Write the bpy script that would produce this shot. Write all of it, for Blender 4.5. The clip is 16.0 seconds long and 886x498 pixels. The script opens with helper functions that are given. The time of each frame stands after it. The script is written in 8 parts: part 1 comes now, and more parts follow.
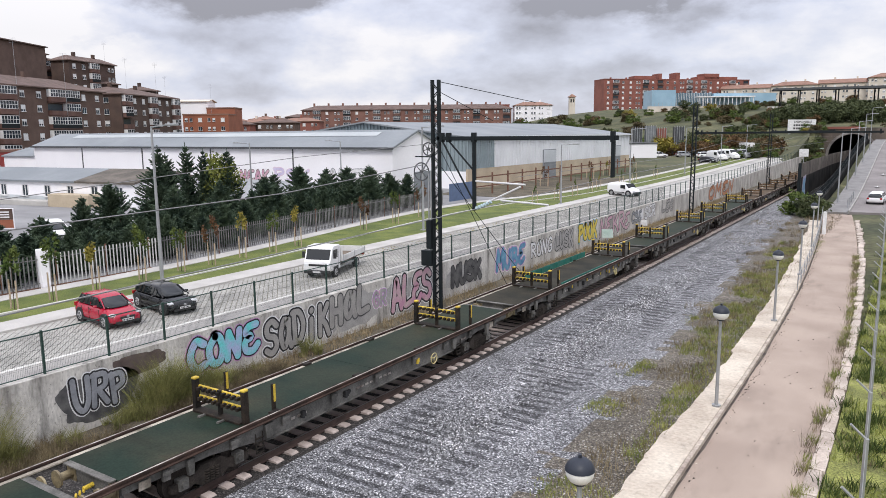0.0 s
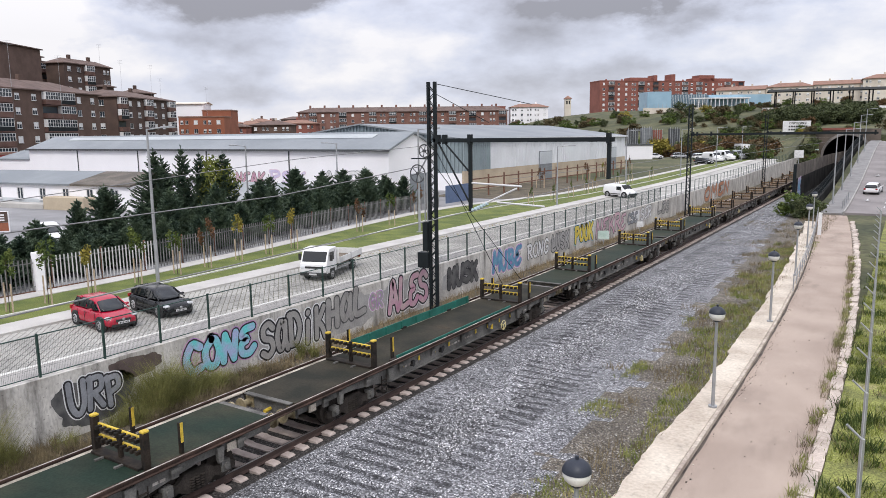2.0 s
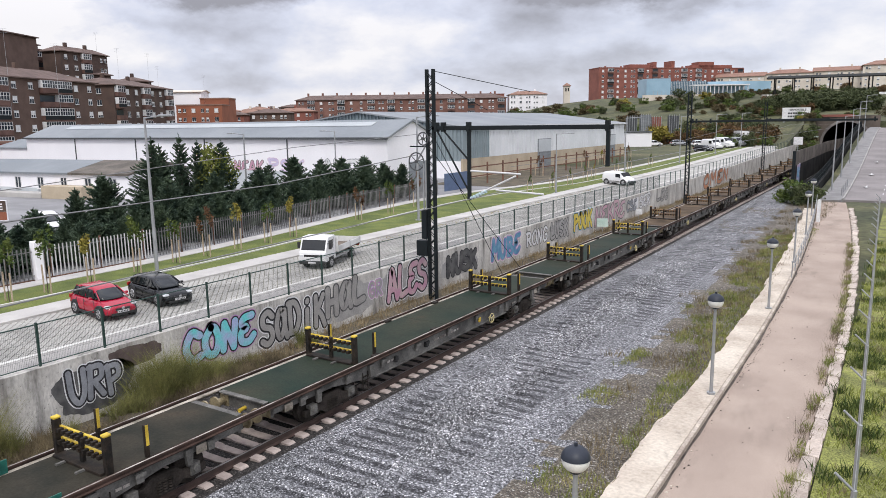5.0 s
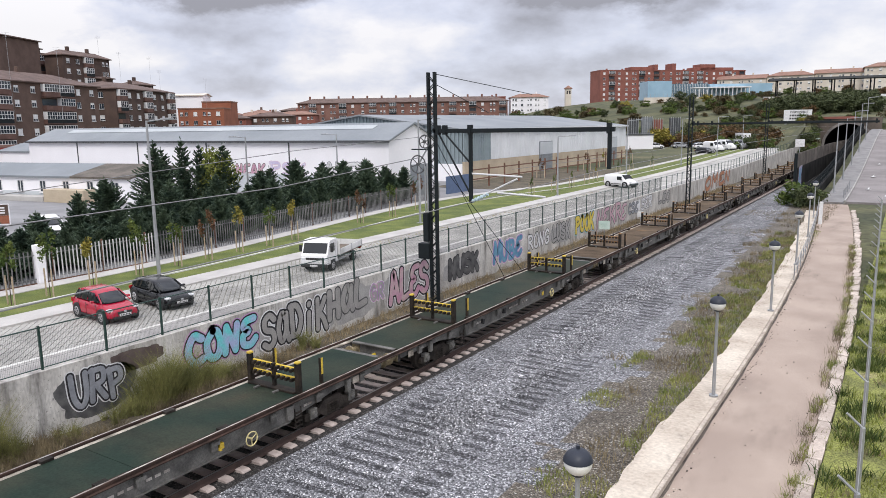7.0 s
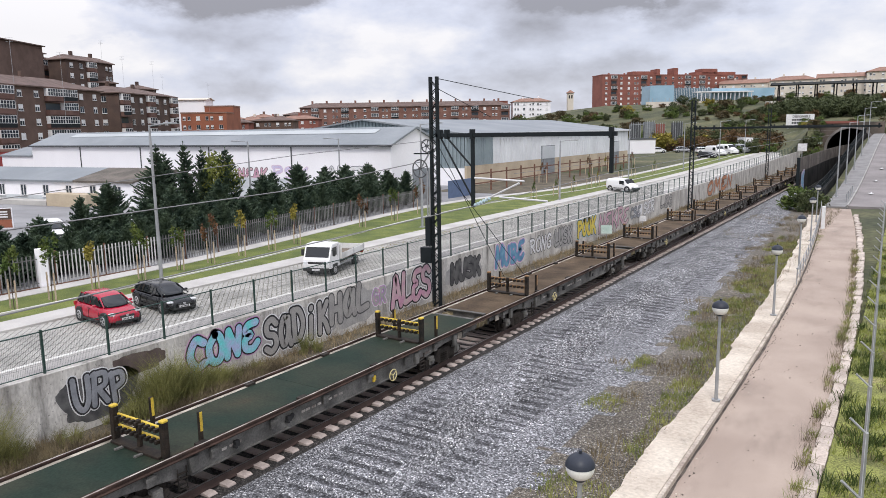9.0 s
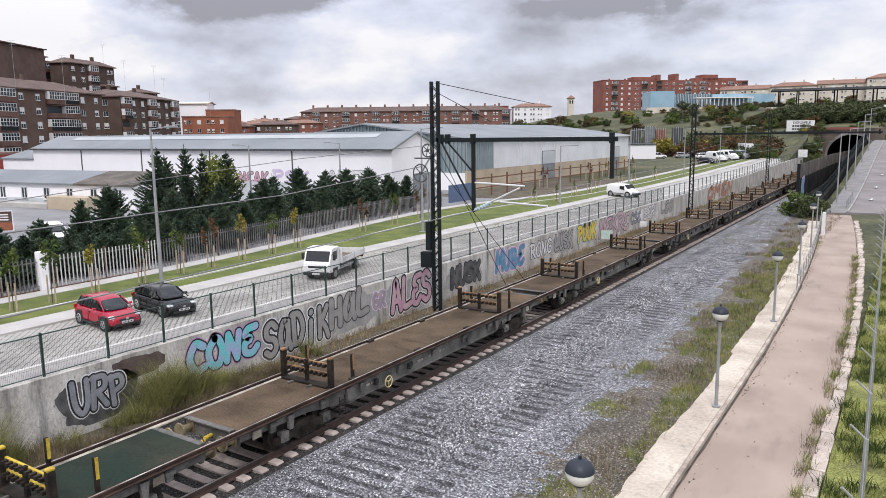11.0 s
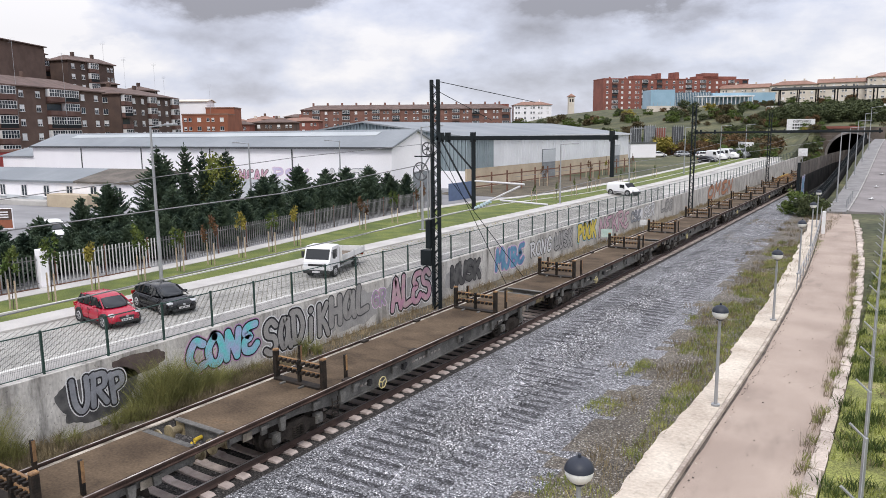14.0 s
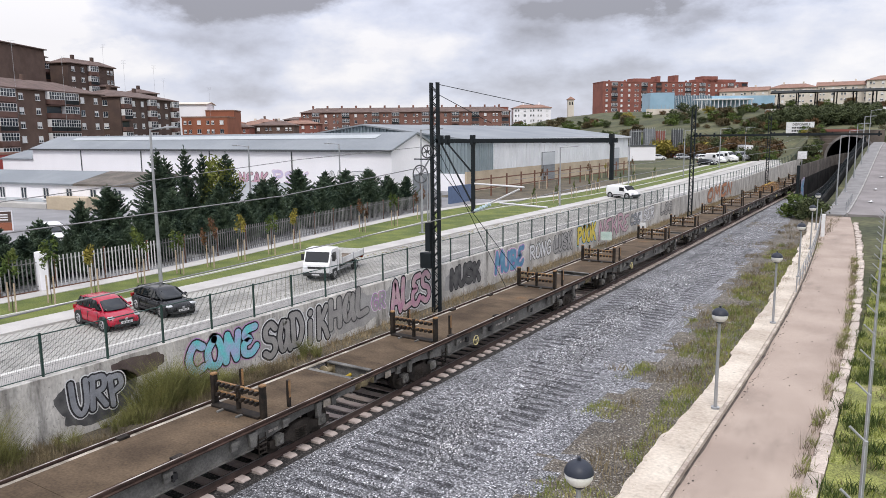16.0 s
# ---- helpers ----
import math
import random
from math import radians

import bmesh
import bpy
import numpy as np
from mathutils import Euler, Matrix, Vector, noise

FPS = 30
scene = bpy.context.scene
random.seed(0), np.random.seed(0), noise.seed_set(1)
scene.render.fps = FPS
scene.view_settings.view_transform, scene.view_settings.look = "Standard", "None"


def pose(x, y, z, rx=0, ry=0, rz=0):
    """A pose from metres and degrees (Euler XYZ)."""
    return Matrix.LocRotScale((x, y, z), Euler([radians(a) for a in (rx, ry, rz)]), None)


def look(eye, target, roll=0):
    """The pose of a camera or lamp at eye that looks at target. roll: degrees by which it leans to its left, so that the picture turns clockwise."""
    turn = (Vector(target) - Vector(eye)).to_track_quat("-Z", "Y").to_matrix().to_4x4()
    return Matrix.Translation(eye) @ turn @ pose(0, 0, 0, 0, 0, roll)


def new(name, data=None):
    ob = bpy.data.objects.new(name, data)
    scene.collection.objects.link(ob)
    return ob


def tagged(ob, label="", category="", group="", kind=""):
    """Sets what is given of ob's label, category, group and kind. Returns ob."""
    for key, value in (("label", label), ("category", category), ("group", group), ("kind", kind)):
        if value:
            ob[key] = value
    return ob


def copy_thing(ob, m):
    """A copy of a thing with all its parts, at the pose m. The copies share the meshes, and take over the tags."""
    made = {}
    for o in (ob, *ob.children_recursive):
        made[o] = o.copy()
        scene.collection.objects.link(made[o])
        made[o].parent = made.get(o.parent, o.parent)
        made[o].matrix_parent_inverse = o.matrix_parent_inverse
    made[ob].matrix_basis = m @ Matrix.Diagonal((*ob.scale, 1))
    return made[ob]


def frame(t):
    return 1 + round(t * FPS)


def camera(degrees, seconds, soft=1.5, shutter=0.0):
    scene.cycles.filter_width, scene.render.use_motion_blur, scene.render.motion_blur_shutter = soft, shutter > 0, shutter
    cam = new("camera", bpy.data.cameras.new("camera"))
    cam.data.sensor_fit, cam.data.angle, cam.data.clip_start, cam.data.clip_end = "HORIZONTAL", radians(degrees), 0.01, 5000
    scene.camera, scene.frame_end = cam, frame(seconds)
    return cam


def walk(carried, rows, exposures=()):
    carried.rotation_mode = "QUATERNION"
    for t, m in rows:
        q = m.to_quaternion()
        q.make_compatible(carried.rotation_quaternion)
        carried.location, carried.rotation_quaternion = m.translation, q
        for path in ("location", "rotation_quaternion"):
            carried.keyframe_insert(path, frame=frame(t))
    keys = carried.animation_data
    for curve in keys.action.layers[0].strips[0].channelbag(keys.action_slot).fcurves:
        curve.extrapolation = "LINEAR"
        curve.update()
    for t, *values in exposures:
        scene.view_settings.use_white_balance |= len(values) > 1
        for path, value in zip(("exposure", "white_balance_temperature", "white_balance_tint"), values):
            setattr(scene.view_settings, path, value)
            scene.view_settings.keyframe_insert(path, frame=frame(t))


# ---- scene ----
# camera: a person's phone on a footbridge, 9.3 m over the railway, held almost still
H = 9.3
cam = camera(63.2, 16.0, soft=0.6)


def aim(yaw, pitch, roll):
    y, p = radians(yaw), radians(pitch)
    way = Vector((-math.sin(y) * math.cos(p), math.cos(y) * math.cos(p), -math.sin(p)))
    eye = Vector((0, 0, H))
    return look(eye, eye + way * 10, roll)


AIM = [
    (0.0, 32.904, 9.165, -0.539), (0.5, 32.851, 9.098, -0.534), (1.0, 32.744, 9.021, -0.520), (1.5, 32.674, 8.969, -0.592),
    (2.0, 32.612, 9.018, -0.654), (2.5, 32.558, 9.197, -0.705), (3.0, 32.533, 9.487, -0.700), (3.5, 32.520, 9.806, -0.707),
    (4.0, 32.523, 10.005, -0.749), (6.5, 32.626, 9.814, -0.910), (7.0, 32.675, 9.746, -0.915), (7.5, 32.705, 9.678, -0.940),
    (8.0, 32.750, 9.611, -0.924), (8.5, 32.812, 9.537, -0.922), (9.0, 32.838, 9.409, -0.903), (11.5, 32.869, 9.033, -0.640),
    (12.0, 32.908, 9.087, -0.663), (12.5, 32.905, 9.164, -0.703), (13.0, 32.865, 9.210, -0.687), (13.5, 32.856, 9.222, -0.659),
    (14.0, 32.848, 9.186, -0.575), (14.5, 32.841, 9.131, -0.541), (15.0, 32.846, 9.053, -0.540), (15.5, 32.842, 8.985, -0.569),
    (16.0, 32.814, 8.968, -0.552)]
walk(cam, [(t, aim(a, b, c)) for t, a, b, c in AIM])

# ---------------------------------------------------------------- light
world = bpy.data.worlds.new("sky")
scene.world = world
world.use_nodes = True
nt = world.node_tree
nt.nodes.clear()
out = nt.nodes.new("ShaderNodeOutputWorld")
sky = nt.nodes.new("ShaderNodeTexSky")
sky.sky_type, sky.sun_disc = "NISHITA", False
sky.sun_elevation, sky.sun_rotation = radians(42), radians(200)
blue = nt.nodes.new("ShaderNodeBackground")
blue.inputs["Strength"].default_value = 0.10
nt.links.new(sky.outputs[0], blue.inputs["Color"])
co = nt.nodes.new("ShaderNodeTexCoord")
mp = nt.nodes.new("ShaderNodeMapping")
mp.inputs["Scale"].default_value = (1.0, 1.0, 2.1)
mp.inputs["Location"].default_value = (0.6, 3.1, 1.9)
nt.links.new(co.outputs["Generated"], mp.inputs["Vector"])
n1 = nt.nodes.new("ShaderNodeTexNoise")
n1.inputs["Scale"].default_value, n1.inputs["Detail"].default_value, n1.inputs["Roughness"].default_value = 2.7, 9.0, 0.56
nt.links.new(mp.outputs[0], n1.inputs["Vector"])
ramp = nt.nodes.new("ShaderNodeValToRGB")
for k, (pos, col) in enumerate([(0.33, (0.30, 0.29, 0.325, 1)), (0.42, (0.475, 0.48, 0.56, 1)), (0.50, (0.63, 0.65, 0.765, 1)), (0.61, (0.88, 0.855, 0.88, 1))]):
    el = ramp.color_ramp.elements[k] if k < 2 else ramp.color_ramp.elements.new(pos)
    el.position, el.color = pos, col


def bank(yaw, height, wide, tall, weight, before):
    """One bank of cloud with a ragged rim round a direction of the sky, added to the noise."""
    c = Vector((-math.sin(radians(yaw)) * math.cos(radians(height)), math.cos(radians(yaw)) * math.cos(radians(height)), math.sin(radians(height))))
    m1 = nt.nodes.new("ShaderNodeMapping")
    m1.vector_type = "TEXTURE"
    m1.inputs["Location"].default_value = c
    m1.inputs["Rotation"].default_value = (0, 0, radians(yaw))
    m1.inputs["Scale"].default_value = (radians(wide), 0.6, radians(tall))
    nt.links.new(co.outputs["Generated"], m1.inputs["Vector"])
    ln = nt.nodes.new("ShaderNodeVectorMath")
    ln.operation = "LENGTH"
    nt.links.new(m1.outputs[0], ln.inputs[0])
    rag = nt.nodes.new("ShaderNodeMath")
    rag.operation = "MULTIPLY_ADD"
    nt.links.new(n2.outputs["Fac"], rag.inputs[0])
    rag.inputs[1].default_value = 2.6
    nt.links.new(ln.outputs["Value"], rag.inputs[2])
    mr = nt.nodes.new("ShaderNodeMapRange")
    mr.interpolation_type = "SMOOTHSTEP"
    mr.inputs["From Min"].default_value, mr.inputs["From Max"].default_value = 1.5, 2.4
    mr.inputs["To Min"].default_value, mr.inputs["To Max"].default_value = weight, 0.0
    nt.links.new(rag.outputs[0], mr.inputs["Value"])
    add = nt.nodes.new("ShaderNodeMath")
    nt.links.new(before, add.inputs[0])
    nt.links.new(mr.outputs[0], add.inputs[1])
    return add.outputs[0]


n2 = nt.nodes.new("ShaderNodeTexNoise")
n2.inputs["Scale"].default_value, n2.inputs["Detail"].default_value, n2.inputs["Roughness"].default_value = 6.5, 9.0, 0.6
nt.links.new(mp.outputs[0], n2.inputs["Vector"])
level = n1.outputs["Fac"]
for yaw, height, wide, tall, weight in ((48.5, 9.6, 9.0, 1.9, -0.24), (42.0, 11.0, 7.0, 1.5, -0.14), (21.0, 9.3, 6.5, 1.5, -0.17), (13.3, 8.4, 6.0, 1.7, -0.14),
                                        (5.0, 9.6, 6.0, 2.0, -0.10), (36.0, 6.6, 9.0, 1.7, 0.07), (61.5, 7.6, 6.0, 2.6, 0.09), (54.0, 5.6, 8.0, 1.7, 0.07), (40.0, 4.6, 7.0, 1.2, 0.05), (24.0, 3.8, 17.0, 1.8, -0.07), (44.0, 3.2, 8.0, 1.3, -0.06)):
    level = bank(yaw, height, wide, tall, weight, level)
nt.links.new(level, ramp.inputs["Fac"])
cloud = nt.nodes.new("ShaderNodeBackground")
cloud.inputs["Strength"].default_value = 1.0
nt.links.new(ramp.outputs["Color"], cloud.inputs["Color"])
# an overcast sky is brighter overhead than at the horizon
axis = nt.nodes.new("ShaderNodeSeparateXYZ")
nt.links.new(co.outputs["Generated"], axis.inputs[0])
lift = nt.nodes.new("ShaderNodeMapRange")
lift.inputs["From Min"].default_value, lift.inputs["From Max"].default_value = 0.12, 1.0
lift.inputs["To Min"].default_value, lift.inputs["To Max"].default_value = 1.0, 2.6
nt.links.new(axis.outputs["Z"], lift.inputs["Value"])
nt.links.new(lift.outputs[0], cloud.inputs["Strength"])
mix = nt.nodes.new("ShaderNodeMixShader")
mix.inputs["Fac"].default_value = 0.88
nt.links.new(blue.outputs[0], mix.inputs[1])
nt.links.new(cloud.outputs[0], mix.inputs[2])
nt.links.new(mix.outputs[0], out.inputs["Surface"])

sun = new("sun", bpy.data.lights.new("sun", "SUN"))
sun.data.energy, sun.data.angle, sun.data.color = 1.5, radians(14), (1.0, 0.96, 0.9)
sun.matrix_world = look((30, -60, 80), (0, 0, 0))
scene.view_settings.exposure = 0.20

# ---------------------------------------------------------------- materials
def surf(name, c1, c2, scale=3.0, rough=0.8, bump=0.0, bscale=40.0, metal=0.0, c3=None, fine=0.35, rand=0.0, stretch=(1, 1, 1), spec=0.5):
    """A procedural surface: two colours in large patches, a fine grain, relief, and a touch of change from piece to piece."""
    m = bpy.data.materials.new(name)
    m.use_nodes = True
    t = m.node_tree
    b = t.nodes["Principled BSDF"]
    b.inputs["Roughness"].default_value, b.inputs["Metallic"].default_value = rough, metal
    b.inputs["Specular IOR Level"].default_value = spec
    geo = t.nodes.new("ShaderNodeNewGeometry")
    mp = t.nodes.new("ShaderNodeMapping")
    mp.inputs["Scale"].default_value = stretch
    t.links.new(geo.outputs["Position"], mp.inputs["Vector"])
    big = t.nodes.new("ShaderNodeTexNoise")
    big.inputs["Scale"].default_value, big.inputs["Detail"].default_value = scale, 6.0
    t.links.new(mp.outputs[0], big.inputs["Vector"])
    r = t.nodes.new("ShaderNodeValToRGB")
    r.color_ramp.elements[0].position, r.color_ramp.elements[1].position = 0.36, 0.64
    r.color_ramp.elements[0].color, r.color_ramp.elements[1].color = (*c1, 1), (*c2, 1)
    if c3:
        e = r.color_ramp.elements.new(0.8)
        e.color = (*c3, 1)
    t.links.new(big.outputs["Fac"], r.inputs["Fac"])
    small = t.nodes.new("ShaderNodeTexNoise")
    small.inputs["Scale"].default_value, small.inputs["Detail"].default_value = bscale, 3.0
    t.links.new(mp.outputs[0], small.inputs["Vector"])
    mul = t.nodes.new("ShaderNodeMapRange")
    mul.inputs["From Min"].default_value, mul.inputs["From Max"].default_value = 0.25, 0.75
    mul.inputs["To Min"].default_value, mul.inputs["To Max"].default_value = 1 - fine, 1 + fine
    t.links.new(small.outputs["Fac"], mul.inputs["Value"])
    val = mul.outputs[0]
    if rand:
        oi = t.nodes.new("ShaderNodeObjectInfo")
        mr = t.nodes.new("ShaderNodeMapRange")
        mr.inputs["To Min"].default_value, mr.inputs["To Max"].default_value = 1 - rand, 1 + rand
        t.links.new(oi.outputs["Random"], mr.inputs["Value"])
        mm = t.nodes.new("ShaderNodeMath")
        mm.operation = "MULTIPLY"
        t.links.new(val, mm.inputs[0])
        t.links.new(mr.outputs[0], mm.inputs[1])
        val = mm.outputs[0]
    vm = t.nodes.new("ShaderNodeVectorMath")
    vm.operation = "SCALE"
    t.links.new(r.outputs["Color"], vm.inputs[0])
    t.links.new(val, vm.inputs["Scale"])
    t.links.new(vm.outputs[0], b.inputs["Base Color"])
    if bump:
        bp = t.nodes.new("ShaderNodeBump")
        bp.inputs["Strength"].default_value, bp.inputs["Distance"].default_value = bump, 0.02
        t.links.new(small.outputs["Fac"], bp.inputs["Height"])
        t.links.new(bp.outputs[0], b.inputs["Normal"])
    return m


def stained(m, scale, stretch, lo, hi, dark):
    """Grime over a surface in long streaks: wherever a stretched noise runs high the colour is multiplied down."""
    t = m.node_tree
    b = t.nodes["Principled BSDF"]
    src = b.inputs["Base Color"].links[0].from_socket
    geo = t.nodes.new("ShaderNodeNewGeometry")
    mp = t.nodes.new("ShaderNodeMapping")
    mp.inputs["Scale"].default_value = stretch
    t.links.new(geo.outputs["Position"], mp.inputs["Vector"])
    nz = t.nodes.new("ShaderNodeTexNoise")
    nz.inputs["Scale"].default_value, nz.inputs["Detail"].default_value, nz.inputs["Roughness"].default_value = scale, 7.0, 0.62
    t.links.new(mp.outputs[0], nz.inputs["Vector"])
    mr = t.nodes.new("ShaderNodeMapRange")
    mr.inputs["From Min"].default_value, mr.inputs["From Max"].default_value = lo, hi
    mr.inputs["To Min"].default_value, mr.inputs["To Max"].default_value = 1.0, dark
    t.links.new(nz.outputs["Fac"], mr.inputs["Value"])
    vm = t.nodes.new("ShaderNodeVectorMath")
    vm.operation = "SCALE"
    t.links.new(src, vm.inputs[0])
    t.links.new(mr.outputs[0], vm.inputs["Scale"])
    t.links.new(vm.outputs[0], b.inputs["Base Color"])
    return m


def plain(name, c, rough=0.5, metal=0.0, spec=0.5):
    return surf(name, tuple(v * 0.9 for v in c), tuple(min(1, v * 1.08) for v in c), 2.0, rough, 0.0, 30.0, metal, fine=0.08, spec=spec)


def glass(name, c=(0.03, 0.04, 0.05), rough=0.05):
    m = bpy.data.materials.new(name)
    m.use_nodes = True
    b = m.node_tree.nodes["Principled BSDF"]
    b.inputs["Base Color"].default_value = (*c, 1)
    b.inputs["Roughness"].default_value = rough
    b.inputs["IOR"].default_value = 1.5
    return m


def gravel(name, cols, size, bump=1.0):
    """Loose stones: every cell of the pattern is one stone with its own grey and its own relief."""
    m = bpy.data.materials.new(name)
    m.use_nodes = True
    t = m.node_tree
    b = t.nodes["Principled BSDF"]
    b.inputs["Roughness"].default_value = 0.85
    geo = t.nodes.new("ShaderNodeNewGeometry")
    v = t.nodes.new("ShaderNodeTexVoronoi")
    v.inputs["Scale"].default_value = 1 / size
    t.links.new(geo.outputs["Position"], v.inputs["Vector"])
    sep = t.nodes.new("ShaderNodeSeparateColor")
    t.links.new(v.outputs["Color"], sep.inputs[0])
    r = t.nodes.new("ShaderNodeValToRGB")
    r.color_ramp.elements[0].position, r.color_ramp.elements[0].color = 0.0, (*cols[0], 1)
    r.color_ramp.elements[1].position, r.color_ramp.elements[1].color = 0.62, (*cols[1], 1)
    for p, c in ((0.88, cols[2]), (1.0, cols[3])):
        r.color_ramp.elements.new(p).color = (*c, 1)
    t.links.new(sep.outputs[0], r.inputs["Fac"])
    big = t.nodes.new("ShaderNodeTexNoise")
    big.inputs["Scale"].default_value, big.inputs["Detail"].default_value = 0.45, 5.0
    t.links.new(geo.outputs["Position"], big.inputs["Vector"])
    mr = t.nodes.new("ShaderNodeMapRange")
    mr.inputs["From Min"].default_value, mr.inputs["From Max"].default_value = 0.3, 0.7
    mr.inputs["To Min"].default_value, mr.inputs["To Max"].default_value = 0.72, 1.22
    t.links.new(big.outputs["Fac"], mr.inputs["Value"])
    gap = t.nodes.new("ShaderNodeMapRange")
    gap.inputs["From Min"].default_value, gap.inputs["From Max"].default_value = 0.35, 0.75
    gap.inputs["To Min"].default_value, gap.inputs["To Max"].default_value = 1.0, 0.35
    t.links.new(v.outputs["Distance"], gap.inputs["Value"])
    mm = t.nodes.new("ShaderNodeMath")
    mm.operation = "MULTIPLY"
    t.links.new(mr.outputs[0], mm.inputs[0])
    t.links.new(gap.outputs[0], mm.inputs[1])
    vm = t.nodes.new("ShaderNodeVectorMath")
    vm.operation = "SCALE"
    t.links.new(r.outputs["Color"], vm.inputs[0])
    t.links.new(mm.outputs[0], vm.inputs["Scale"])
    t.links.new(vm.outputs[0], b.inputs["Base Color"])
    bp = t.nodes.new("ShaderNodeBump")
    bp.invert = True
    bp.inputs["Strength"].default_value, bp.inputs["Distance"].default_value = bump, size * 0.6
    t.links.new(v.outputs["Distance"], bp.inputs["Height"])
    t.links.new(bp.outputs[0], b.inputs["Normal"])
    return m


M = {}
M["ballast"] = gravel("ballast", [(0.03, 0.031, 0.036), (0.25, 0.253, 0.266), (0.47, 0.475, 0.495), (0.84, 0.84, 0.86)], 0.044)
M["ballast_dark"] = gravel("darker_ballast", [(0.018, 0.018, 0.02), (0.08, 0.08, 0.088), (0.17, 0.172, 0.185), (0.42, 0.42, 0.44)], 0.046)
# soiled brown stones, darkened further for the shadow under the train
M["track_stones"] = gravel("soiled_shaded_ballast", [(0.012, 0.011, 0.01), (0.045, 0.039, 0.036), (0.085, 0.076, 0.07), (0.17, 0.16, 0.15)], 0.046)
M["old_roof"] = surf("mossy_grey_brown_roof", (0.085, 0.075, 0.062), (0.15, 0.13, 0.11), 0.6, 0.9, 0.2, 5, fine=0.2)
M["earth"] = surf("earth", (0.06, 0.05, 0.034), (0.125, 0.105, 0.07), 0.6, 0.95, 0.6, 14, fine=0.5)
# dark brown for the painted shadow line at the foot of the kerb
M["dirt"] = surf("kerb_shadow_brown", (0.05, 0.04, 0.035), (0.13, 0.11, 0.09), 2.0, 0.95, 0.8, 30, fine=0.5)
M["grass"] = surf("rough_grass", (0.042, 0.049, 0.021), (0.098, 0.097, 0.044), 0.11, 0.95, 0.8, 1.6, c3=(0.19, 0.16, 0.10), fine=0.55)
M["lawn"] = surf("mown_lawn", (0.072, 0.098, 0.018), (0.135, 0.16, 0.032), 0.7, 0.95, 0.8, 22, c3=(0.17, 0.165, 0.05), fine=0.5)
M["path"] = surf("path_paving", (0.295, 0.232, 0.19), (0.375, 0.302, 0.248), 0.35, 0.9, 0.25, 45, fine=0.26)
M["slab"] = surf("pale_concrete", (0.40, 0.34, 0.275), (0.57, 0.51, 0.425), 0.7, 0.9, 0.3, 9, fine=0.18)
stained(M["slab"], 2.6, (1, 1, 1), 0.58, 0.74, 0.62)
M["walk"] = surf("pale_paving", (0.39, 0.375, 0.355), (0.48, 0.465, 0.44), 0.6, 0.9, 0.15, 18, fine=0.08)
M["asphalt"] = surf("asphalt", (0.19, 0.19, 0.195), (0.26, 0.26, 0.265), 0.3, 0.9, 0.3, 60, fine=0.15)
M["footway"] = surf("grey_footway", (0.26, 0.25, 0.24), (0.34, 0.33, 0.31), 0.7, 0.9, 0.2, 40, fine=0.12)
M["sidewalk"] = surf("dull_grey_pavement", (0.165, 0.16, 0.158), (0.225, 0.22, 0.215), 0.7, 0.9, 0.2, 40, fine=0.15)
M["paver"] = surf("grey_grass_paver", (0.28, 0.275, 0.255), (0.42, 0.41, 0.38), 0.5, 0.9, 0.3, 30, fine=0.15)
M["joint"] = surf("paver_joint", (0.13, 0.127, 0.095), (0.21, 0.20, 0.15), 0.6, 0.95, 0.3, 30)
stained(M["path"], 0.8, (1, 0.35, 1), 0.54, 0.74, 0.72)
M["old_kerb"] = surf("stained_kerb", (0.28, 0.23, 0.19), (0.48, 0.42, 0.35), 1.6, 0.9, 0.3, 14, fine=0.25)
M["street"] = surf("worn_reddish_asphalt", (0.17, 0.155, 0.15), (0.23, 0.21, 0.205), 0.3, 0.9, 0.3, 60, fine=0.15)
M["kerb"] = surf("kerb_stone", (0.5, 0.49, 0.46), (0.62, 0.61, 0.58), 1.0, 0.85, 0.1, 25, fine=0.1)
M["concrete"] = surf("weathered_concrete", (0.36, 0.34, 0.31), (0.58, 0.56, 0.52), 0.9, 0.9, 0.2, 14, c3=(0.70, 0.68, 0.64), fine=0.2, stretch=(1, 1, 0.5))
stained(M["concrete"], 2.2, (1, 1, 0.16), 0.52, 0.72, 0.28)
stained(M["concrete"], 9.0, (1, 1, 1), 0.60, 0.70, 0.45)
M["sleeper"] = surf("sleeper_concrete", (0.33, 0.275, 0.25), (0.45, 0.38, 0.345), 3.0, 0.9, 0.2, 30, fine=0.12, rand=0.15)
M["rail"] = surf("rusty_rail", (0.04, 0.025, 0.021), (0.075, 0.047, 0.038), 2.0, 0.75, 0.1, 30, fine=0.2)
M["railtop"] = surf("worn_rail_head", (0.35, 0.34, 0.33), (0.45, 0.44, 0.43), 2.0, 0.35, 0, 30, metal=0.7, fine=0.1)
M["mast"] = plain("dark_mast_paint", (0.014, 0.018, 0.02), 0.6, spec=0.15)
M["fence"] = plain("dark_green_steel", (0.02, 0.05, 0.04), 0.5)
M["mesh"] = plain("fence_wire_green", (0.06, 0.075, 0.07), 0.6)
M["cantilever"] = plain("pale_cantilever_steel", (0.62, 0.62, 0.62), 0.6)
M["galv"] = plain("galvanised_steel", (0.36, 0.37, 0.38), 0.45, 0.5)
M["white"] = surf("white_render", (0.78, 0.77, 0.79), (0.85, 0.84, 0.86), 0.12, 0.85, 0.05, 6, fine=0.03)
M["roofgrey"] = surf("grey_sheet_roof", (0.17, 0.19, 0.205), (0.225, 0.245, 0.26), 0.15, 0.6, 0.1, 3, fine=0.06)
M["trimdark"] = plain("dark_flashing", (0.06, 0.065, 0.07), 0.6)
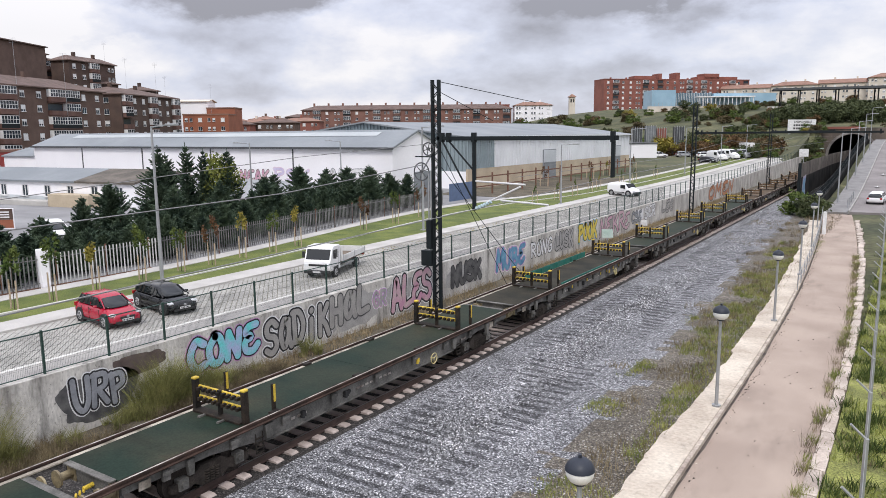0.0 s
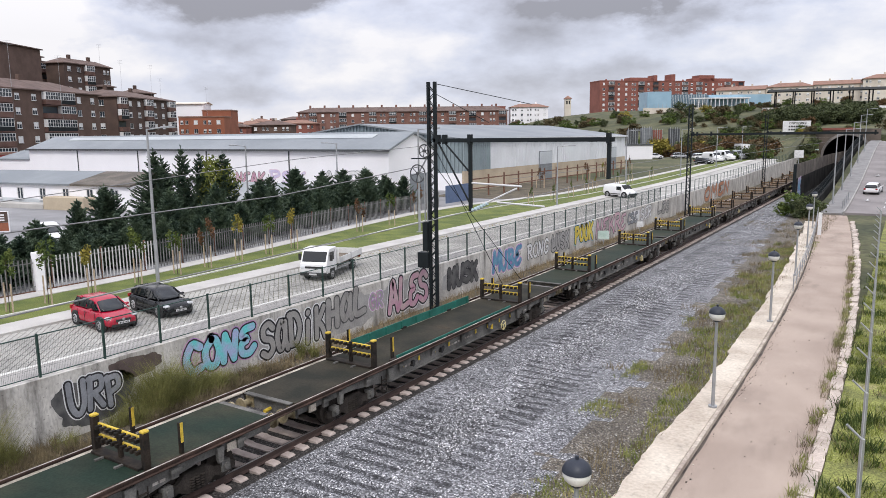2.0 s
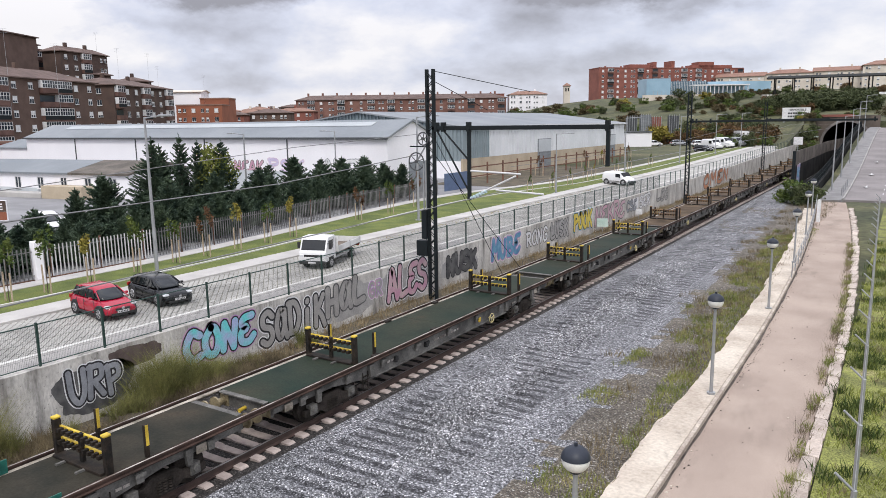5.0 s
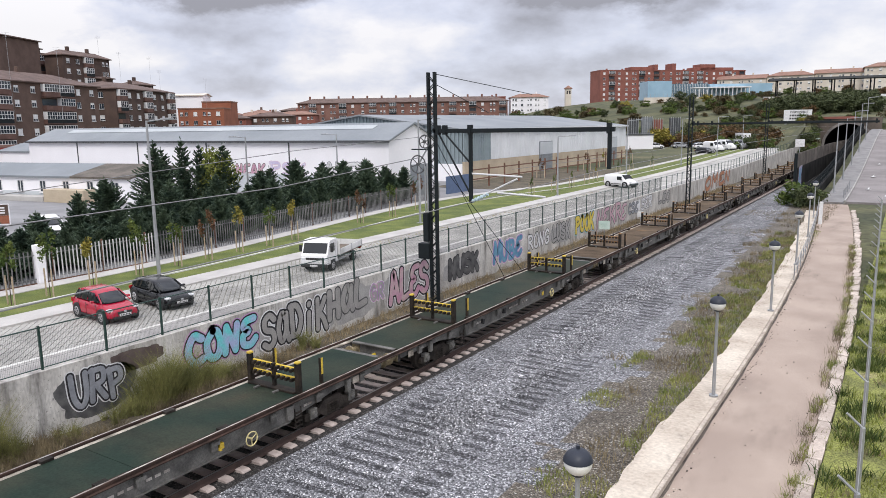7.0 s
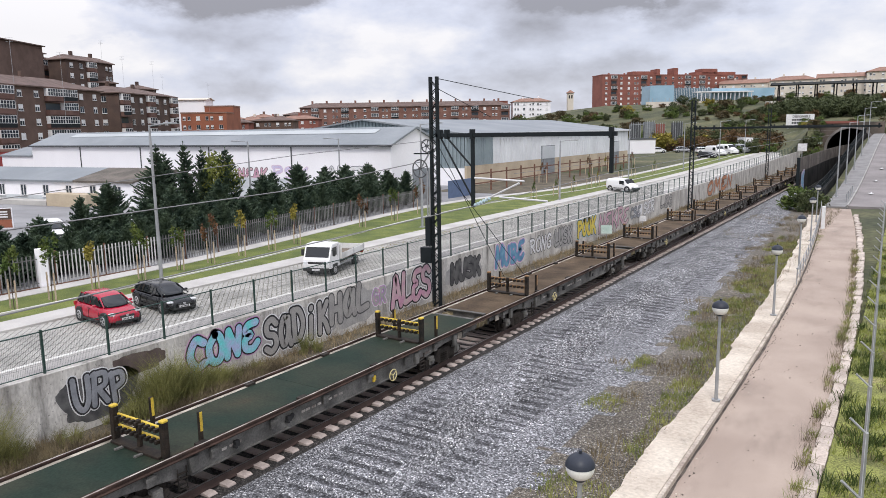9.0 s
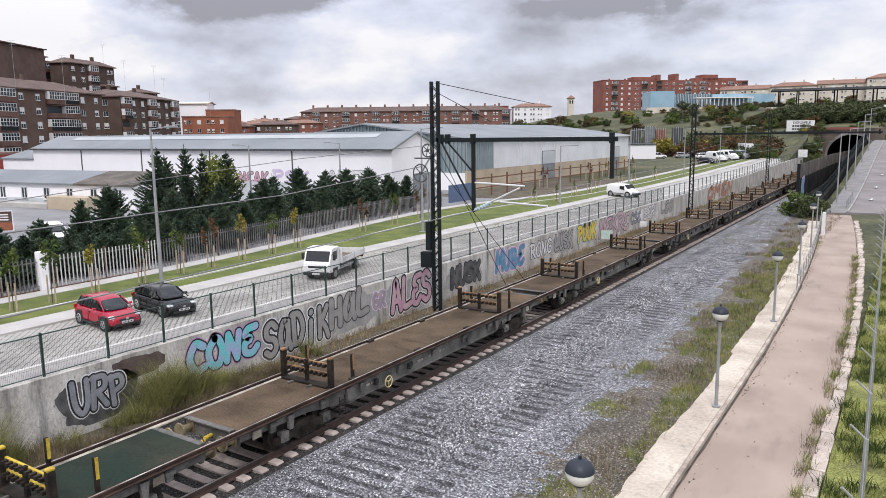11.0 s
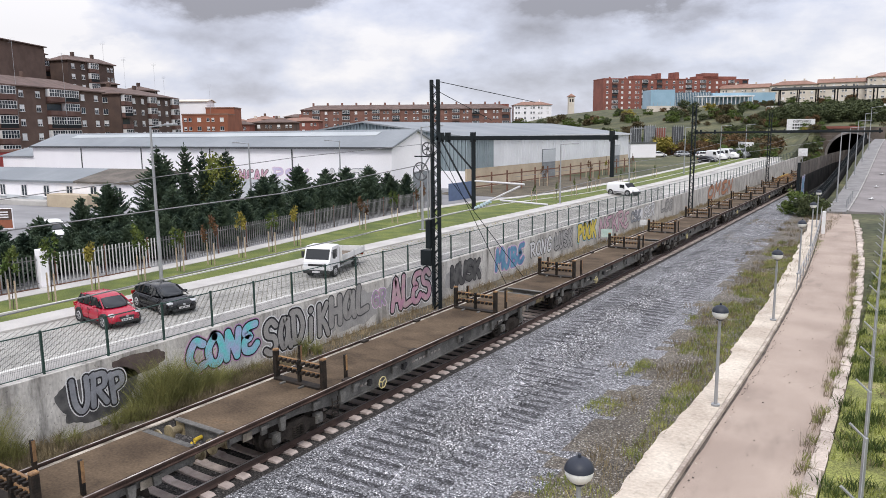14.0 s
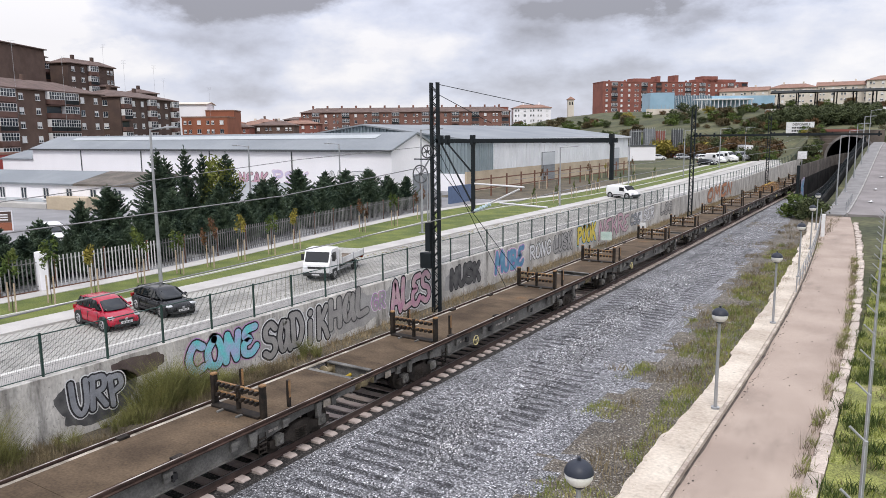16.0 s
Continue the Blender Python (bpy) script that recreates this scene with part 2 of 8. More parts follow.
M["deck_green"] = surf("worn_green_deck", (0.012, 0.025, 0.017), (0.032, 0.036, 0.023), 0.45, 0.7, 0.12, 18, c3=(0.06, 0.04, 0.024), fine=0.3, spec=0.15)
M["gritty"] = gravel("gritty_dirt", [(0.06, 0.05, 0.04), (0.17, 0.145, 0.11), (0.26, 0.23, 0.185), (0.5, 0.48, 0.44)], 0.045)
M["freshgrass"] = surf("fresh_grass_ground", (0.10, 0.105, 0.035), (0.225, 0.24, 0.06), 1.1, 0.95, 0.8, 20, c3=(0.29, 0.24, 0.14), fine=0.7)
M["deck_dark"] = surf("grimy_dark_deck", (0.020, 0.021, 0.016), (0.042, 0.037, 0.027), 0.8, 0.8, 0.1, 18, c3=(0.06, 0.045, 0.03), fine=0.25, spec=0.15)
M["deck_brown"] = surf("worn_brown_deck", (0.065, 0.046, 0.03), (0.125, 0.09, 0.058), 0.6, 0.85, 0.15, 14, c3=(0.19, 0.105, 0.05), fine=0.28, spec=0.15)
stained(M["deck_brown"], 1.3, (0.5, 1, 1), 0.50, 0.72, 0.55)
stained(M["deck_green"], 1.1, (0.5, 1, 1), 0.52, 0.74, 0.6)
M["deck_grey"] = surf("worn_plank_deck", (0.10, 0.08, 0.06), (0.17, 0.135, 0.10), 0.9, 0.85, 0.15, 16, fine=0.25)
M["chassis"] = surf("grimy_grey_steel", (0.075, 0.073, 0.068), (0.165, 0.16, 0.148), 1.4, 0.75, 0.1, 20, fine=0.3, spec=0.2)
M["sillrust"] = surf("rusty_sill_flange", (0.035, 0.024, 0.02), (0.08, 0.05, 0.04), 1.6, 0.8, 0.1, 24, fine=0.3, spec=0.15)
M["edge"] = surf("worn_bright_edge", (0.16, 0.13, 0.11), (0.50, 0.47, 0.43), 2.5, 0.6, 0, 30, metal=0.2, fine=0.2)
M["footplate"] = surf("pale_worn_plate", (0.15, 0.13, 0.10), (0.46, 0.41, 0.345), 1.8, 0.7, 0.05, 22, fine=0.3)
M["bogie"] = surf("bogie_grime", (0.016, 0.014, 0.012), (0.045, 0.038, 0.033), 2.0, 0.85, 0.1, 20, fine=0.35, spec=0.15)
M["yellow"] = surf("worn_yellow_paint", (0.42, 0.29, 0.03), (0.62, 0.45, 0.05), 3.0, 0.65, 0.1, 25, fine=0.25)
M["brownbar"] = surf("worn_ochre_paint", (0.16, 0.09, 0.045), (0.30, 0.17, 0.07), 3.0, 0.75, 0.1, 25, fine=0.3)
M["blackpost"] = surf("black_rubbed_steel", (0.011, 0.010, 0.009), (0.032, 0.024, 0.018), 4.0, 0.7, 0.1, 25, fine=0.35, spec=0.2)
M["teal"] = surf("teal_side_flap", (0.01, 0.10, 0.075), (0.02, 0.15, 0.115), 1.5, 0.6, 0.05, 20, fine=0.15)
M["rubber"] = plain("rubber", (0.015, 0.015, 0.016), 0.8)
M["glassdark"] = glass("dark_window_glass")
M["brick"] = surf("brown_brick", (0.095, 0.06, 0.047), (0.13, 0.084, 0.066), 0.4, 0.9, 0.1, 8, fine=0.12)
M["brick_dark"] = surf("dark_brown_brick", (0.07, 0.045, 0.038), (0.10, 0.065, 0.05), 0.4, 0.9, 0.1, 8, fine=0.12)
M["brick_red"] = surf("red_brick", (0.20, 0.075, 0.056), (0.255, 0.095, 0.072), 0.3, 0.9, 0.1, 8, fine=0.1)
M["orange"] = surf("orange_render", (0.24, 0.085, 0.048), (0.30, 0.11, 0.062), 0.3, 0.9, 0, 8, fine=0.08)
M["roofbrown"] = surf("brown_tile_roof", (0.09, 0.06, 0.05), (0.14, 0.095, 0.08), 0.5, 0.9, 0.2, 4, fine=0.15)
M["cream"] = surf("cream_render", (0.54, 0.48, 0.405), (0.64, 0.59, 0.51), 0.2, 0.9, 0, 6, fine=0.05)
M["terracotta"] = surf("terracotta_tiles", (0.20, 0.115, 0.085), (0.27, 0.155, 0.115), 0.5, 0.9, 0.2, 5, fine=0.12)
M["frame_white"] = plain("white_window_frame", (0.7, 0.7, 0.7), 0.5)


# ---------------------------------------------------------------- mesh helpers
def obj(name, bm, material, parent=None, label="", smooth=False):
    me = bpy.data.meshes.new(name)
    bm.to_mesh(me)
    bm.free()
    for mt in (material if isinstance(material, (list, tuple)) else [material]):
        me.materials.append(mt)
    if smooth:
        me.polygons.foreach_set("use_smooth", [True] * len(me.polygons))
    ob = new(name, me)
    if parent:
        ob.parent = parent
    if label:
        ob["label"] = label
    return ob


def part(name, bm, material, parent, label="", smooth=False):
    return obj(name, bm, material, parent, label, smooth)


def share(name, me, parent, loc=(0, 0, 0), rz=0.0):
    ob = new(name, me)
    ob.parent = parent
    ob.location = loc
    ob.rotation_euler = (0, 0, rz)
    return ob


def empty(name, m=None, label="", category="", group="", kind=""):
    ob = new(name)
    ob.empty_display_size = 0.2
    if m is not None:
        ob.matrix_basis = m
    return tagged(ob, label, category, group, kind)


def bx(bm, x0, x1, y0, y1, z0, z1, mi=0, m=None):
    """A box between corners; m: an optional pose."""
    vs = [bm.verts.new((x, y, z)) for z in (z0, z1) for x, y in ((x0, y0), (x1, y0), (x1, y1), (x0, y1))]
    if m is not None:
        for v in vs:
            v.co = m @ v.co
    for f in ((3, 2, 1, 0), (4, 5, 6, 7), (0, 1, 5, 4), (1, 2, 6, 5), (2, 3, 7, 6), (3, 0, 4, 7)):
        bm.faces.new([vs[i] for i in f]).material_index = mi
    return vs


def bev(bm, w, seg=1):
    bmesh.ops.bevel(bm, geom=bm.edges[:], offset=w, segments=seg, affect="EDGES", profile=0.6)
    return bm


def box(x0, x1, y0, y1, z0, z1, w=0.0):
    bm = bmesh.new()
    bx(bm, x0, x1, y0, y1, z0, z1)
    return bev(bm, w) if w else bm


def tube(bm, a, b, r0, r1=None, n=8, mi=0):
    """A tapered rod from a to b."""
    a, b = Vector(a), Vector(b)
    r1 = r0 if r1 is None else r1
    q = (b - a).to_track_quat("Z", "Y")
    rings = []
    for p, r in ((a, r0), (b, r1)):
        rings.append([bm.verts.new(p + q @ Vector((r * math.cos(k * math.tau / n), r * math.sin(k * math.tau / n), 0))) for k in range(n)])
    for k in range(n):
        bm.faces.new((rings[0][k], rings[0][(k + 1) % n], rings[1][(k + 1) % n], rings[1][k])).material_index = mi
    bm.faces.new(rings[0][::-1]).material_index = mi
    bm.faces.new(rings[1]).material_index = mi
    return bm


def prism(bm, pts, axis, a, b, mi=0):
    """A closed outline pushed along an axis from a to b. pts: pairs of the other two coordinates, in the order xyz."""
    def at(p, s):
        return {"x": (s, p[0], p[1]), "y": (p[0], s, p[1]), "z": (p[0], p[1], s)}[axis]
    v0 = [bm.verts.new(at(p, a)) for p in pts]
    v1 = [bm.verts.new(at(p, b)) for p in pts]
    n = len(pts)
    for k in range(n):
        bm.faces.new((v0[k], v0[(k + 1) % n], v1[(k + 1) % n], v1[k])).material_index = mi
    bm.faces.new(v0[::-1]).material_index = mi
    bm.faces.new(v1).material_index = mi
    return bm


def fixn(bm):
    bmesh.ops.recalc_face_normals(bm, faces=bm.faces[:])
    return bm


def smooth(a, b, x):
    t = min(1.0, max(0.0, (x - a) / (b - a)))
    return t * t * (3 - 2 * t)

# ---------------------------------------------------------------- ground and large structure
TX = -15.88            # middle of the track
WALLX = -21.3          # face of the retaining wall
PORTAL = 205.0         # where the tunnel begins


def road_z(y):
    """Height of the street above the retaining wall."""
    return 2.12 + 0.9 * smooth(90, 190, y)


def hill(x, y):
    """Height of the far hillside."""
    k = 35 * smooth(-22, -27, x)
    a = smooth(150 + k, 225 + k, y + 0.35 * min(0, x + 25)) * 7.2
    b = smooth(225, 345, y + 0.42 * min(0, x + 40)) * 11.5
    c = smooth(-250, -150, x)
    return (a + b) * c


def land(x, y):
    if x <= WALLX - 0.25:
        return 1.96 + max(road_z(y) - 2.12, hill(x, y))
    if x < -9.2:
        return -0.4 if y < PORTAL else 2.2 + hill(x, y)
    r = -0.35 + 0.45 * smooth(-5.7, -4.8, x)
    up = 6.3 * smooth(86, 205, y)
    if y > PORTAL:
        return max(2.2 + hill(x, y), r + up)
    return r + up * smooth(-9.2, -8.6, x)


def ground():
    xs = [-2500, -1200, -600, -400, -300, -250, -200, -170, -140, -120, -100, -85, -70, -60, -50, -44, -40, -36, -33, -30, -27, -24, -21.6, -21.45, -20.5,
          -19, -17, -14, -12, -10, -9.25, -9.15, -8.6, -8, -7, -6, -5, -4, -2, 0, 3, 6, 10, 15, 22, 30, 45, 70, 110, 180, 300, 600, 1200, 2500]
    ys = [-600, -200, -80, -40, -20, -10, 0, 5, 10, 15, 20, 25, 30, 35, 40, 45, 50, 55, 60, 65, 70, 75, 80, 85, 90, 95, 100, 110, 120, 130, 140, 150, 160, 170, 180, 190, 200,
          204.9, 205.1, 212, 220, 230, 240, 255, 270, 290, 310, 330, 350, 380, 420, 480, 560, 700, 1000, 1600, 3000]
    bm = bmesh.new()
    g = [[bm.verts.new((x, y, land(x, y))) for x in xs] for y in ys]
    for j in range(len(ys) - 1):
        for i in range(len(xs) - 1):
            if 204 < ys[j] < 205 and -21.5 < xs[i] < -9.2:
                continue
            bm.faces.new((g[j][i], g[j][i + 1], g[j + 1][i + 1], g[j + 1][i]))
    return tagged(obj("ground", bm, M["grass"]), "rough grassy ground rising to a far hillside", "ground", kind="structure")


ground()


def bend(y):
    """How far the footpath swings towards the railway."""
    return -2.75 * (max(0.0, y - 28) / 55) ** 1.7


def spread(y):
    """How far the lawn widens towards the yard."""
    return -4.3 * smooth(20, 58, y) + 3.4 * smooth(60, 82, y)


def strip(name, x0, x1, y0, y1, z, mat, label, thick=0.12, zf=None, step=10.0, wob0=0.0, wob1=0.0, category="pavement", xf0=None, xf1=None):
    """A long slab with its top at z (or zf(y) above), cut across every step metres; wob: a ragged edge."""
    bm = bmesh.new()
    n = max(1, round((y1 - y0) / step))
    rows = []
    for k in range(n + 1):
        y = y0 + (y1 - y0) * k / n
        zz = z + (zf(y) if zf else 0)
        a = x0 + wob0 * (noise.noise((y * 0.6, x0, 0)) + 0.6 * noise.noise((y * 2.3, x0, 5)))
        if wob0 >= 0.3:
            q = math.floor(y / 1.9 + 0.4 * noise.noise((y * 0.1, 2, 2)))
            a = x0 + wob0 * (0.6 * noise.noise((q * 0.73, x0, 4)) + 0.16 * noise.noise((y * 2.9, x0, 5)))
        b = x1 + wob1 * (noise.noise((y * 0.6, x1, 3)) + 0.6 * noise.noise((y * 2.3, x1, 9)))
        a += xf0(y) if xf0 else 0
        b += xf1(y) if xf1 else 0
        rows.append([bm.verts.new(p) for p in ((a, y, zz), (b, y, zz), (b, y, zz - thick), (a, y, zz - thick))])
    for r, s in zip(rows, rows[1:]):
        for i in range(4):
            j = (i + 1) % 4
            bm.faces.new((r[i], r[j], s[j], s[i]))
    bm.faces.new(rows[0])
    bm.faces.new(rows[-1][::-1])
    fixn(bm)
    return tagged(obj(name, bm, mat), label, category, kind="structure")


# railway side
def ballast():
    """The ballast bed: loose and uneven, with the furrows of a lifted track's sleepers in its free half."""
    xs = [-20.9, -19.8, -18.6, -17.4, -16.2, -15.0, -14.3] + [-14.0 + 0.2 * k for k in range(21)] + [-9.6, -9.2, -8.6, -8.0, -7.4, -6.8, -6.2, -5.5]
    ys = [-30 + 1.0 * k for k in range(38)] + [8 + 0.1 * k for k in range(820)] + [90 + 2.0 * k for k in range(118)]
    v, f = [], []
    for j, y in enumerate(ys):
        for i, x in enumerate(xs):
            z = 0.0
            if -14.3 < x and 8 <= y <= 90:
                c = math.exp(-((x + 11.7) / 1.15) ** 4)
                z = 0.15 * c * math.cos(y * math.tau / 0.6 + 1.2 * noise.noise((x * 0.4, y * 0.25, 1))) * (0.6 + 0.8 * noise.noise((x * 0.8, y * 0.3, 4)))
                z += 0.05 * noise.noise((x * 0.9, y * 0.9, 7)) + 0.03 * noise.noise((x * 2.7, y * 2.7, 2))
                z -= 0.05 * math.exp(-((x + 13.5) / 0.35) ** 2)
            if x < -14.35:
                z = -0.045 + 0.02 * noise.noise((x * 2.1, y * 2.1, 3))
            if x > -9.3:
                z += 0.16 * smooth(-8.6, -6.0, x) + 0.05 * noise.noise((x * 1.3, y * 1.1, 11))
            v.append((x, y, z))
    n = len(xs)
    for j in range(len(ys) - 1):
        for i in range(n - 1):
            a = j * n + i
            f.append((a, a + 1, a + n + 1, a + n))
    me = bpy.data.meshes.new("track_bed")
    me.from_pydata(v, [], f)
    me.materials.append(M["ballast"])
    me.materials.append(M["gritty"])
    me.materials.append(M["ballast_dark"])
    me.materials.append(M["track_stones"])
    me.update()
    mi = []
    for p in me.polygons:
        c = p.center
        mi.append(1 if c.x > -7.9 + 1.0 * noise.noise((c.x * 0.5, c.y * 0.45, 21)) - 0.035 * max(0, c.y - 20) + 0.5 * noise.noise((c.x * 2, c.y * 2, 5)) else 0)
        # the track's own bed: dirt and the train's shade both in the colour
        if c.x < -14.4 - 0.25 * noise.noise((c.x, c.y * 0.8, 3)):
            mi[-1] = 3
        # darker stones in the troughs of the furrows, broken up by noise
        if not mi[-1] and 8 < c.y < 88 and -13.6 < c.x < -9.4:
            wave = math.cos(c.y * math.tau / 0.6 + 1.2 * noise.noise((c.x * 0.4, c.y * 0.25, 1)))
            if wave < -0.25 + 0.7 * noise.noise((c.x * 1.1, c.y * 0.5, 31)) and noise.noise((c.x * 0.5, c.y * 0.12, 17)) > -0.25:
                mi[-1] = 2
    me.polygons.foreach_set("material_index", mi)
    return tagged(new("track_bed", me), "grey stone ballast furrowed by lifted sleepers", "ballast", kind="structure")


ballast()
strip("verge", -21.2, -19.95, -30, PORTAL, 0.12, M["earth"], "dry earth strip under the retaining wall", 0.3, step=1.0, wob1=0.12, category="ground")
strip("path", -4.44, -1.65, -20, 88, 0.24, M["path"], "beige paved footpath beside the railway", 0.3, step=2, xf0=bend, xf1=bend)
strip("path_slab", -5.55, -4.59, -20, 80, 0.34, M["slab"], "pale poured concrete strip beside the path", 0.3, step=0.3, wob0=0.3, category="concrete strip", xf0=bend, xf1=bend)
strip("path_kerb", -4.555, -4.44, -20, 84, 0.385, M["old_kerb"], "concrete kerb along the footpath", 0.3, step=2, category="kerb", xf0=bend, xf1=bend)
# a thin dark strip stands in for the shadow of the kerb's step
strip("path_seam", -4.438, -4.36, -20, 80, 0.246, M["dirt"], "dark strip painted as the kerb's shadow on the path", 0.05, step=0.7, wob1=0.05, category="dirt", xf0=bend, xf1=bend)


def edging():
    """Old edging stones of the path, each a little out of line, chipped and sunk."""
    root = empty("path_edge", None, "broken pale concrete edging stones along the path", "kerb", kind="structure")
    g = random.Random(23)
    y = -18.0
    while y < 82:
        n = g.uniform(0.9, 1.7)
        bm = bmesh.new()
        w0, w1 = -0.19 + g.uniform(-0.03, 0.03), 0.19 + g.uniform(-0.05, 0.03)
        c0, c1 = g.uniform(0, 0.12), g.uniform(0, 0.12)
        pts = [(w0, c0), (w0 + c0, 0.0), (w1, 0.0), (w1, n * 0.6), (w1 - g.uniform(0, 0.08), n - 0.05), (w0 + c1, n - 0.03), (w0, n - 0.03 - c1)]
        prism(bm, pts, "z", -0.25, 0.0)
        fixn(bm)
        ob = part("edging_stone", bm, M["edging"], root)
        ob.matrix_basis = pose(-1.45 + bend(y) + g.uniform(-0.03, 0.03), y, 0.325 + g.uniform(-0.02, 0.012), g.uniform(-0.6, 0.6), g.uniform(-2, 2), g.uniform(-1.5, 1.5) - math.degrees(math.atan2(bend(y + 1) - bend(y), 1)) * -1)
        y += n + g.uniform(0.0, 0.02) + (0.3 if g.random() < 0.08 else 0)
    return root


M["edging"] = surf("pinkish_edging_stone", (0.36, 0.30, 0.255), (0.52, 0.45, 0.39), 1.3, 0.9, 0.25, 16, fine=0.22, rand=0.12)
edging()

strip("verge_grass", -1.24, 9, -20, 84, 0.285, M["freshgrass"], "fresh rough grass beside the path", 0.3, step=2, category="grass")

# street above the wall
zr = lambda y: road_z(y) - 2.12
strip("footway", WALLX - 1.5, WALLX - 0.36, -30, 200, 2.16, M["footway"], "grey footway behind the fence", 0.2, zr, category="pavement")
strip("kerb", WALLX - 1.68, WALLX - 1.5, -30, 200, 2.18, M["kerb"], "pale kerb of the street", 0.2, zr, category="kerb")
strip("road", -27.9, WALLX - 1.68, -30, 200, 2.06, M["joint"], "street bed", 0.2, zr, category="road")
strip("pavement", -29.35, -27.9, -30, 200, 2.16, M["walk"], "pale paved sidewalk beside the lawn", 0.2, zr)
strip("lawn", -33.2, -29.35, -30, 190, 2.14, M["lawn"], "mown green lawn strip", 0.2, zr, category="lawn", step=3, xf0=spread)
strip("lawn_edging", -30.75, -30.62, -30, 190, 2.2, M["kerb"], "thin pale edging in the lawn", 0.2, zr, category="kerb", step=3, xf0=lambda y: 0.8 * spread(y), xf1=lambda y: 0.8 * spread(y))
strip("garden_path", -34.3, -33.2, -30, 190, 2.17, M["walk"], "narrow pale path beside the fence", 0.2, zr, step=3, xf0=spread, xf1=spread)
strip("rough_ground", -47.7, -34.8, 72, 150, 2.05, M["earth"], "bare scrubby ground before the warehouse", 0.1, step=3, wob1=0.4, category="ground")
strip("yard", -140, -35.0, -30, 150, 2.02, M["asphalt"], "worn asphalt yard of the warehouses", 0.1, step=3, category="yard", xf1=lambda y: spread(y))


def wall():
    bm = bmesh.new()
    n = 50
    rows = []
    for k in range(n + 1):
        y = -30 + 235 * k / n
        z = road_z(y) + 0.1
        rows.append([bm.verts.new(p) for p in ((WALLX - 0.35, y, -0.3), (WALLX, y, -0.3), (WALLX, y, z), (WALLX - 0.35, y, z))])
    for r, s in zip(rows, rows[1:]):
        for i in range(4):
            bm.faces.new((r[i], r[(i + 1) % 4], s[(i + 1) % 4], s[i]))
    bm.faces.new(rows[0]), bm.faces.new(rows[-1][::-1])
    fixn(bm)
    return tagged(obj("retaining_wall", bm, M["concrete"]), "weathered concrete retaining wall covered in graffiti", "wall", kind="structure")


WALL = wall()


# ---------------------------------------------------------------- track
def track():
    root = empty("railway_track", None, "rusty rails on pale concrete sleepers", "railway track", kind="structure")
    prof = [(-0.075, 0), (0.075, 0), (0.075, 0.02), (0.012, 0.04), (0.012, 0.13), (0.036, 0.14), (0.036, 0.175), (-0.036, 0.175), (-0.036, 0.14), (-0.012, 0.13), (-0.012, 0.04), (-0.075, 0.02)]
    for x in (TX - 0.87, TX + 0.87):
        bm = bmesh.new()
        prism(bm, [(x + p[0] * 1.5, 0.01 + p[1] * 1.1) for p in prof], "y", -30, PORTAL + 115)
        bx(bm, x - 0.03, x + 0.03, -30, PORTAL + 115, 0.2026, 0.207, 1)
        part("rail", fixn(bm), [M["rail"], M["railtop"]], root)
    bm = bmesh.new()
    prism(bm, [(-1.3, -0.1), (1.3, -0.1), (1.3, 0.0), (1.22, 0.035), (0.5, 0.035), (0.4, 0.0), (-0.4, 0.0), (-0.5, 0.035), (-1.22, 0.035), (-1.3, 0.0)], "y", -0.14, 0.14)
    fixn(bm)
    first = part("sleeper", bm, M["sleeper"], root)
    first.location = (TX, -3.0, 0)
    k = 1
    while -3.0 + 0.6 * k < 176:
        share("sleeper", first.data, root, (TX + random.uniform(-0.03, 0.03), -3.0 + 0.6 * k, random.uniform(-0.01, 0.01)), random.uniform(-0.01, 0.01))
        k += 1
    return root


track()


# ---------------------------------------------------------------- fence on the wall
def railing():
    root = empty("street_fence", None, "dark green welded-mesh fence on the retaining wall", "fence", kind="structure")
    post = box(-0.03, 0.03, -0.03, 0.03, 0, 1.36)
    first = part("post", post, M["fence"], root)
    y0 = 10.99 - 8 * 2.1
    zt = lambda y: road_z(y) + 0.1
    first.location = (WALLX - 0.17, y0, zt(y0))
    wires = bmesh.new()
    n = 95
    for k in range(n):
        y = y0 + 2.1 * k
        if k:
            share("post", first.data, root, (WALLX - 0.17, y, zt(y)))
        za, zb = zt(y), zt(y + 2.1)
        bm = bmesh.new()
        for h, r in ((1.3, 0.022), (0.06, 0.018)):
            tube(bm, (WALLX - 0.17, y, za + h), (WALLX - 0.17, y + 2.1, zb + h), r, n=5)
        part("rail", bm, M["fence"], root)
        if y < 75:
            for q in range(1, 42):
                f = q / 42
                tube(wires, (WALLX - 0.17, y + 2.1 * f, za + (zb - za) * f + 0.06), (WALLX - 0.17, y + 2.1 * f, za + (zb - za) * f + 1.3), 0.0035, n=3)
            for h in (0.3, 0.55, 0.8, 1.05):
                tube(wires, (WALLX - 0.17, y, za + h), (WALLX - 0.17, y + 2.1, zb + h), 0.0035, n=3)
    w = part("wire_mesh", wires, M["mesh"], root)
    w["kind"] = "stuff"
    return root


railing()

# ---------------------------------------------------------------- the train
M["redrust"] = surf("red_brown_rust", (0.035, 0.025, 0.021), (0.075, 0.047, 0.038), 1.6, 0.8, 0.1, 24, fine=0.3, spec=0.15)
M["wheelcream"] = plain("pale_yellow_paint", (0.60, 0.52, 0.26), 0.6)
M["bufferpaint"] = surf("greasy_ochre_paint", (0.15, 0.12, 0.07), (0.30, 0.25, 0.15), 3.0, 0.6, 0.1, 20, fine=0.25)
PERIOD, FIRST = 20.04, 18.44  # a wagon over its couplings, where the first one stands
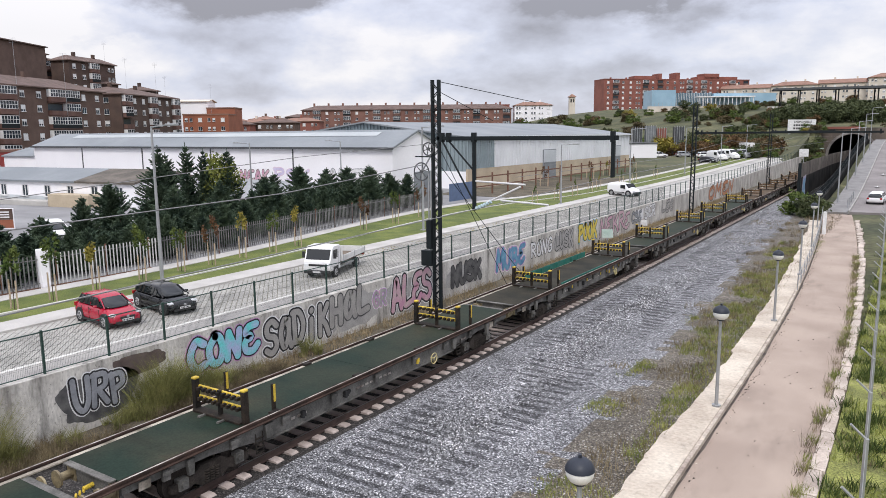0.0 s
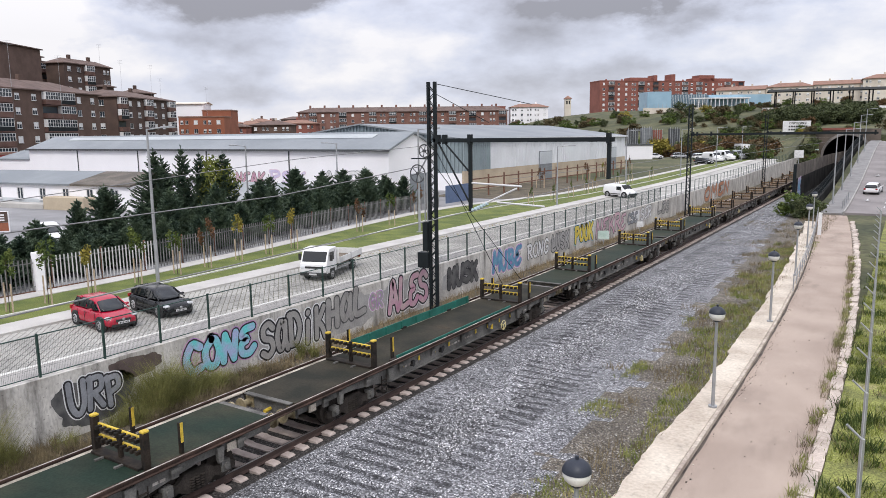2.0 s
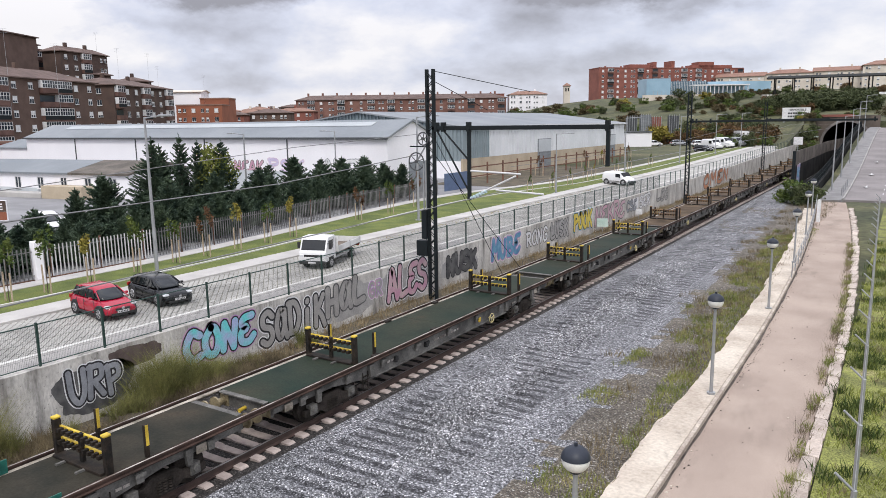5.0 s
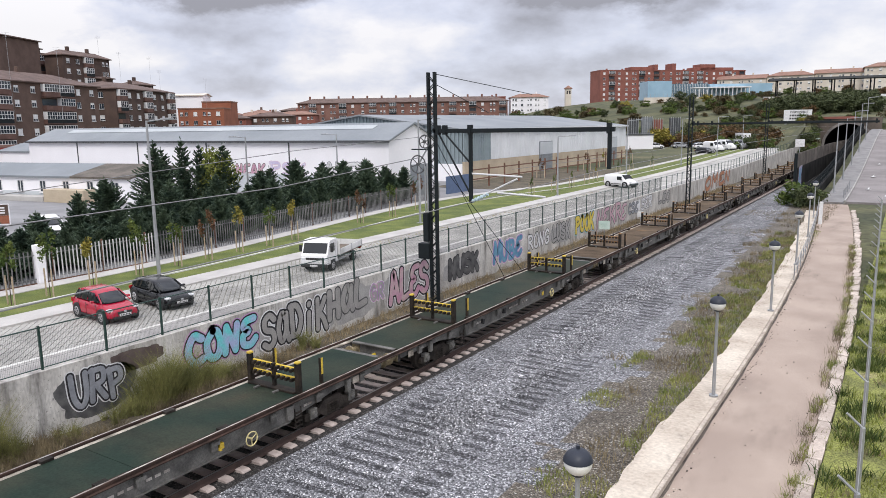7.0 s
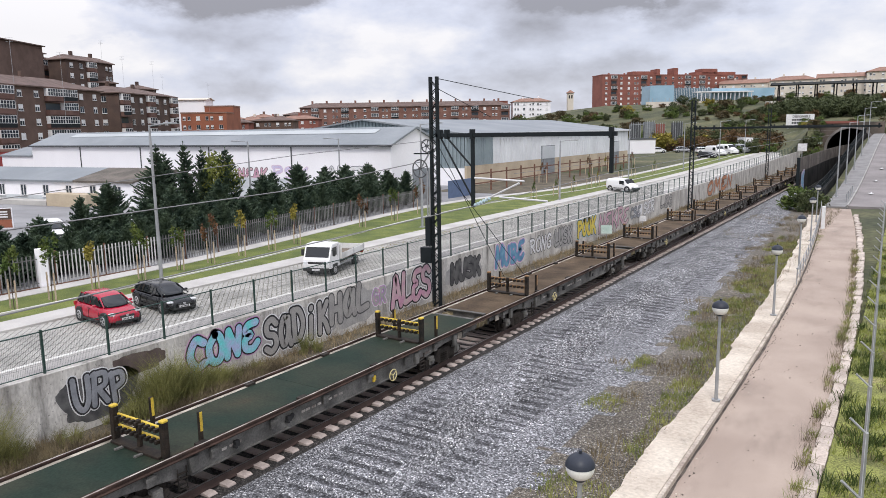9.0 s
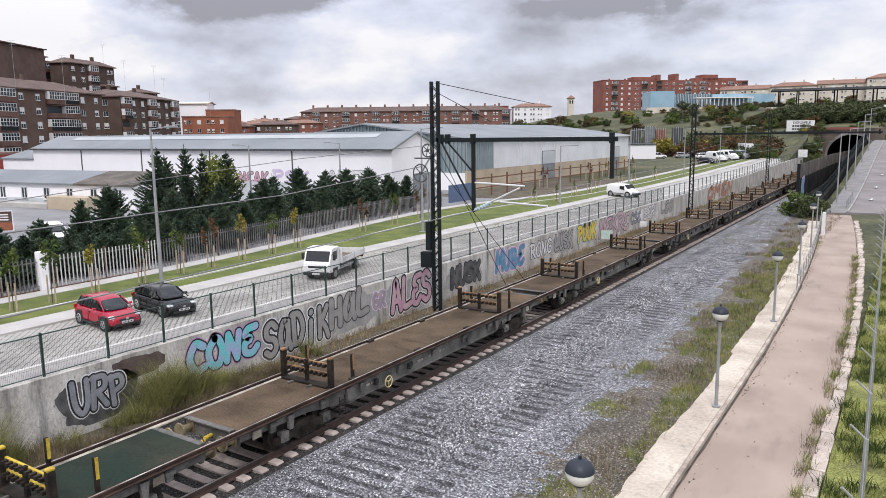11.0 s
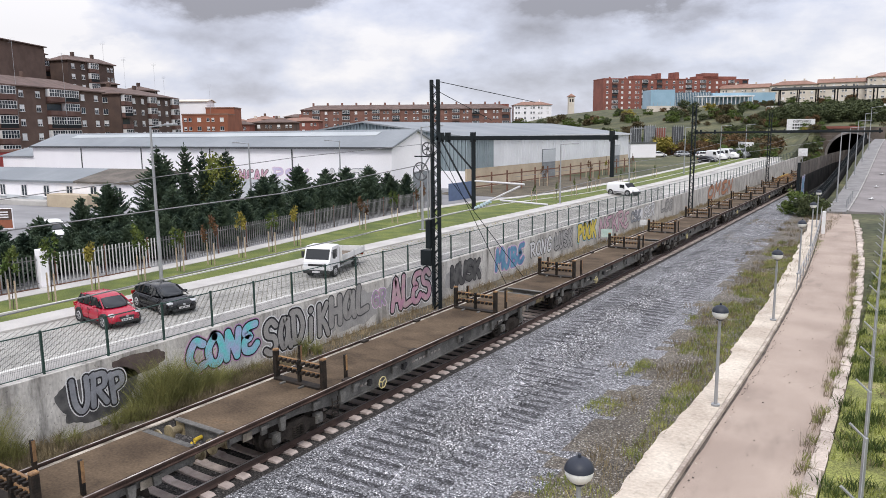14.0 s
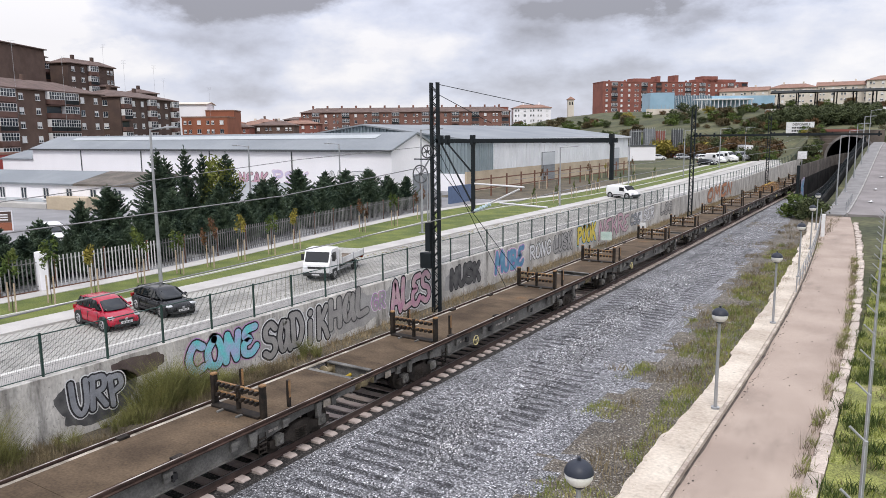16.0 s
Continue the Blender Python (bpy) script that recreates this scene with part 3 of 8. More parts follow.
HALF, DZ = 9.45, 1.42       # half a deck's length, height of its top
SX = 1.20                   # half a wagon's width over the sills


_stop = box(-0.045, 0.045, -0.12, 0.028, 0.02, 0.11)
STOP = bpy.data.meshes.new("stop_block")
_stop.to_mesh(STOP)
_stop.free()
STOP.materials.append(M["blackpost"])


def bulkhead(root, y, bar, label):
    b = empty("bulkhead")
    b.parent = root
    b.location = (0, y, DZ)
    b["label"] = label
    for s in (-1, 1):
        part("post", box(s * 1.02 - 0.075, s * 1.02 + 0.075, -0.09, 0.09, 0, 0.92, 0.015), M["blackpost"], b)
        part("post_cap", box(s * 1.02 - 0.08, s * 1.02 + 0.08, -0.095, 0.095, 0.92, 0.99, 0.02), bar, b)
    part("middle_post", box(-0.06, 0.06, -0.05, 0.05, 0.02, 0.78, 0.01), M["blackpost"], b)
    for z in (0.32, 0.62):
        part("crossbar", box(-0.95, 0.95, 0.03, 0.10, z, z + 0.13, 0.012), bar, b)
        for k in range(9):
            share("stop_block", STOP, b, (-0.8 + 0.2 * k, 0, z))
    part("foot_beam", box(-0.98, 0.98, -0.2, 0.12, 0.0, 0.07, 0.01), M["blackpost"], b)
    for x in (-0.45, 0.35):
        part("brace", box(x - 0.04, x + 0.04, -0.42, -0.2, 0.004, 0.05), M["chassis"], b)
    return b


def bogie(root, y):
    b = empty("bogie")
    b.parent = root
    b.location = (0, y, 0)
    for s in (-1, 1):
        bm = bmesh.new()
        prism(bm, [(-1.25, 0.5), (-0.9, 0.38), (-0.55, 0.5), (-0.3, 0.34), (0.3, 0.34), (0.55, 0.5), (0.9, 0.38), (1.25, 0.5), (1.25, 0.68), (0.6, 0.72), (0.35, 0.9), (-0.35, 0.9), (-0.6, 0.72), (-1.25, 0.68)],
              "x", s * 1.08 - 0.06, s * 1.08 + 0.06)
        part("side_frame", fixn(bm), M["bogie"], b)
        for a in (-0.9, 0.9):
            bm = bmesh.new()
            tube(bm, (s * 0.8, a, 0.66), (s * 0.93, a, 0.66), 0.46, n=20)
            tube(bm, (s * 0.76, a, 0.66), (s * 0.8, a, 0.66), 0.49, n=20)
            part("wheel", bm, M["bogie"], b)
            bm = bmesh.new()
            bx(bm, s * 1.1 - 0.1, s * 1.1 + 0.1, a - 0.14, a + 0.14, 0.5, 0.8)
            tube(bm, (s * 1.2, a, 0.66), (s * 1.26, a, 0.66), 0.09, n=10)
            part("axle_box", bm, M["chassis"], b)
        bm = bmesh.new()
        for a in (-0.16, 0.0, 0.16):
            for k in range(5):
                tube(bm, (s * 1.14, a, 0.42 + k * 0.07), (s * 1.14, a, 0.455 + k * 0.07), 0.075, n=8)
        part("spring", bm, M["bogie"], b)["kind"] = "stuff"
    part("bolster", box(-1.0, 1.0, -0.22, 0.22, 0.62, 0.86), M["bogie"], b)
    for a in (-0.9, 0.9):
        bm = bmesh.new()
        tube(bm, (-0.8, a, 0.66), (0.8, a, 0.66), 0.08, n=8)
        part("axle", bm, M["bogie"], b)
    return b


def wagon(deck, bar, flaps, label, planks=False):
    root = empty("flat_wagon", None, label, "flat wagon", "wagons of the goods train")
    WY = 3.4 if bar == M["yellow"] else -2.95
    # deck plates
    edges = [-HALF, -5.58, 0.0, 5.58, HALF]
    for a, b in zip(edges, edges[1:]):
        part("deck_plate", box(-1.05, 1.05, a + 0.006, b - 0.006, DZ - 0.06, DZ), deck, root)
    for s in (-1, 1):
        # fish-bellied side sill: web, top flange, bottom flange
        bm = bmesh.new()
        x = s * SX
        prism(bm, [(-HALF, DZ - 0.02), (HALF, DZ - 0.02), (HALF, 1.08), (6.9, 1.06), (5.0, 0.78), (-5.0, 0.78), (-6.9, 1.06), (-HALF, 1.08)], "x", x - s * 0.07, x - s * 0.045)
        part("side_sill", fixn(bm), M["chassis"], root)
        bm = bmesh.new()
        bx(bm, min(x, x - s * 0.14), max(x, x - s * 0.14), -HALF, HALF, DZ - 0.15, DZ - 0.03)
        part("sill_flange", bm, M["sillrust"], root)
        # rails on both edges for the loading crane, carried on from wagon to wagon
        bm = bmesh.new()
        e = PERIOD / 2 - 0.004
        prism(bm, [(s * a, z) for a, z in ((1.20, DZ - 0.07), (1.33, DZ - 0.07), (1.33, DZ - 0.05), (1.275, DZ - 0.035), (1.275, DZ + 0.02), (1.30, DZ + 0.03), (1.30, DZ + 0.07), (1.21, DZ + 0.07), (1.21, DZ + 0.03), (1.235, DZ + 0.02), (1.235, DZ - 0.035), (1.20, DZ - 0.05))], "y", -e, e)
        part("crane_rail", fixn(bm), M["redrust"], root, "rust-red crane rail along the wagon edge")
        part("rail_top", box(s * 1.255 - 0.020, s * 1.255 + 0.020, -e, e, DZ + 0.071, DZ + 0.075), M["edge"], root)
        part("footplate", box(min(s * 1.055, s * 1.195), max(s * 1.055, s * 1.195), -e, e, DZ - 0.04, DZ - 0.004), M["footplate"] if s < 0 else M["sillrust"], root)
        bm = bmesh.new()
        for y0, y1, z0, z1 in ((-5.0, 5.0, 0.74, 0.78),):
            bx(bm, min(x, x - s * 0.16), max(x, x - s * 0.16), y0, y1, z0, z1)
        part("bottom_flange", bm, M["chassis"], root)
        # stake pockets and lashing fittings
        for y in (-8.3, -6.2, -4.3, -2.2, 0.0, 2.2, 4.3, 6.2, 8.3):
            bm = bmesh.new()
            bx(bm, min(x - s * 0.045, x + s * 0.05), max(x - s * 0.045, x + s * 0.05), y - 0.1, y + 0.1, 0.98, DZ - 0.16)
            bx(bm, min(x + s * 0.05, x + s * 0.09), max(x + s * 0.05, x + s * 0.09), y - 0.14, y + 0.14, 1.14, 1.24)
            part("stake_pocket", bm, M["chassis"], root)
        for y in (-3.55, -1.6, 2.4):
            bm = bmesh.new()
            bx(bm, min(x - s * 0.03, x + s * 0.08), max(x - s * 0.03, x + s * 0.08), y - 0.07, y + 0.07, 0.98, 1.14)
            bx(bm, min(x - s * 0.03, x + s * 0.12), max(x - s * 0.03, x + s * 0.12), y - 0.1, y - 0.04, 0.96, 1.02)
            part("hook", bm, M["yellow"] if y > 0 and bar == M["yellow"] else M["rubber"], root)
        for y in (-4.6, -0.9, 2.6):
            part("twist_lock", box(s * 1.14 - 0.1, s * 1.14 + 0.1, y - 0.16, y + 0.16, DZ + 0.0021, DZ + 0.07), M["bogie"], root)
        bm = bmesh.new()
        tube(bm, (x - s * 0.02, -1.4, 1.06), (x - s * 0.035, -1.4, 1.06), 0.09, n=12)
        part("lightening_hole", bm, M["rubber"], root)
        bm = bmesh.new()
        for y in (-4.0, -3.75, -3.5, -1.0, -0.8, -0.55, -0.3, 0.2, 0.45, 0.7, 5.6, 5.8):
            bx(bm, min(x - s * 0.03, x - s * 0.044), max(x - s * 0.03, x - s * 0.044), y, y + 0.16, 1.0, 1.07)
        part("lettering", bm, M["edge"], root, "small pale stencilled lettering")["kind"] = "stuff"
        # brake wheel
        bm = bmesh.new()
        for k in range(16):
            a, c = k * math.tau / 16, (k + 1) * math.tau / 16
            tube(bm, (x + s * 0.1, WY + 0.2 * math.cos(a), 0.88 + 0.2 * math.sin(a)), (x + s * 0.1, WY + 0.2 * math.cos(c), 0.88 + 0.2 * math.sin(c)), 0.018, n=5)
        for k in range(3):
            a = k * math.tau / 3 + 0.5
            tube(bm, (x + s * 0.1, WY, 0.88), (x + s * 0.1, WY + 0.2 * math.cos(a), 0.88 + 0.2 * math.sin(a)), 0.014, n=5)
        tube(bm, (x - s * 0.05, WY, 0.88), (x + s * 0.1, WY, 0.88), 0.03, n=6)
        part("brake_wheel", bm, M["wheelcream"], root, "pale yellow hand brake wheel")
        # loose stakes near the bulkheads
        for y in (-4.5, 6.6):
            st = part("stake", box(s * 1.0 - 0.05, s * 1.0 + 0.05, y - 0.05, y + 0.05, DZ, DZ + 0.82, 0.01), M["blackpost"], root)
            part("stake_face", box(s * 1.0 + 0.051, s * 1.0 + 0.06, y - 0.04, y + 0.04, DZ + 0.30, DZ + 0.82), bar, root)
        if flaps:
            bm = bmesh.new()
            bx(bm, min(s * 1.09, s * 1.12), max(s * 1.09, s * 1.12), -4.4, 4.4, DZ + 0.004, DZ + 0.34) if s < 0 else bx(bm, 1.10, 1.13, -4.4, 4.4, DZ + 0.004, DZ + 0.13)
            part("side_flap", bm, M["teal"], root, "teal painted side flap")
            for k in range(9):
                y = -4.2 + k * 1.05
                if s < 0:
                    part("flap_rib", box(-1.09, -1.03, y - 0.02, y + 0.02, DZ + 0.06, DZ + 0.32), M["teal"], root)
                else:
                    part("flap_latch", box(1.205, 1.235, y - 0.04, y + 0.04, DZ - 0.36, DZ - 0.2), M["yellow"], root)
        for y, w in ((-4.95, 0.16), (4.95, 0.16), (-7.6, 0.12), (7.6, 0.12)):
            bm = bmesh.new()
            prism(bm, [(y - w, DZ - 0.16), (y + w, DZ - 0.16), (y + w * 0.6, 0.84), (y - w * 0.6, 0.84)], "x", min(x - s * 0.04, x + s * 0.07), max(x - s * 0.04, x + s * 0.07))
            part("bracket", fixn(bm), M["chassis"], root)
        for y in (-8.9, 8.0):
            part("data_plate", box(min(x + s * 0.01, x + s * 0.03), max(x + s * 0.01, x + s * 0.03), y - 0.16, y + 0.16, 1.02, 1.24), M["footplate"], root, "pale riveted data plate")
        bm = bmesh.new()
        for y0, y1, z0, z1 in ((-6.0, -3.2, 0.62, 0.70), (3.2, 6.0, 0.70, 0.62), (-3.2, 3.2, 0.70, 0.70)):
            tube(bm, (x - s * 0.25, y0, z0), (x - s * 0.25, y1, z1), 0.022, n=5)
        part("brake_rod", bm, M["bogie"], root)
        for y in (-5.3, 5.3):
            bm = bmesh.new()
            for k in range(4):
                bx(bm, min(x, x + s * 0.06), max(x, x + s * 0.06), y - 0.14, y + 0.14, 0.52 + 0.14 * k, 0.545 + 0.14 * k)
            for q in (-0.14, 0.12):
                bx(bm, min(x, x + s * 0.03), max(x, x + s * 0.03), y + q, y + q + 0.02, 0.5, 1.1)
            part("step_ladder", bm, M["bogie"], root)
    bm = bmesh.new()
    tube(bm, (0.62, 0.6, 0.80), (0.62, 2.0, 0.80), 0.19, n=14)
    part("air_reservoir", bm, M["chassis"], root, "grey brake air reservoir")
    bm = bmesh.new()
    tube(bm, (0.55, -1.1, 0.84), (0.55, -0.55, 0.84), 0.15, n=12)
    part("brake_cylinder", bm, M["bogie"], root)
    # frame below the deck
    for y in (-9.2, -6.0, -3.0, 0.0, 3.0, 6.0, 9.2):
        part("cross_member", box(-1.12, 1.12, y - 0.06, y + 0.06, 1.1, DZ - 0.065), M["bogie"], root)
    part("centre_sill", box(-0.3, 0.3, -HALF + 0.1, HALF - 0.1, 0.95, DZ - 0.07), M["bogie"], root)
    for e in (-1, 1):
        bm = bmesh.new()
        bx(bm, -SX + 0.14, SX - 0.14, min(e * HALF, e * (HALF - 0.1)), max(e * HALF, e * (HALF - 0.1)), 0.95, DZ - 0.07)
        part("headstock", bm, M["chassis"], root)
        for s in (-1, 1):
            bm = bmesh.new()
            tube(bm, (s * 0.87, e * HALF, 1.12), (s * 0.87, e * (HALF + 0.36), 1.12), 0.11, n=12)
            tube(bm, (s * 0.87, e * (HALF + 0.36), 1.12), (s * 0.87, e * (HALF + 0.41), 1.12), 0.22, n=16)
            bx(bm, s * 0.87 - 0.17, s * 0.87 + 0.17, min(e * HALF, e * (HALF + 0.03)), max(e * HALF, e * (HALF + 0.03)), 0.95, 1.29)
            part("buffer", bm, M["bufferpaint"], root, "ochre buffer")
        bm = bmesh.new()
        tube(bm, (0, e * HALF, 1.06), (0, e * (HALF + 0.25), 1.04), 0.06, n=8)
        for k in range(3):
            tube(bm, (-0.06, e * (HALF + 0.2 + 0.1 * k), 1.02 - 0.03 * k), (0.06, e * (HALF + 0.28 + 0.1 * k), 1.0 - 0.03 * k), 0.03, n=6)
        part("coupling", bm, M["yellow"], root, "yellow screw coupling")
        part("end_shelf", box(-0.95, 0.95, min(e * (HALF - 0.02), e * (HALF + 0.16)), max(e * (HALF - 0.02), e * (HALF + 0.16)), DZ - 0.03, DZ + 0.004), M["chassis"], root)
        bogie(root, e * 6.9)
        bulkhead(root, e * 5.58, bar, "yellow-barred steel bulkhead" if bar == M["yellow"] else "ochre-barred steel bulkhead")
    return root


GREEN = wagon(M["deck_green"], M["yellow"], False, "flat goods wagon with a worn green deck and yellow bulkheads")
FLAP = wagon(M["deck_dark"], M["yellow"], True, "flat goods wagon with teal side flaps and yellow bulkheads")
BROWN = wagon(M["deck_brown"], M["brownbar"], False, "flat goods wagon with a weathered brown deck and ochre bulkheads")
WAGONS = []
for k in range(-1, 12):
    src = FLAP if k == 1 else GREEN if k < 4 else BROWN
    if src.get("placed"):
        w = copy_thing(src, pose(TX, FIRST + PERIOD * k, 0))
        for key in ("placed",):
            del w[key]
    else:
        w = src
    src["placed"] = 1
    WAGONS.append((w, FIRST + PERIOD * k))
for src in (GREEN, FLAP, BROWN):
    del src["placed"]

# ---------------------------------------------------------------- buildings
def window_mesh(w, h, blind, name="window"):
    """A framed window that stands a little proud of its wall, its glass set back; the front looks along -y."""
    bm = bmesh.new()
    bx(bm, -w / 2, w / 2, -0.1, 0.05, -h / 2, h / 2, 0)
    bm.faces.ensure_lookup_table()
    front = min(bm.faces, key=lambda f: f.calc_center_median().y)
    edges = [e for e in front.edges if abs(e.verts[0].co.x - e.verts[1].co.x) > 0.1]
    halves = [front]
    cut = bmesh.ops.subdivide_edges(bm, edges=edges, cuts=1)
    bmesh.ops.connect_verts(bm, verts=[g for g in cut["geom_inner"] if isinstance(g, bmesh.types.BMVert)])
    halves = [f for f in bm.faces if f.calc_center_median().y < -0.099]
    bmesh.ops.inset_individual(bm, faces=halves, thickness=0.06, depth=-0.07)
    for f in halves:
        f.material_index = 1
    if blind:
        bx(bm, -w / 2 + 0.06, w / 2 - 0.06, -0.06, -0.035, h / 2 - 0.06 - blind * (h - 0.12), h / 2 - 0.06, 0)
    bx(bm, -w / 2 - 0.1, w / 2 + 0.1, -0.2, 0.04, -h / 2 - 0.09, -h / 2 - 0.002, 0)
    me = bpy.data.meshes.new(name)
    bm.to_mesh(me)
    bm.free()
    me.materials.append(M["frame_white"])
    me.materials.append(M["glassdark"])
    return me


def gallery_mesh(w, h, glazed):
    """An enclosed balcony: slab, solid or barred parapet, white glazing above."""
    bm = bmesh.new()
    bx(bm, -w / 2, w / 2, -1.0, 0.02, -h / 2, -h / 2 + 0.18, 2)
    bx(bm, -w / 2, w / 2, -1.0, -0.93, -h / 2 + 0.18, -h / 2 + 1.05, 2 if glazed < 2 else 3)
    bx(bm, -w / 2, -w / 2 + 0.07, -0.93, 0.02, -h / 2 + 0.18, -h / 2 + 1.05, 2)
    bx(bm, w / 2 - 0.07, w / 2, -0.93, 0.02, -h / 2 + 0.18, -h / 2 + 1.05, 2)
    if glazed:
        bx(bm, -w / 2 + 0.05, w / 2 - 0.05, -0.96, -0.94, -h / 2 + 1.06, h / 2 - 0.1, 1)
        n = max(3, round(w / 0.8))
        for k in range(n + 1):
            x = -w / 2 + 0.04 + (w - 0.08) * k / n
            bx(bm, x - 0.045, x + 0.045, -1.0, -0.9, -h / 2 + 1.05, h / 2 - 0.1, 0)
        for z in (-h / 2 + 1.06, 0.5, h / 2 - 0.18):
            bx(bm, -w / 2, w / 2, -1.01, -0.92, z, z + 0.08, 0)
        for s in (-1, 1):
            bx(bm, min(s * w / 2, s * (w / 2 - 0.05)), max(s * w / 2, s * (w / 2 - 0.05)), -0.92, 0.0, -h / 2 + 1.06, h / 2 - 0.1, 0)
    else:
        bx(bm, -w / 2 + 0.1, w / 2 - 0.1, -0.03, 0.02, -h / 2 + 0.2, h / 2 - 0.3, 1)
    bx(bm, -w / 2, w / 2, -1.02, 0.02, h / 2 - 0.1, h / 2, 2)
    me = bpy.data.meshes.new("gallery")
    bm.to_mesh(me)
    bm.free()
    for k in ("frame_white", "glassdark", "balcony", "mast"):
        me.materials.append(M[k])
    return me


M["brick_mid"] = surf("red_brown_brick", (0.165, 0.082, 0.064), (0.215, 0.112, 0.088), 0.3, 0.9, 0.1, 8, fine=0.1)
M["balcony"] = surf("brown_balcony_render", (0.10, 0.052, 0.042), (0.15, 0.085, 0.068), 0.6, 0.9, 0, 8, fine=0.1)
WIN = [window_mesh(1.25, 1.35, b) for b in (0, 0.35, 0.7, 1.0)]
WINS = [window_mesh(0.9, 1.2, b) for b in (0, 0.5)]
WIDE = [gallery_mesh(4.6, 2.75, g) for g in (0, 1, 1, 1, 2)]
M["redwall"] = surf("red_painted_render", (0.24, 0.035, 0.03), (0.32, 0.055, 0.045), 0.3, 0.85, 0, 8, fine=0.1)
GAL = [gallery_mesh(3.4, 2.75, g) for g in (0, 1, 1, 2)]


def roof_bm(L, D, z, rise, over, kind):
    bm = bmesh.new()
    x0, x1, y0, y1 = -over, L + over, -over, D + over
    if kind == "hip":
        r = min(L, D) / 2
        ridge = [(x0 + r, (y0 + y1) / 2), (x1 - r, (y0 + y1) / 2)] if L > D else [((x0 + x1) / 2, y0 + r), ((x0 + x1) / 2, y1 - r)]
        base = [bm.verts.new((x, y, z)) for x, y in ((x0, y0), (x1, y0), (x1, y1), (x0, y1))]
        eave = [bm.verts.new((x, y, z - 0.25)) for x, y in ((x0, y0), (x1, y0), (x1, y1), (x0, y1))]
        a, b = (bm.verts.new((*p, z + rise)) for p in ridge)
        if L > D:
            fs = ((base[0], base[1], b, a), (base[1], base[2], b), (base[2], base[3], a, b), (base[3], base[0], a))
        else:
            fs = ((base[0], base[1], a), (base[1], base[2], b, a), (base[2], base[3], b), (base[3], base[0], a, b))
        for f in fs:
            bm.faces.new(f)
        for k in range(4):
            bm.faces.new((eave[k], eave[(k + 1) % 4], base[(k + 1) % 4], base[k]))
        bm.faces.new(eave[::-1])
    else:
        ym = (y0 + y1) / 2
        prism(bm, [(y0, z), (ym, z + rise), (y1, z), (y1, z - 0.2), (ym, z + rise - 0.2), (y0, z - 0.2)], "x", x0, x1)
    return fixn(bm)


def building(label, m, L, D, z1, wall, roofm, storey=2.9, bays=4.0, rise=2.0, kind="hip", pattern="www", chim=2, category="apartment block", side=True, low=0.0, over=0.6):
    """A block with its front along local x (looking to -y), walls, roof, windows and balconies, each its own part."""
    root = empty("apartment_building" if "apart" in category else "house", m, label, category)
    if kind == "gable":
        bm = bmesh.new()
        prism(bm, [(0, 0), (D, 0), (D, z1), (D / 2, z1 + rise * D / (D + 2 * over)), (0, z1)], "x", 0, L)
        part("wall", fixn(bm), wall, root)
    else:
        part("wall", box(0, L, 0, D, 0, z1), wall, root)
    if kind == "flat":
        part("roof", box(-0.15, L + 0.15, -0.15, D + 0.15, z1, z1 + 0.4), roofm, root)
    else:
        part("roof", roof_bm(L, D, z1 + 0.02, rise, over, kind), roofm, root)
    for k in range(chim):
        x = L * (k + 0.7) / (chim + 0.4)
        part("chimney", box(x - 0.45, x + 0.45, D / 2 - 0.4, D / 2 + 0.4, z1 + rise * 0.5, z1 + rise + 1.1, 0.05), wall, root)
    rnd = random.Random(len(label) + int(L * 7))
    n = max(1, int(L / bays))
    z = z1 - storey + storey * 0.45
    while z > low + 0.5:
        for k in range(n):
            x = (k + 0.5) * L / n
            c = pattern[k % len(pattern)]
            if c == "w":
                share("window", rnd.choice(WIN), root, (x, 0, z))
            elif c == "s":
                share("window", rnd.choice(WINS), root, (x - 0.8, 0, z))
                share("window", rnd.choice(WINS), root, (x + 0.8, 0, z))
            elif c == "G":
                share("balcony", rnd.choice(WIDE), root, (x, 0, z))
            elif c == "g":
                share("balcony", rnd.choice(GAL), root, (x, 0, z))
        if side:
            for k in range(max(1, int(D / (bays * 1.3)))):
                y = (k + 0.5) * D / max(1, int(D / (bays * 1.3)))
                share("window", rnd.choice(WIN), root, (0, y, z), -math.pi / 2)
        z -= storey
    return root


def rz(x, y, z, a):
    return pose(x, y, z, 0, 0, a)


# brown brick flats behind the warehouses
building("brown brick apartment block with enclosed white balconies", rz(-132.1, 29.1, 1.5, 112.4), 80, 14, 18.1, M["brick"], M["roofbrown"], pattern="wwGGwwGGwwGwwGGww", bays=4.7, rise=2.5, chim=3, side=False)
building("dark brown brick apartment block with tiled hip roof", rz(-169.2, 112.1, 1.5, 116), 30, 16, 18.4, M["brick_dark"], M["roofbrown"], pattern="gwwgwwg", bays=4.25, rise=2.2, chim=2)
building("tall windowless brown brick gable block", rz(-184.6, 81.9, 1.5, 119), 34, 16, 32.0, M["brick"], M["roofbrown"], pattern="x", bays=5, rise=1.8, chim=2, side=False)
building("brown brick apartment tower with glazed balconies", rz(-202.7, 118.9, 1.5, 109), 19.4, 6, 29.3, M["brick_dark"], M["roofbrown"], pattern="wwgxs", bays=3.8, rise=1.6, chim=2, side=False)
building("brown brick apartment tower with open balconies", rz(-209.8, 112.6, 1.5, 115), 8, 9, 29.8, M["brick_dark"], M["roofbrown"], pattern="gg", bays=3.9, rise=0.4, kind="flat", chim=0, side=False)
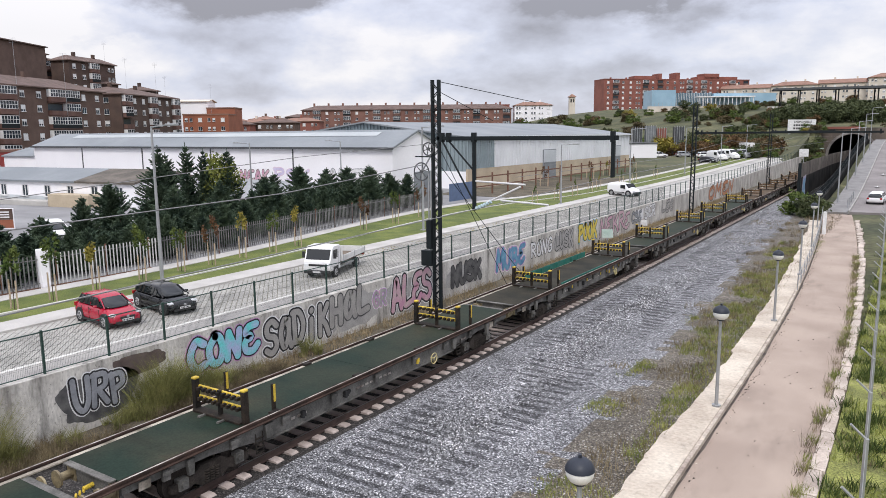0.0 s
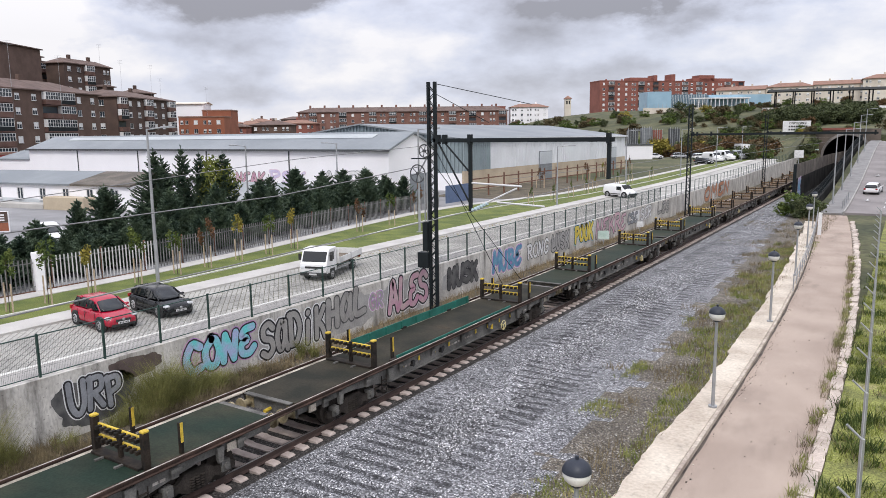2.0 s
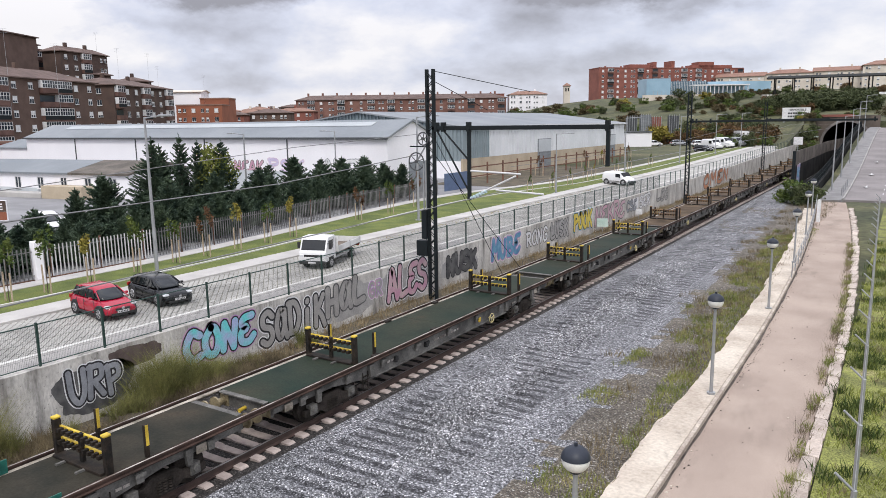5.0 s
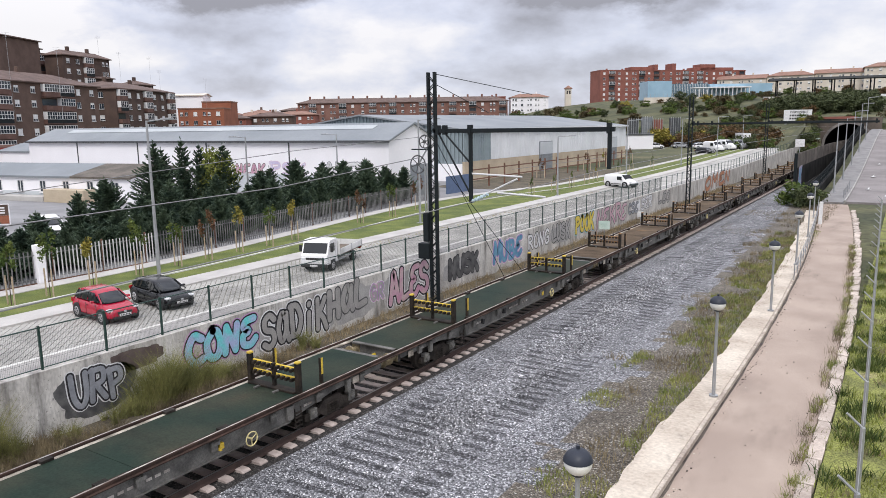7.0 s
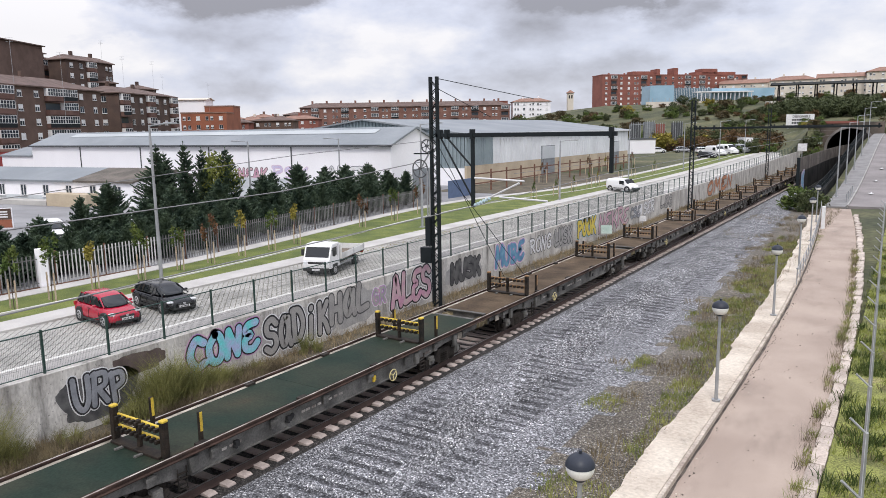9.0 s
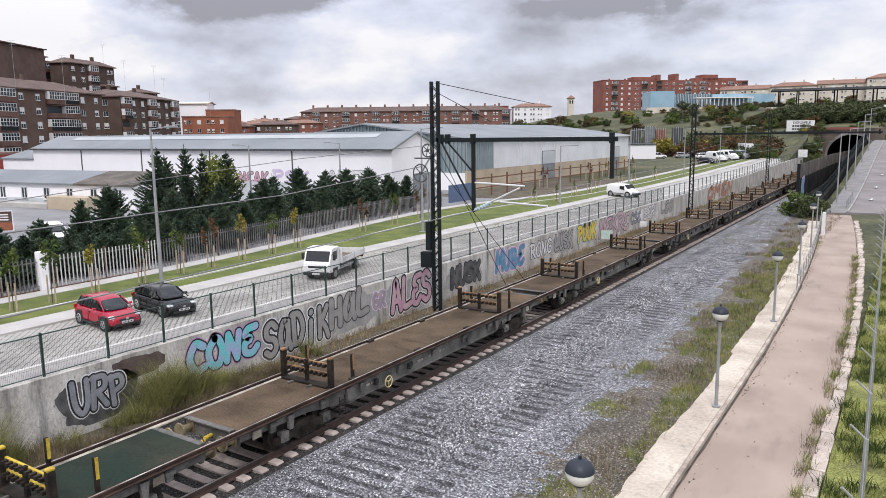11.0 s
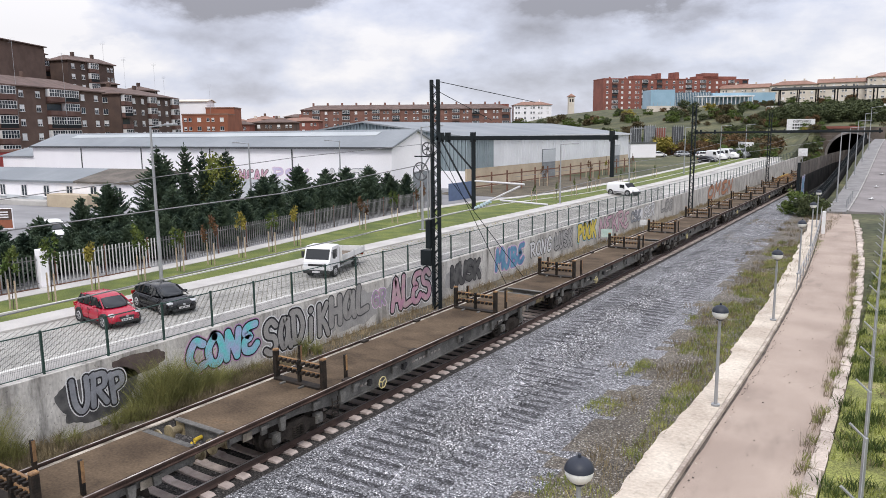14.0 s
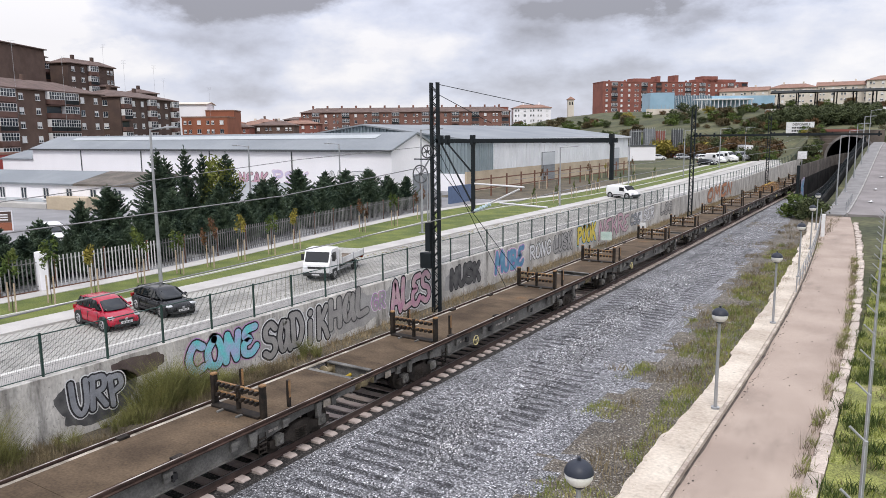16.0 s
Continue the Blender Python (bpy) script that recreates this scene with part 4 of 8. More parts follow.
building("hip-roofed stair head on an apartment tower", rz(-211.0, 112.4, 27.0, 115), 7.4, 7, 6.0, M["brick_dark"], M["roofbrown"], pattern="w", bays=5, rise=1.2, chim=0, side=False, low=3)
building("low red-painted shop building before the flats", rz(-118, 29.6, 1.5, 112), 42, 8, 5.2, M["redwall"], M["terracotta"], pattern="ws", bays=4, rise=0.6, kind="flat", chim=0, category="house", side=False)
building("brown roof pavilion of an apartment block", rz(-206, 127, 1.5, 90), 9, 9, 23.4, M["brick_dark"], M["roofbrown"], pattern="x", bays=4, rise=1.4, chim=0, side=False)
building("brown roof pavilion of an apartment block", rz(-206, 142, 1.5, 90), 8, 8, 22.0, M["brick_dark"], M["roofbrown"], pattern="x", bays=4, rise=1.4, chim=1, side=False)
building("orange rendered house with white windows", rz(-205, 158, 1.5, 35), 15, 10, 14.4, M["orange"], M["terracotta"], pattern="sw", bays=3.6, rise=0.6, kind="flat", chim=1, category="house")
building("orange rendered house with stair gable", rz(-210, 172, 1.5, 35), 10, 10, 17.0, M["orange"], M["terracotta"], pattern="xx", bays=4, rise=0.4, kind="flat", chim=0, category="house", side=False)
building("white rendered house among flats", rz(-222, 165, 1.5, 35), 14, 10, 19.6, M["white"], M["cream"], pattern="xx", bays=4, rise=0.8, kind="gable", chim=0, category="house", side=False)
for k, (x, y, L, h, mt) in enumerate(((-222, 205, 16, 12.5, "brick"), (-236, 232, 18, 13.5, "brick_red"), (-258, 250, 20, 12.5, "cream"), (-250, 228, 12, 14.5, "brick"), (-300, 300, 30, 17.5, "brick_dark"), (-330, 350, 30, 21.5, "cream"), (-226, 192, 11, 11.8, "brick_red"), (-240, 213, 12, 13.0, "cream"), (-264, 238, 14, 13.8, "brick"), (-282, 262, 16, 14.4, "brick_red"), (-292, 277, 14, 15.0, "cream"), (-246, 205, 12, 13.6, "brick_dark"))):
    building("distant brick house with brown tiled roof", rz(x, y, 1.5, 33), L, 12, h, M[mt], M["terracotta"] if k % 2 else M["roofbrown"], pattern="ws", bays=4, rise=1.6, chim=1, category="house", side=False)
# long block in the middle distance
building("long brown-red brick apartment block with balconies", rz(-248.5, 260, 1.5, 32.8), 101, 14, 19.2, M["brick_mid"], M["roofbrown"], pattern="sgwsgwwg", bays=4.6, rise=2.3, chim=14, side=False)
# hilltop
HILLBLOCK = building("red brick apartment block on the hill", rz(-149, 400, 16.0, 45), 92, 14, 22.3, M["brick_red"], M["brick_red"], pattern="wgwwsg", bays=4.6, rise=0.5, kind="flat", chim=9, side=False)
for x0, x1, z1 in ((20, 33, 24.6), (35, 37, 26.0), (46, 48.5, 26.6), (60, 86, 24.4), (64, 74, 26.2)):
    part("roof_house", box(x0, x1, 3, 11, 22.72, z1, 0.05), M["brick_red"], HILLBLOCK)
part("ground_floor", box(-0.1, 34, -0.16, -0.02, 0, 3.4), M["cream"], HILLBLOCK, "cream ground floor")
building("white rendered flats in the distance", rz(-197, 383, 12.0, 33), 22, 12, 12.8, M["white"], M["terracotta"], pattern="sws", bays=4, rise=2, chim=2, side=False)
building("red brick flats in the distance", rz(-212, 373, 12.0, 33), 15, 12, 13.0, M["brick_red"], M["brick_red"], pattern="sw", bays=4, rise=0.5, kind="flat", chim=1, side=False)
for k, (x, y, L, z1) in enumerate(((-96, 448, 26, 14), (-70, 452, 24, 15), (-46, 456, 26, 15.5), (-22, 452, 34, 17.5), (10, 455, 40, 18.0))):
    building("cream rendered terrace house with terracotta roof", rz(x, y, 20, 2 + k), L, 13, z1 - 1.2, M["cream"], M["terracotta"], pattern="sws", bays=4.4, rise=2.4, kind="gable" if k % 2 == 0 else "hip", chim=2, category="house")
# church tower
tw = empty("bell_tower", rz(-160.5, 381, 14, 33), "small cream bell tower with tiled cap", "tower")
part("shaft", box(-1.6, 1.6, -1.6, 1.6, 0, 14.2), M["cream"], tw)
part("cap", roof_bm(3.2, 3.2, 14.3, 1.6, 0.5, "hip"), M["terracotta"], tw).location = (-1.6, -1.6, 0)
for x in (-0.7, 0.7):
    part("belfry_opening", box(x - 0.4, x + 0.4, -1.64, -1.5, 11.2, 13.0), M["rubber"], tw)


# ---------------------------------------------------------------- warehouses
def ribbed(x0, x1, z0, z1, pitch, depth):
    """A sheet wall along x with upright ribs, facing -y."""
    bm = bmesh.new()
    bx(bm, x0, x1, 0.0, 0.2, z0, z1)
    x = x0 + pitch / 2
    while x < x1:
        bx(bm, x - 0.06, x + 0.06, -depth, -0.001, z0, z1)
        x += pitch
    return bm


M["sheet"] = surf("pale_grey_sheet", (0.44, 0.47, 0.49), (0.54, 0.57, 0.59), 0.25, 0.55, 0.05, 4, fine=0.05)
M["sheet_white"] = surf("white_sheet", (0.62, 0.64, 0.66), (0.70, 0.72, 0.74), 0.25, 0.55, 0.05, 4, fine=0.05)
M["sheet_green"] = surf("grey_green_sheet", (0.20, 0.25, 0.27), (0.26, 0.31, 0.33), 0.25, 0.55, 0.05, 4, fine=0.06)
M["beige"] = surf("beige_block_wall", (0.40, 0.33, 0.24), (0.50, 0.42, 0.31), 0.4, 0.9, 0.1, 8, fine=0.1)
M["skylight"] = surf("roof_skylight_sheet", (0.34, 0.37, 0.38), (0.40, 0.43, 0.44), 0.2, 0.5, 0, 4, fine=0.04)
M["door_grey"] = surf("grey_roller_door", (0.16, 0.175, 0.19), (0.22, 0.24, 0.25), 0.5, 0.6, 0.1, 10, fine=0.1, stretch=(1, 1, 6))


def warehouse_white():
    r = empty("warehouse", rz(-110, 58, 2.0, 0), "long white rendered warehouse with grey sheet roof", "warehouse")
    L, D, e, rise = 66.6, 8.6, 5.85, 1.75
    bm = bmesh.new()
    prism(bm, [(0, 0), (D, 0), (D, e), (D / 2, e + rise - 0.1), (0, e)], "x", 0, L)
    part("wall", fixn(bm), M["white"], r)
    part("roof", roof_bm(L, D, e + 0.08, rise, 0.25, "gable"), M["roofgrey"], r)
    part("fascia", box(-0.3, L + 0.3, -0.42, -0.27, e - 0.15, e + 0.06), M["trimdark"], r)
    sl = math.atan2(rise, D / 2 + 0.25)
    part("skylight", box(6, L - 4, 0, 1.1, 0.0, 0.03), M["skylight"], r).matrix_basis = pose(0, 2.6, e + 0.08 + 2.85 * math.tan(sl) + 0.02, math.degrees(sl))
    for x in (12.6, 26.2, 39.5, 53.0):
        bm = bmesh.new()
        tube(bm, (x, -0.06, 0), (x, -0.06, e - 0.1), 0.07, n=6)
        part("downpipe", bm, M["trimdark"], r)
    part("side_door", box(L - 0.02, L + 0.1, 3.6, 7.4, 0, 3.3), M["door_grey"], r)
    part("plinth", box(28, L - 2, -0.04, -0.01, 0, 2.2), M["sheet"], r)
    # lower wing at the left end
    wing = part("wing", box(-9, -0.02, 0, D, 0, 4.4), M["white"], r)
    part("wing_roof", roof_bm(9, D, 4.45, 1.2, 0.2, "gable"), M["roofgrey"], r).location = (-9.2, 0, 0)
    return r


def warehouse_grey():
    r = empty("warehouse", rz(-48, 80.3, 2.0, 90), "grey sheet-clad warehouse with beige block base", "warehouse")
    L, D, e, rise = 63.5, 34.0, 6.7, 2.2
    part("base_wall", box(0, L, 0, 0.3, 0, 2.6), M["beige"], r)
    part("front_sheet", ribbed(7.0, L, 2.6, e, 0.9, 0.05), M["sheet_white"], r)
    part("front_sheet", ribbed(0, 7.0, 2.6, e, 0.6, 0.06), M["sheet_green"], r)
    bm = bmesh.new()
    prism(bm, [(0.31, 0), (D, 0), (D, e), (D / 2, e + rise - 0.1), (0.31, e)], "x", 0.2, L - 0.2)
    part("core", fixn(bm), M["sheet_green"], r)
    bm = bmesh.new()
    for k in range(55):
        y = 0.4 + k * 0.6
        top = e + rise * (1 - abs(y - D / 2) / (D / 2)) - 0.15
        bx(bm, -0.0, 0.19, y - 0.05, y + 0.05, 2.4, top)
    part("gable_ribs", bm, M["sheet_green"], r)["kind"] = "stuff"
    part("gable_base", box(-0.05, 0.19, 0.31, D, 0, 2.3), M["white"], r)
    part("roof", roof_bm(L, D, e + 0.06, rise, 0.3, "gable"), M["roofgrey"], r)
    part("verge_trim", box(-0.36, L + 0.36, -0.4, -0.28, e - 0.2, e + 0.08), M["sheet_white"], r)
    for x, w in ((22.6, 4.8), (54.0, 4.0)):
        part("roller_door", box(x, x + w, -0.12, 0.0, 0, 4.6), M["door_grey"], r)
        part("door_top", box(x + 0.1, x + w - 0.1, -0.15, -0.125, 2.6, 4.5), M["sheet"], r)
    return r


WHITEHALL = warehouse_white()
warehouse_grey()

# low annex in the yard
an = empty("yard_building", rz(-98, 39.5, 2.0, 8), "low white outbuilding with a grey roof", "outbuilding")
part("wall", box(0, 33, 0, 9, 0, 2.6), M["white"], an)
part("roof", roof_bm(24.2, 9, 2.64, 1.1, 0.3, "gable"), M["roofgrey"], an)
part("old_roof", roof_bm(8.0, 9, 2.64, 1.1, 0.3, "gable"), M["old_roof"], an).location = (24.9, 0, 0)
for k in range(9):
    share("window", WINS[0], an, (2.0 + 3.6 * k, 0, 1.5))
part("wall_base", box(0, 21.9, -0.04, -0.004, 0, 0.95), M["sheet"], an)
part("loading_plinth", box(8, 21.9, -1.6, -0.1, 0, 0.55, 0.03), M["walk"], an)
part("loading_ramp", box(22, 28, -1.6, -0.1, 0, 1.35, 0.03), M["beige"], an)
# white cabin by the grey warehouse
cb = empty("site_cabin", rz(-57.5, 173, 2.0, 33), "white flat-roofed site building", "cabin")
part("wall", box(0, 6.5, 0, 5, 0, 4.2), M["white"], cb)
part("roof", box(-0.2, 6.7, -0.2, 5.2, 4.2, 4.5), M["trimdark"], cb)
for i, (x, y, h, c) in enumerate(((-62, 188, 8.2, "trimdark"), (-59, 190, 8.6, "door_grey"), (-56.5, 191, 8.0, "brick_red"), (-53, 195, 8.3, "trimdark"))):
    st = empty("storage_rack", rz(x, y, 2.2, 33), "tall stack of dark steel frames" if c != "brick_red" else "tall red steel stack", "stack")
    part("core", box(0.1, 2.5, 0.1, 1.9, 0, h - 0.3), M[c], st)
    for k in range(5):
        part("upright", box(k * 0.62, k * 0.62 + 0.1, -0.08, 0.08, 0, h), M["galv"], st)

# ---------------------------------------------------------------- masts, wires
def lattice(bm, x, y, z0, z1, w, d, step):
    """Two channel legs with zigzag lacing."""
    for s in (-1, 1):
        bx(bm, x + s * w / 2 - 0.055, x + s * w / 2 + 0.055, y - d / 2, y + d / 2, z0, z1)
    z, s = z0 + 0.1, 1
    while z + step < z1:
        for yy in (y - d / 2 + 0.02, y + d / 2 - 0.02):
            tube(bm, (x - s * w / 2, yy, z), (x + s * w / 2, yy, z + step), 0.026, n=4)
        z += step
        s = -s


def mast(y, x, arm, weights):
    r = empty("catenary_mast", None, "dark lattice steel catenary mast with a cross beam", "catenary mast", "catenary masts along the line")
    bm = bmesh.new()
    lattice(bm, x, y, 0.1, 11.9, 0.38, 0.2, 0.36)
    part("lattice_column", bm, M["mast"], r)
    part("footing", box(x - 0.4, x + 0.4, y - 0.4, y + 0.4, -0.2, 0.16, 0.03), M["old_roof"], r)
    part("cross_beam", box(x + 0.1, x + arm, y - 0.1, y + 0.1, 8.92, 9.12, 0.015), M["mast"], r)
    bm = bmesh.new()
    for a in (0.35, 0.75, 2.2, arm - 0.25):
        bx(bm, x + a - 0.08, x + a + 0.08, y - 0.14, y + 0.14, 8.84, 9.3)
    part("clamp", bm, M["mast"], r)
    if weights:
        for a, z0 in ((2.22, 5.5), (arm - 0.22, 7.3)):
            part("dropper", box(x + a - 0.08, x + a + 0.08, y - 0.08, y + 0.08, z0, 8.86, 0.01), M["mast"], r)
        for p, q in (((x + 0.4, y, 8.85), (x + 2.15, y, 6.0)), ((x + 0.8, y, 8.85), (x + 2.15, y, 7.5))):
            bm = bmesh.new()
            tube(bm, p, q, 0.045, n=6)
            part("brace", bm, M["mast"], r)
        for p, q in (((x + 2.2, y, 6.95), (x + 5.0, y, 6.85)), ((x + 4.75, y, 6.75), (x + 2.9, y, 5.9)), ((x + 3.7, y, 6.05), (x + 6.2, y, 5.95))):
            bm = bmesh.new()
            tube(bm, p, q, 0.045, n=8)
            part("cantilever_tube", bm, M["cantilever"], r, "pale cantilever tube")
        for k in range(6):
            bm = bmesh.new()
            a = Vector((x + 2.3 + 0.16 * k, y, 5.6 + 0.07 * k))
            tube(bm, a, a + Vector((0.07, 0, 0.03)), 0.09, n=10)
            part("insulator_disc", bm, M["insul"], r, "pale blue insulator disc")
        # balance wheels
        for cx, cz, rad in ((x - 0.42, 8.5, 0.32), (x - 0.85, 7.35, 0.45)):
            bm = bmesh.new()
            for k in range(20):
                a, c = k * math.tau / 20, (k + 1) * math.tau / 20
                tube(bm, (cx + rad * math.cos(a), y - 0.1, cz + rad * math.sin(a)), (cx + rad * math.cos(c), y - 0.1, cz + rad * math.sin(c)), 0.035, n=5)
            for k in range(3):
                a = k * math.pi / 3 + 0.3
                tube(bm, (cx - rad * math.cos(a), y - 0.1, cz - rad * math.sin(a)), (cx + rad * math.cos(a), y - 0.1, cz + rad * math.sin(a)), 0.022, n=5)
            tube(bm, (cx, y - 0.16, cz), (cx, y - 0.04, cz), 0.08, n=10)
            part("balance_wheel", bm, M["wheeliron"], r, "spoked dark tensioning wheel")
        part("wheel_bracket", box(x - 1.25, x - 0.1, y - 0.08, y - 0.02, 8.08, 8.14), M["mast"], r)
        bm = bmesh.new()
        tube(bm, (x - 0.85, y - 0.05, 7.35), (x - 0.2, y - 0.05, 8.3), 0.04, n=6)
        part("wheel_link", bm, M["galv"], r)
        for dx in (-0.42, -0.28):
            bm = bmesh.new()
            tube(bm, (x + dx, y - 0.1, 3.4), (x + dx, y - 0.1, 7.4), 0.04, n=6)
            part("weight_rod", bm, M["galv"], r)
        part("counterweight", box(x - 0.5, x - 0.2, y - 0.28, y + 0.05, 3.4, 4.9, 0.02), M["mast"], r, "dark tensioning counterweight")
        part("cabinet", box(x - 0.85, x - 0.2, y - 0.25, y + 0.15, 2.5, 3.3, 0.02), M["mast"], r, "dark steel switch box")
        for a, z in (((38.0), 8.4), ((39.3), 7.6)):
            bm = bmesh.new()
            tube(bm, (x + 0.15, y + 0.2, z), (x + 0.2 + (a - 38) * 0.6, a, 0.1), 0.018, n=5)
            part("guy_wire", bm, M["mast"], r)
        for q in ((x + 0.2, y + 0.1, 11.8, x + 2.6, y + 6, 10.9), (x + 0.2, y + 0.1, 11.3, x + 1.6, y + 3, 9.9)):
            bm = bmesh.new()
            tube(bm, q[:3], q[3:], 0.018, n=5)
            part("stay_wire", bm, M["mast"], r)
    return r


M["wheeliron"] = plain("dark_wheel_iron", (0.07, 0.072, 0.075), 0.6)
M["insul"] = plain("pale_blue_glass_insulator", (0.45, 0.58, 0.62), 0.25)
mast(30.6, -20.15, 9.45, True)
mast(80.9, -19.85, 17.5, False)
mast(131.0, -19.85, 9.5, False)
mast(-19.5, -20.15, 9.45, False)


def wire(label, pts, r):
    bm = bmesh.new()
    for a, b in zip(pts, pts[1:]):
        tube(bm, a, b, r, n=5)
    return tagged(obj("overhead_wire", bm, M["wire"]), label, "cable", "overhead wires")


M["wire"] = plain("dull_copper_wire", (0.22, 0.22, 0.22), 0.5, 0.3)
wire("thin grey overhead messenger wire", [(-20.6, 30.5, 8.75), (-20.5, 21.2, 8.4), (-20.4, 9.8, 7.65), (-20.3, -8, 6.9), (-20.2, -19, 6.8)], 0.013)
wire("pale overhead contact wire", [(-20.9, 30.5, 7.7), (-20.5, 20.2, 7.02), (-20.4, 9.7, 6.8), (-20.3, -8, 6.6), (-20.2, -19, 6.6)], 0.022)
wire("pale overhead contact wire above the track", [(-16.3, -12.48, 5.47), (-16.30, 7.52, 5.47), (-16.30, 11.99, 5.57), (-16.30, 18.62, 5.70), (-17.70, 30.5, 5.60), (-15.85, 45, 6.45), (-15.85, 80, 6.7), (-15.85, 131, 6.7), (-15.85, 200, 6.6)], 0.02)
wire("thin overhead messenger wire above the track", [(-15.6, 30.5, 7.2), (-15.85, 55, 7.2), (-15.85, 80, 8.2), (-15.85, 105, 7.3), (-15.85, 131, 8.2), (-15.85, 200, 7.6)], 0.012)


# ---------------------------------------------------------------- lamps
def street_lamp(x, y, z, h, arm, ang, group):
    r = empty("street_lamp", rz(x, y, z, ang), "tall galvanised street lamp with a flat arm", "street lamp", group)
    bm = bmesh.new()
    tube(bm, (0, 0, 0), (0, 0, h), 0.10, 0.05, n=10)
    part("pole", bm, M["galv"], r)
    bm = bmesh.new()
    tube(bm, (0, 0, h - 0.05), (arm, 0, h + 0.05), 0.035, n=6)
    part("arm", bm, M["galv"], r)
    part("lamp_head", box(arm - 0.1, arm + 0.55, -0.14, 0.14, h + 0.0, h + 0.1, 0.02), M["galv"], r)
    part("base_plate", box(-0.2, 0.2, -0.2, 0.2, 0, 0.03), M["galv"], r)
    return r


for x, y, h in ((-30.25, 21.5, 7.6), (-30.2, 44.0, 7.6), (-29.3, 67.2, 5.9), (-30.5, 92, 7.4), (-30.6, 119.5, 7.4), (-30.5, 145, 7.4), (-30.5, 170, 7.4)):
    street_lamp(x, y, road_z(y) + 0.02, h, 1.3, 0, "street lamps along the lawn")
for x, y, h in ((-44.0, 40, 6.6), (-45.0, 52, 6.6)):
    street_lamp(x, y, 2.02, h, 1.2, 180, "lamps in the yard")


def globe_lamp(x, y, z):
    r = empty("path_lamp", rz(x, y, z, 0), "slim grey post lamp with a dark-capped white globe", "lamp post", "globe lamps along the path")
    bm = bmesh.new()
    tube(bm, (0, 0, 0), (0, 0, 2.95), 0.06, 0.045, n=10)
    tube(bm, (0, 0, 0), (0, 0, 0.06), 0.14, n=10)
    part("post", bm, M["galv"], r)
    for nm, lo, hi, mt, k in (("globe", -60, 6, M["globe"], 0.25), ("cap", 6, 90, M["lampcap"], 0.265)):
        bm = bmesh.new()
        prev = None
        n, st = 20, 7
        for i in range(st + 1):
            a = radians(lo + (hi - lo) * i / st)
            ring = [bm.verts.new((k * math.cos(a) * math.cos(j * math.tau / n), k * math.cos(a) * math.sin(j * math.tau / n), 3.15 + k * 0.95 * math.sin(a))) for j in range(n)]
            if prev:
                for j in range(n):
                    bm.faces.new((prev[j], prev[(j + 1) % n], ring[(j + 1) % n], ring[j]))
            elif nm == "globe":
                bm.faces.new(ring[::-1])
            prev = ring
        bm.faces.new(prev)
        part(nm, bm, mt, r, smooth=True)
    bm = bmesh.new()
    tube(bm, (0, 0, 2.9), (0, 0, 2.96), 0.10, 0.14, n=14)
    part("collar", bm, M["lampcap"], r)
    bm = bmesh.new()
    tube(bm, (0, 0, 3.39), (0, 0, 3.46), 0.035, n=8)
    part("finial", bm, M["lampcap"], r)
    return r


M["globe"] = plain("opal_globe", (0.72, 0.72, 0.68), 0.35)
M["lampcap"] = plain("blue_grey_lamp_cap", (0.025, 0.03, 0.042), 0.45, spec=0.3)
for y in (11.1, 23.8, 36.4, 49.2, 61.8, 74.4):
    globe_lamp((-4.75 if y > 20 else -4.4) + bend(y), y, 0.34)


# ---------------------------------------------------------------- fences
def slat_fence():
    r = empty("yard_fence", None, "grey upright-slat steel fence of the yard", "fence", kind="structure")
    bm = box(-0.028, 0.028, -0.012, 0.012, 0.08, 1.62)
    me = part("slat", bm, M["slat"], r).data
    pale = me.copy()
    pale.materials[0] = M["slat_white"]
    r.children[0].location = (-34.5, -2, 2.1)
    n, y = 1, -2.0
    rest = bmesh.new()
    while y < 60:
        y += 0.20
        x = -34.55 + spread(y)
        if 12 < y < 60 and n < 300:
            share("slat", pale if 18.3 < y < 24.4 else me, r, (x, y, 2.1), 1.45)
            n += 1
        else:
            bx(rest, x - 0.02, x + 0.02, y - 0.045, y + 0.045, 2.18, 3.72)
    part("far_slats", rest, M["slat"], r)["kind"] = "stuff"
    y = -2.0
    while y < 58:
        a, b = -34.55 + spread(y), -34.55 + spread(y + 2.6)
        bm = bmesh.new()
        for h in (0.25, 1.4):
            tube(bm, (a - 0.03, y, 2.1 + h), (b - 0.03, y + 2.6, 2.1 + h), 0.025, n=5)
        part("fence_rail", bm, M["slat"], r)
        part("fence_post", box(a - 0.1, a - 0.03, y - 0.04, y + 0.04, 2.0, 3.8), M["slat_rust"], r)
        y += 2.6
    part("gate_pillar", box(-34.75, -34.35, 17.9, 18.3, 2.1, 4.0, 0.02), M["white"], r)
    part("plinth", box(-34.7, -34.55, -2, 24, 2.0, 2.16), M["slat_rust"], r)
    return r


M["slat_white"] = surf("pale_painted_slat", (0.42, 0.42, 0.42), (0.58, 0.58, 0.57), 1.2, 0.7, 0, 20, fine=0.15, rand=0.15)
M["slat"] = surf("weathered_grey_slat", (0.09, 0.09, 0.092), (0.20, 0.20, 0.195), 1.2, 0.7, 0, 20, fine=0.15, rand=0.25)
M["slat_rust"] = surf("rusty_steel", (0.12, 0.06, 0.04), (0.2, 0.1, 0.065), 1.5, 0.85, 0, 20, fine=0.2)
slat_fence()


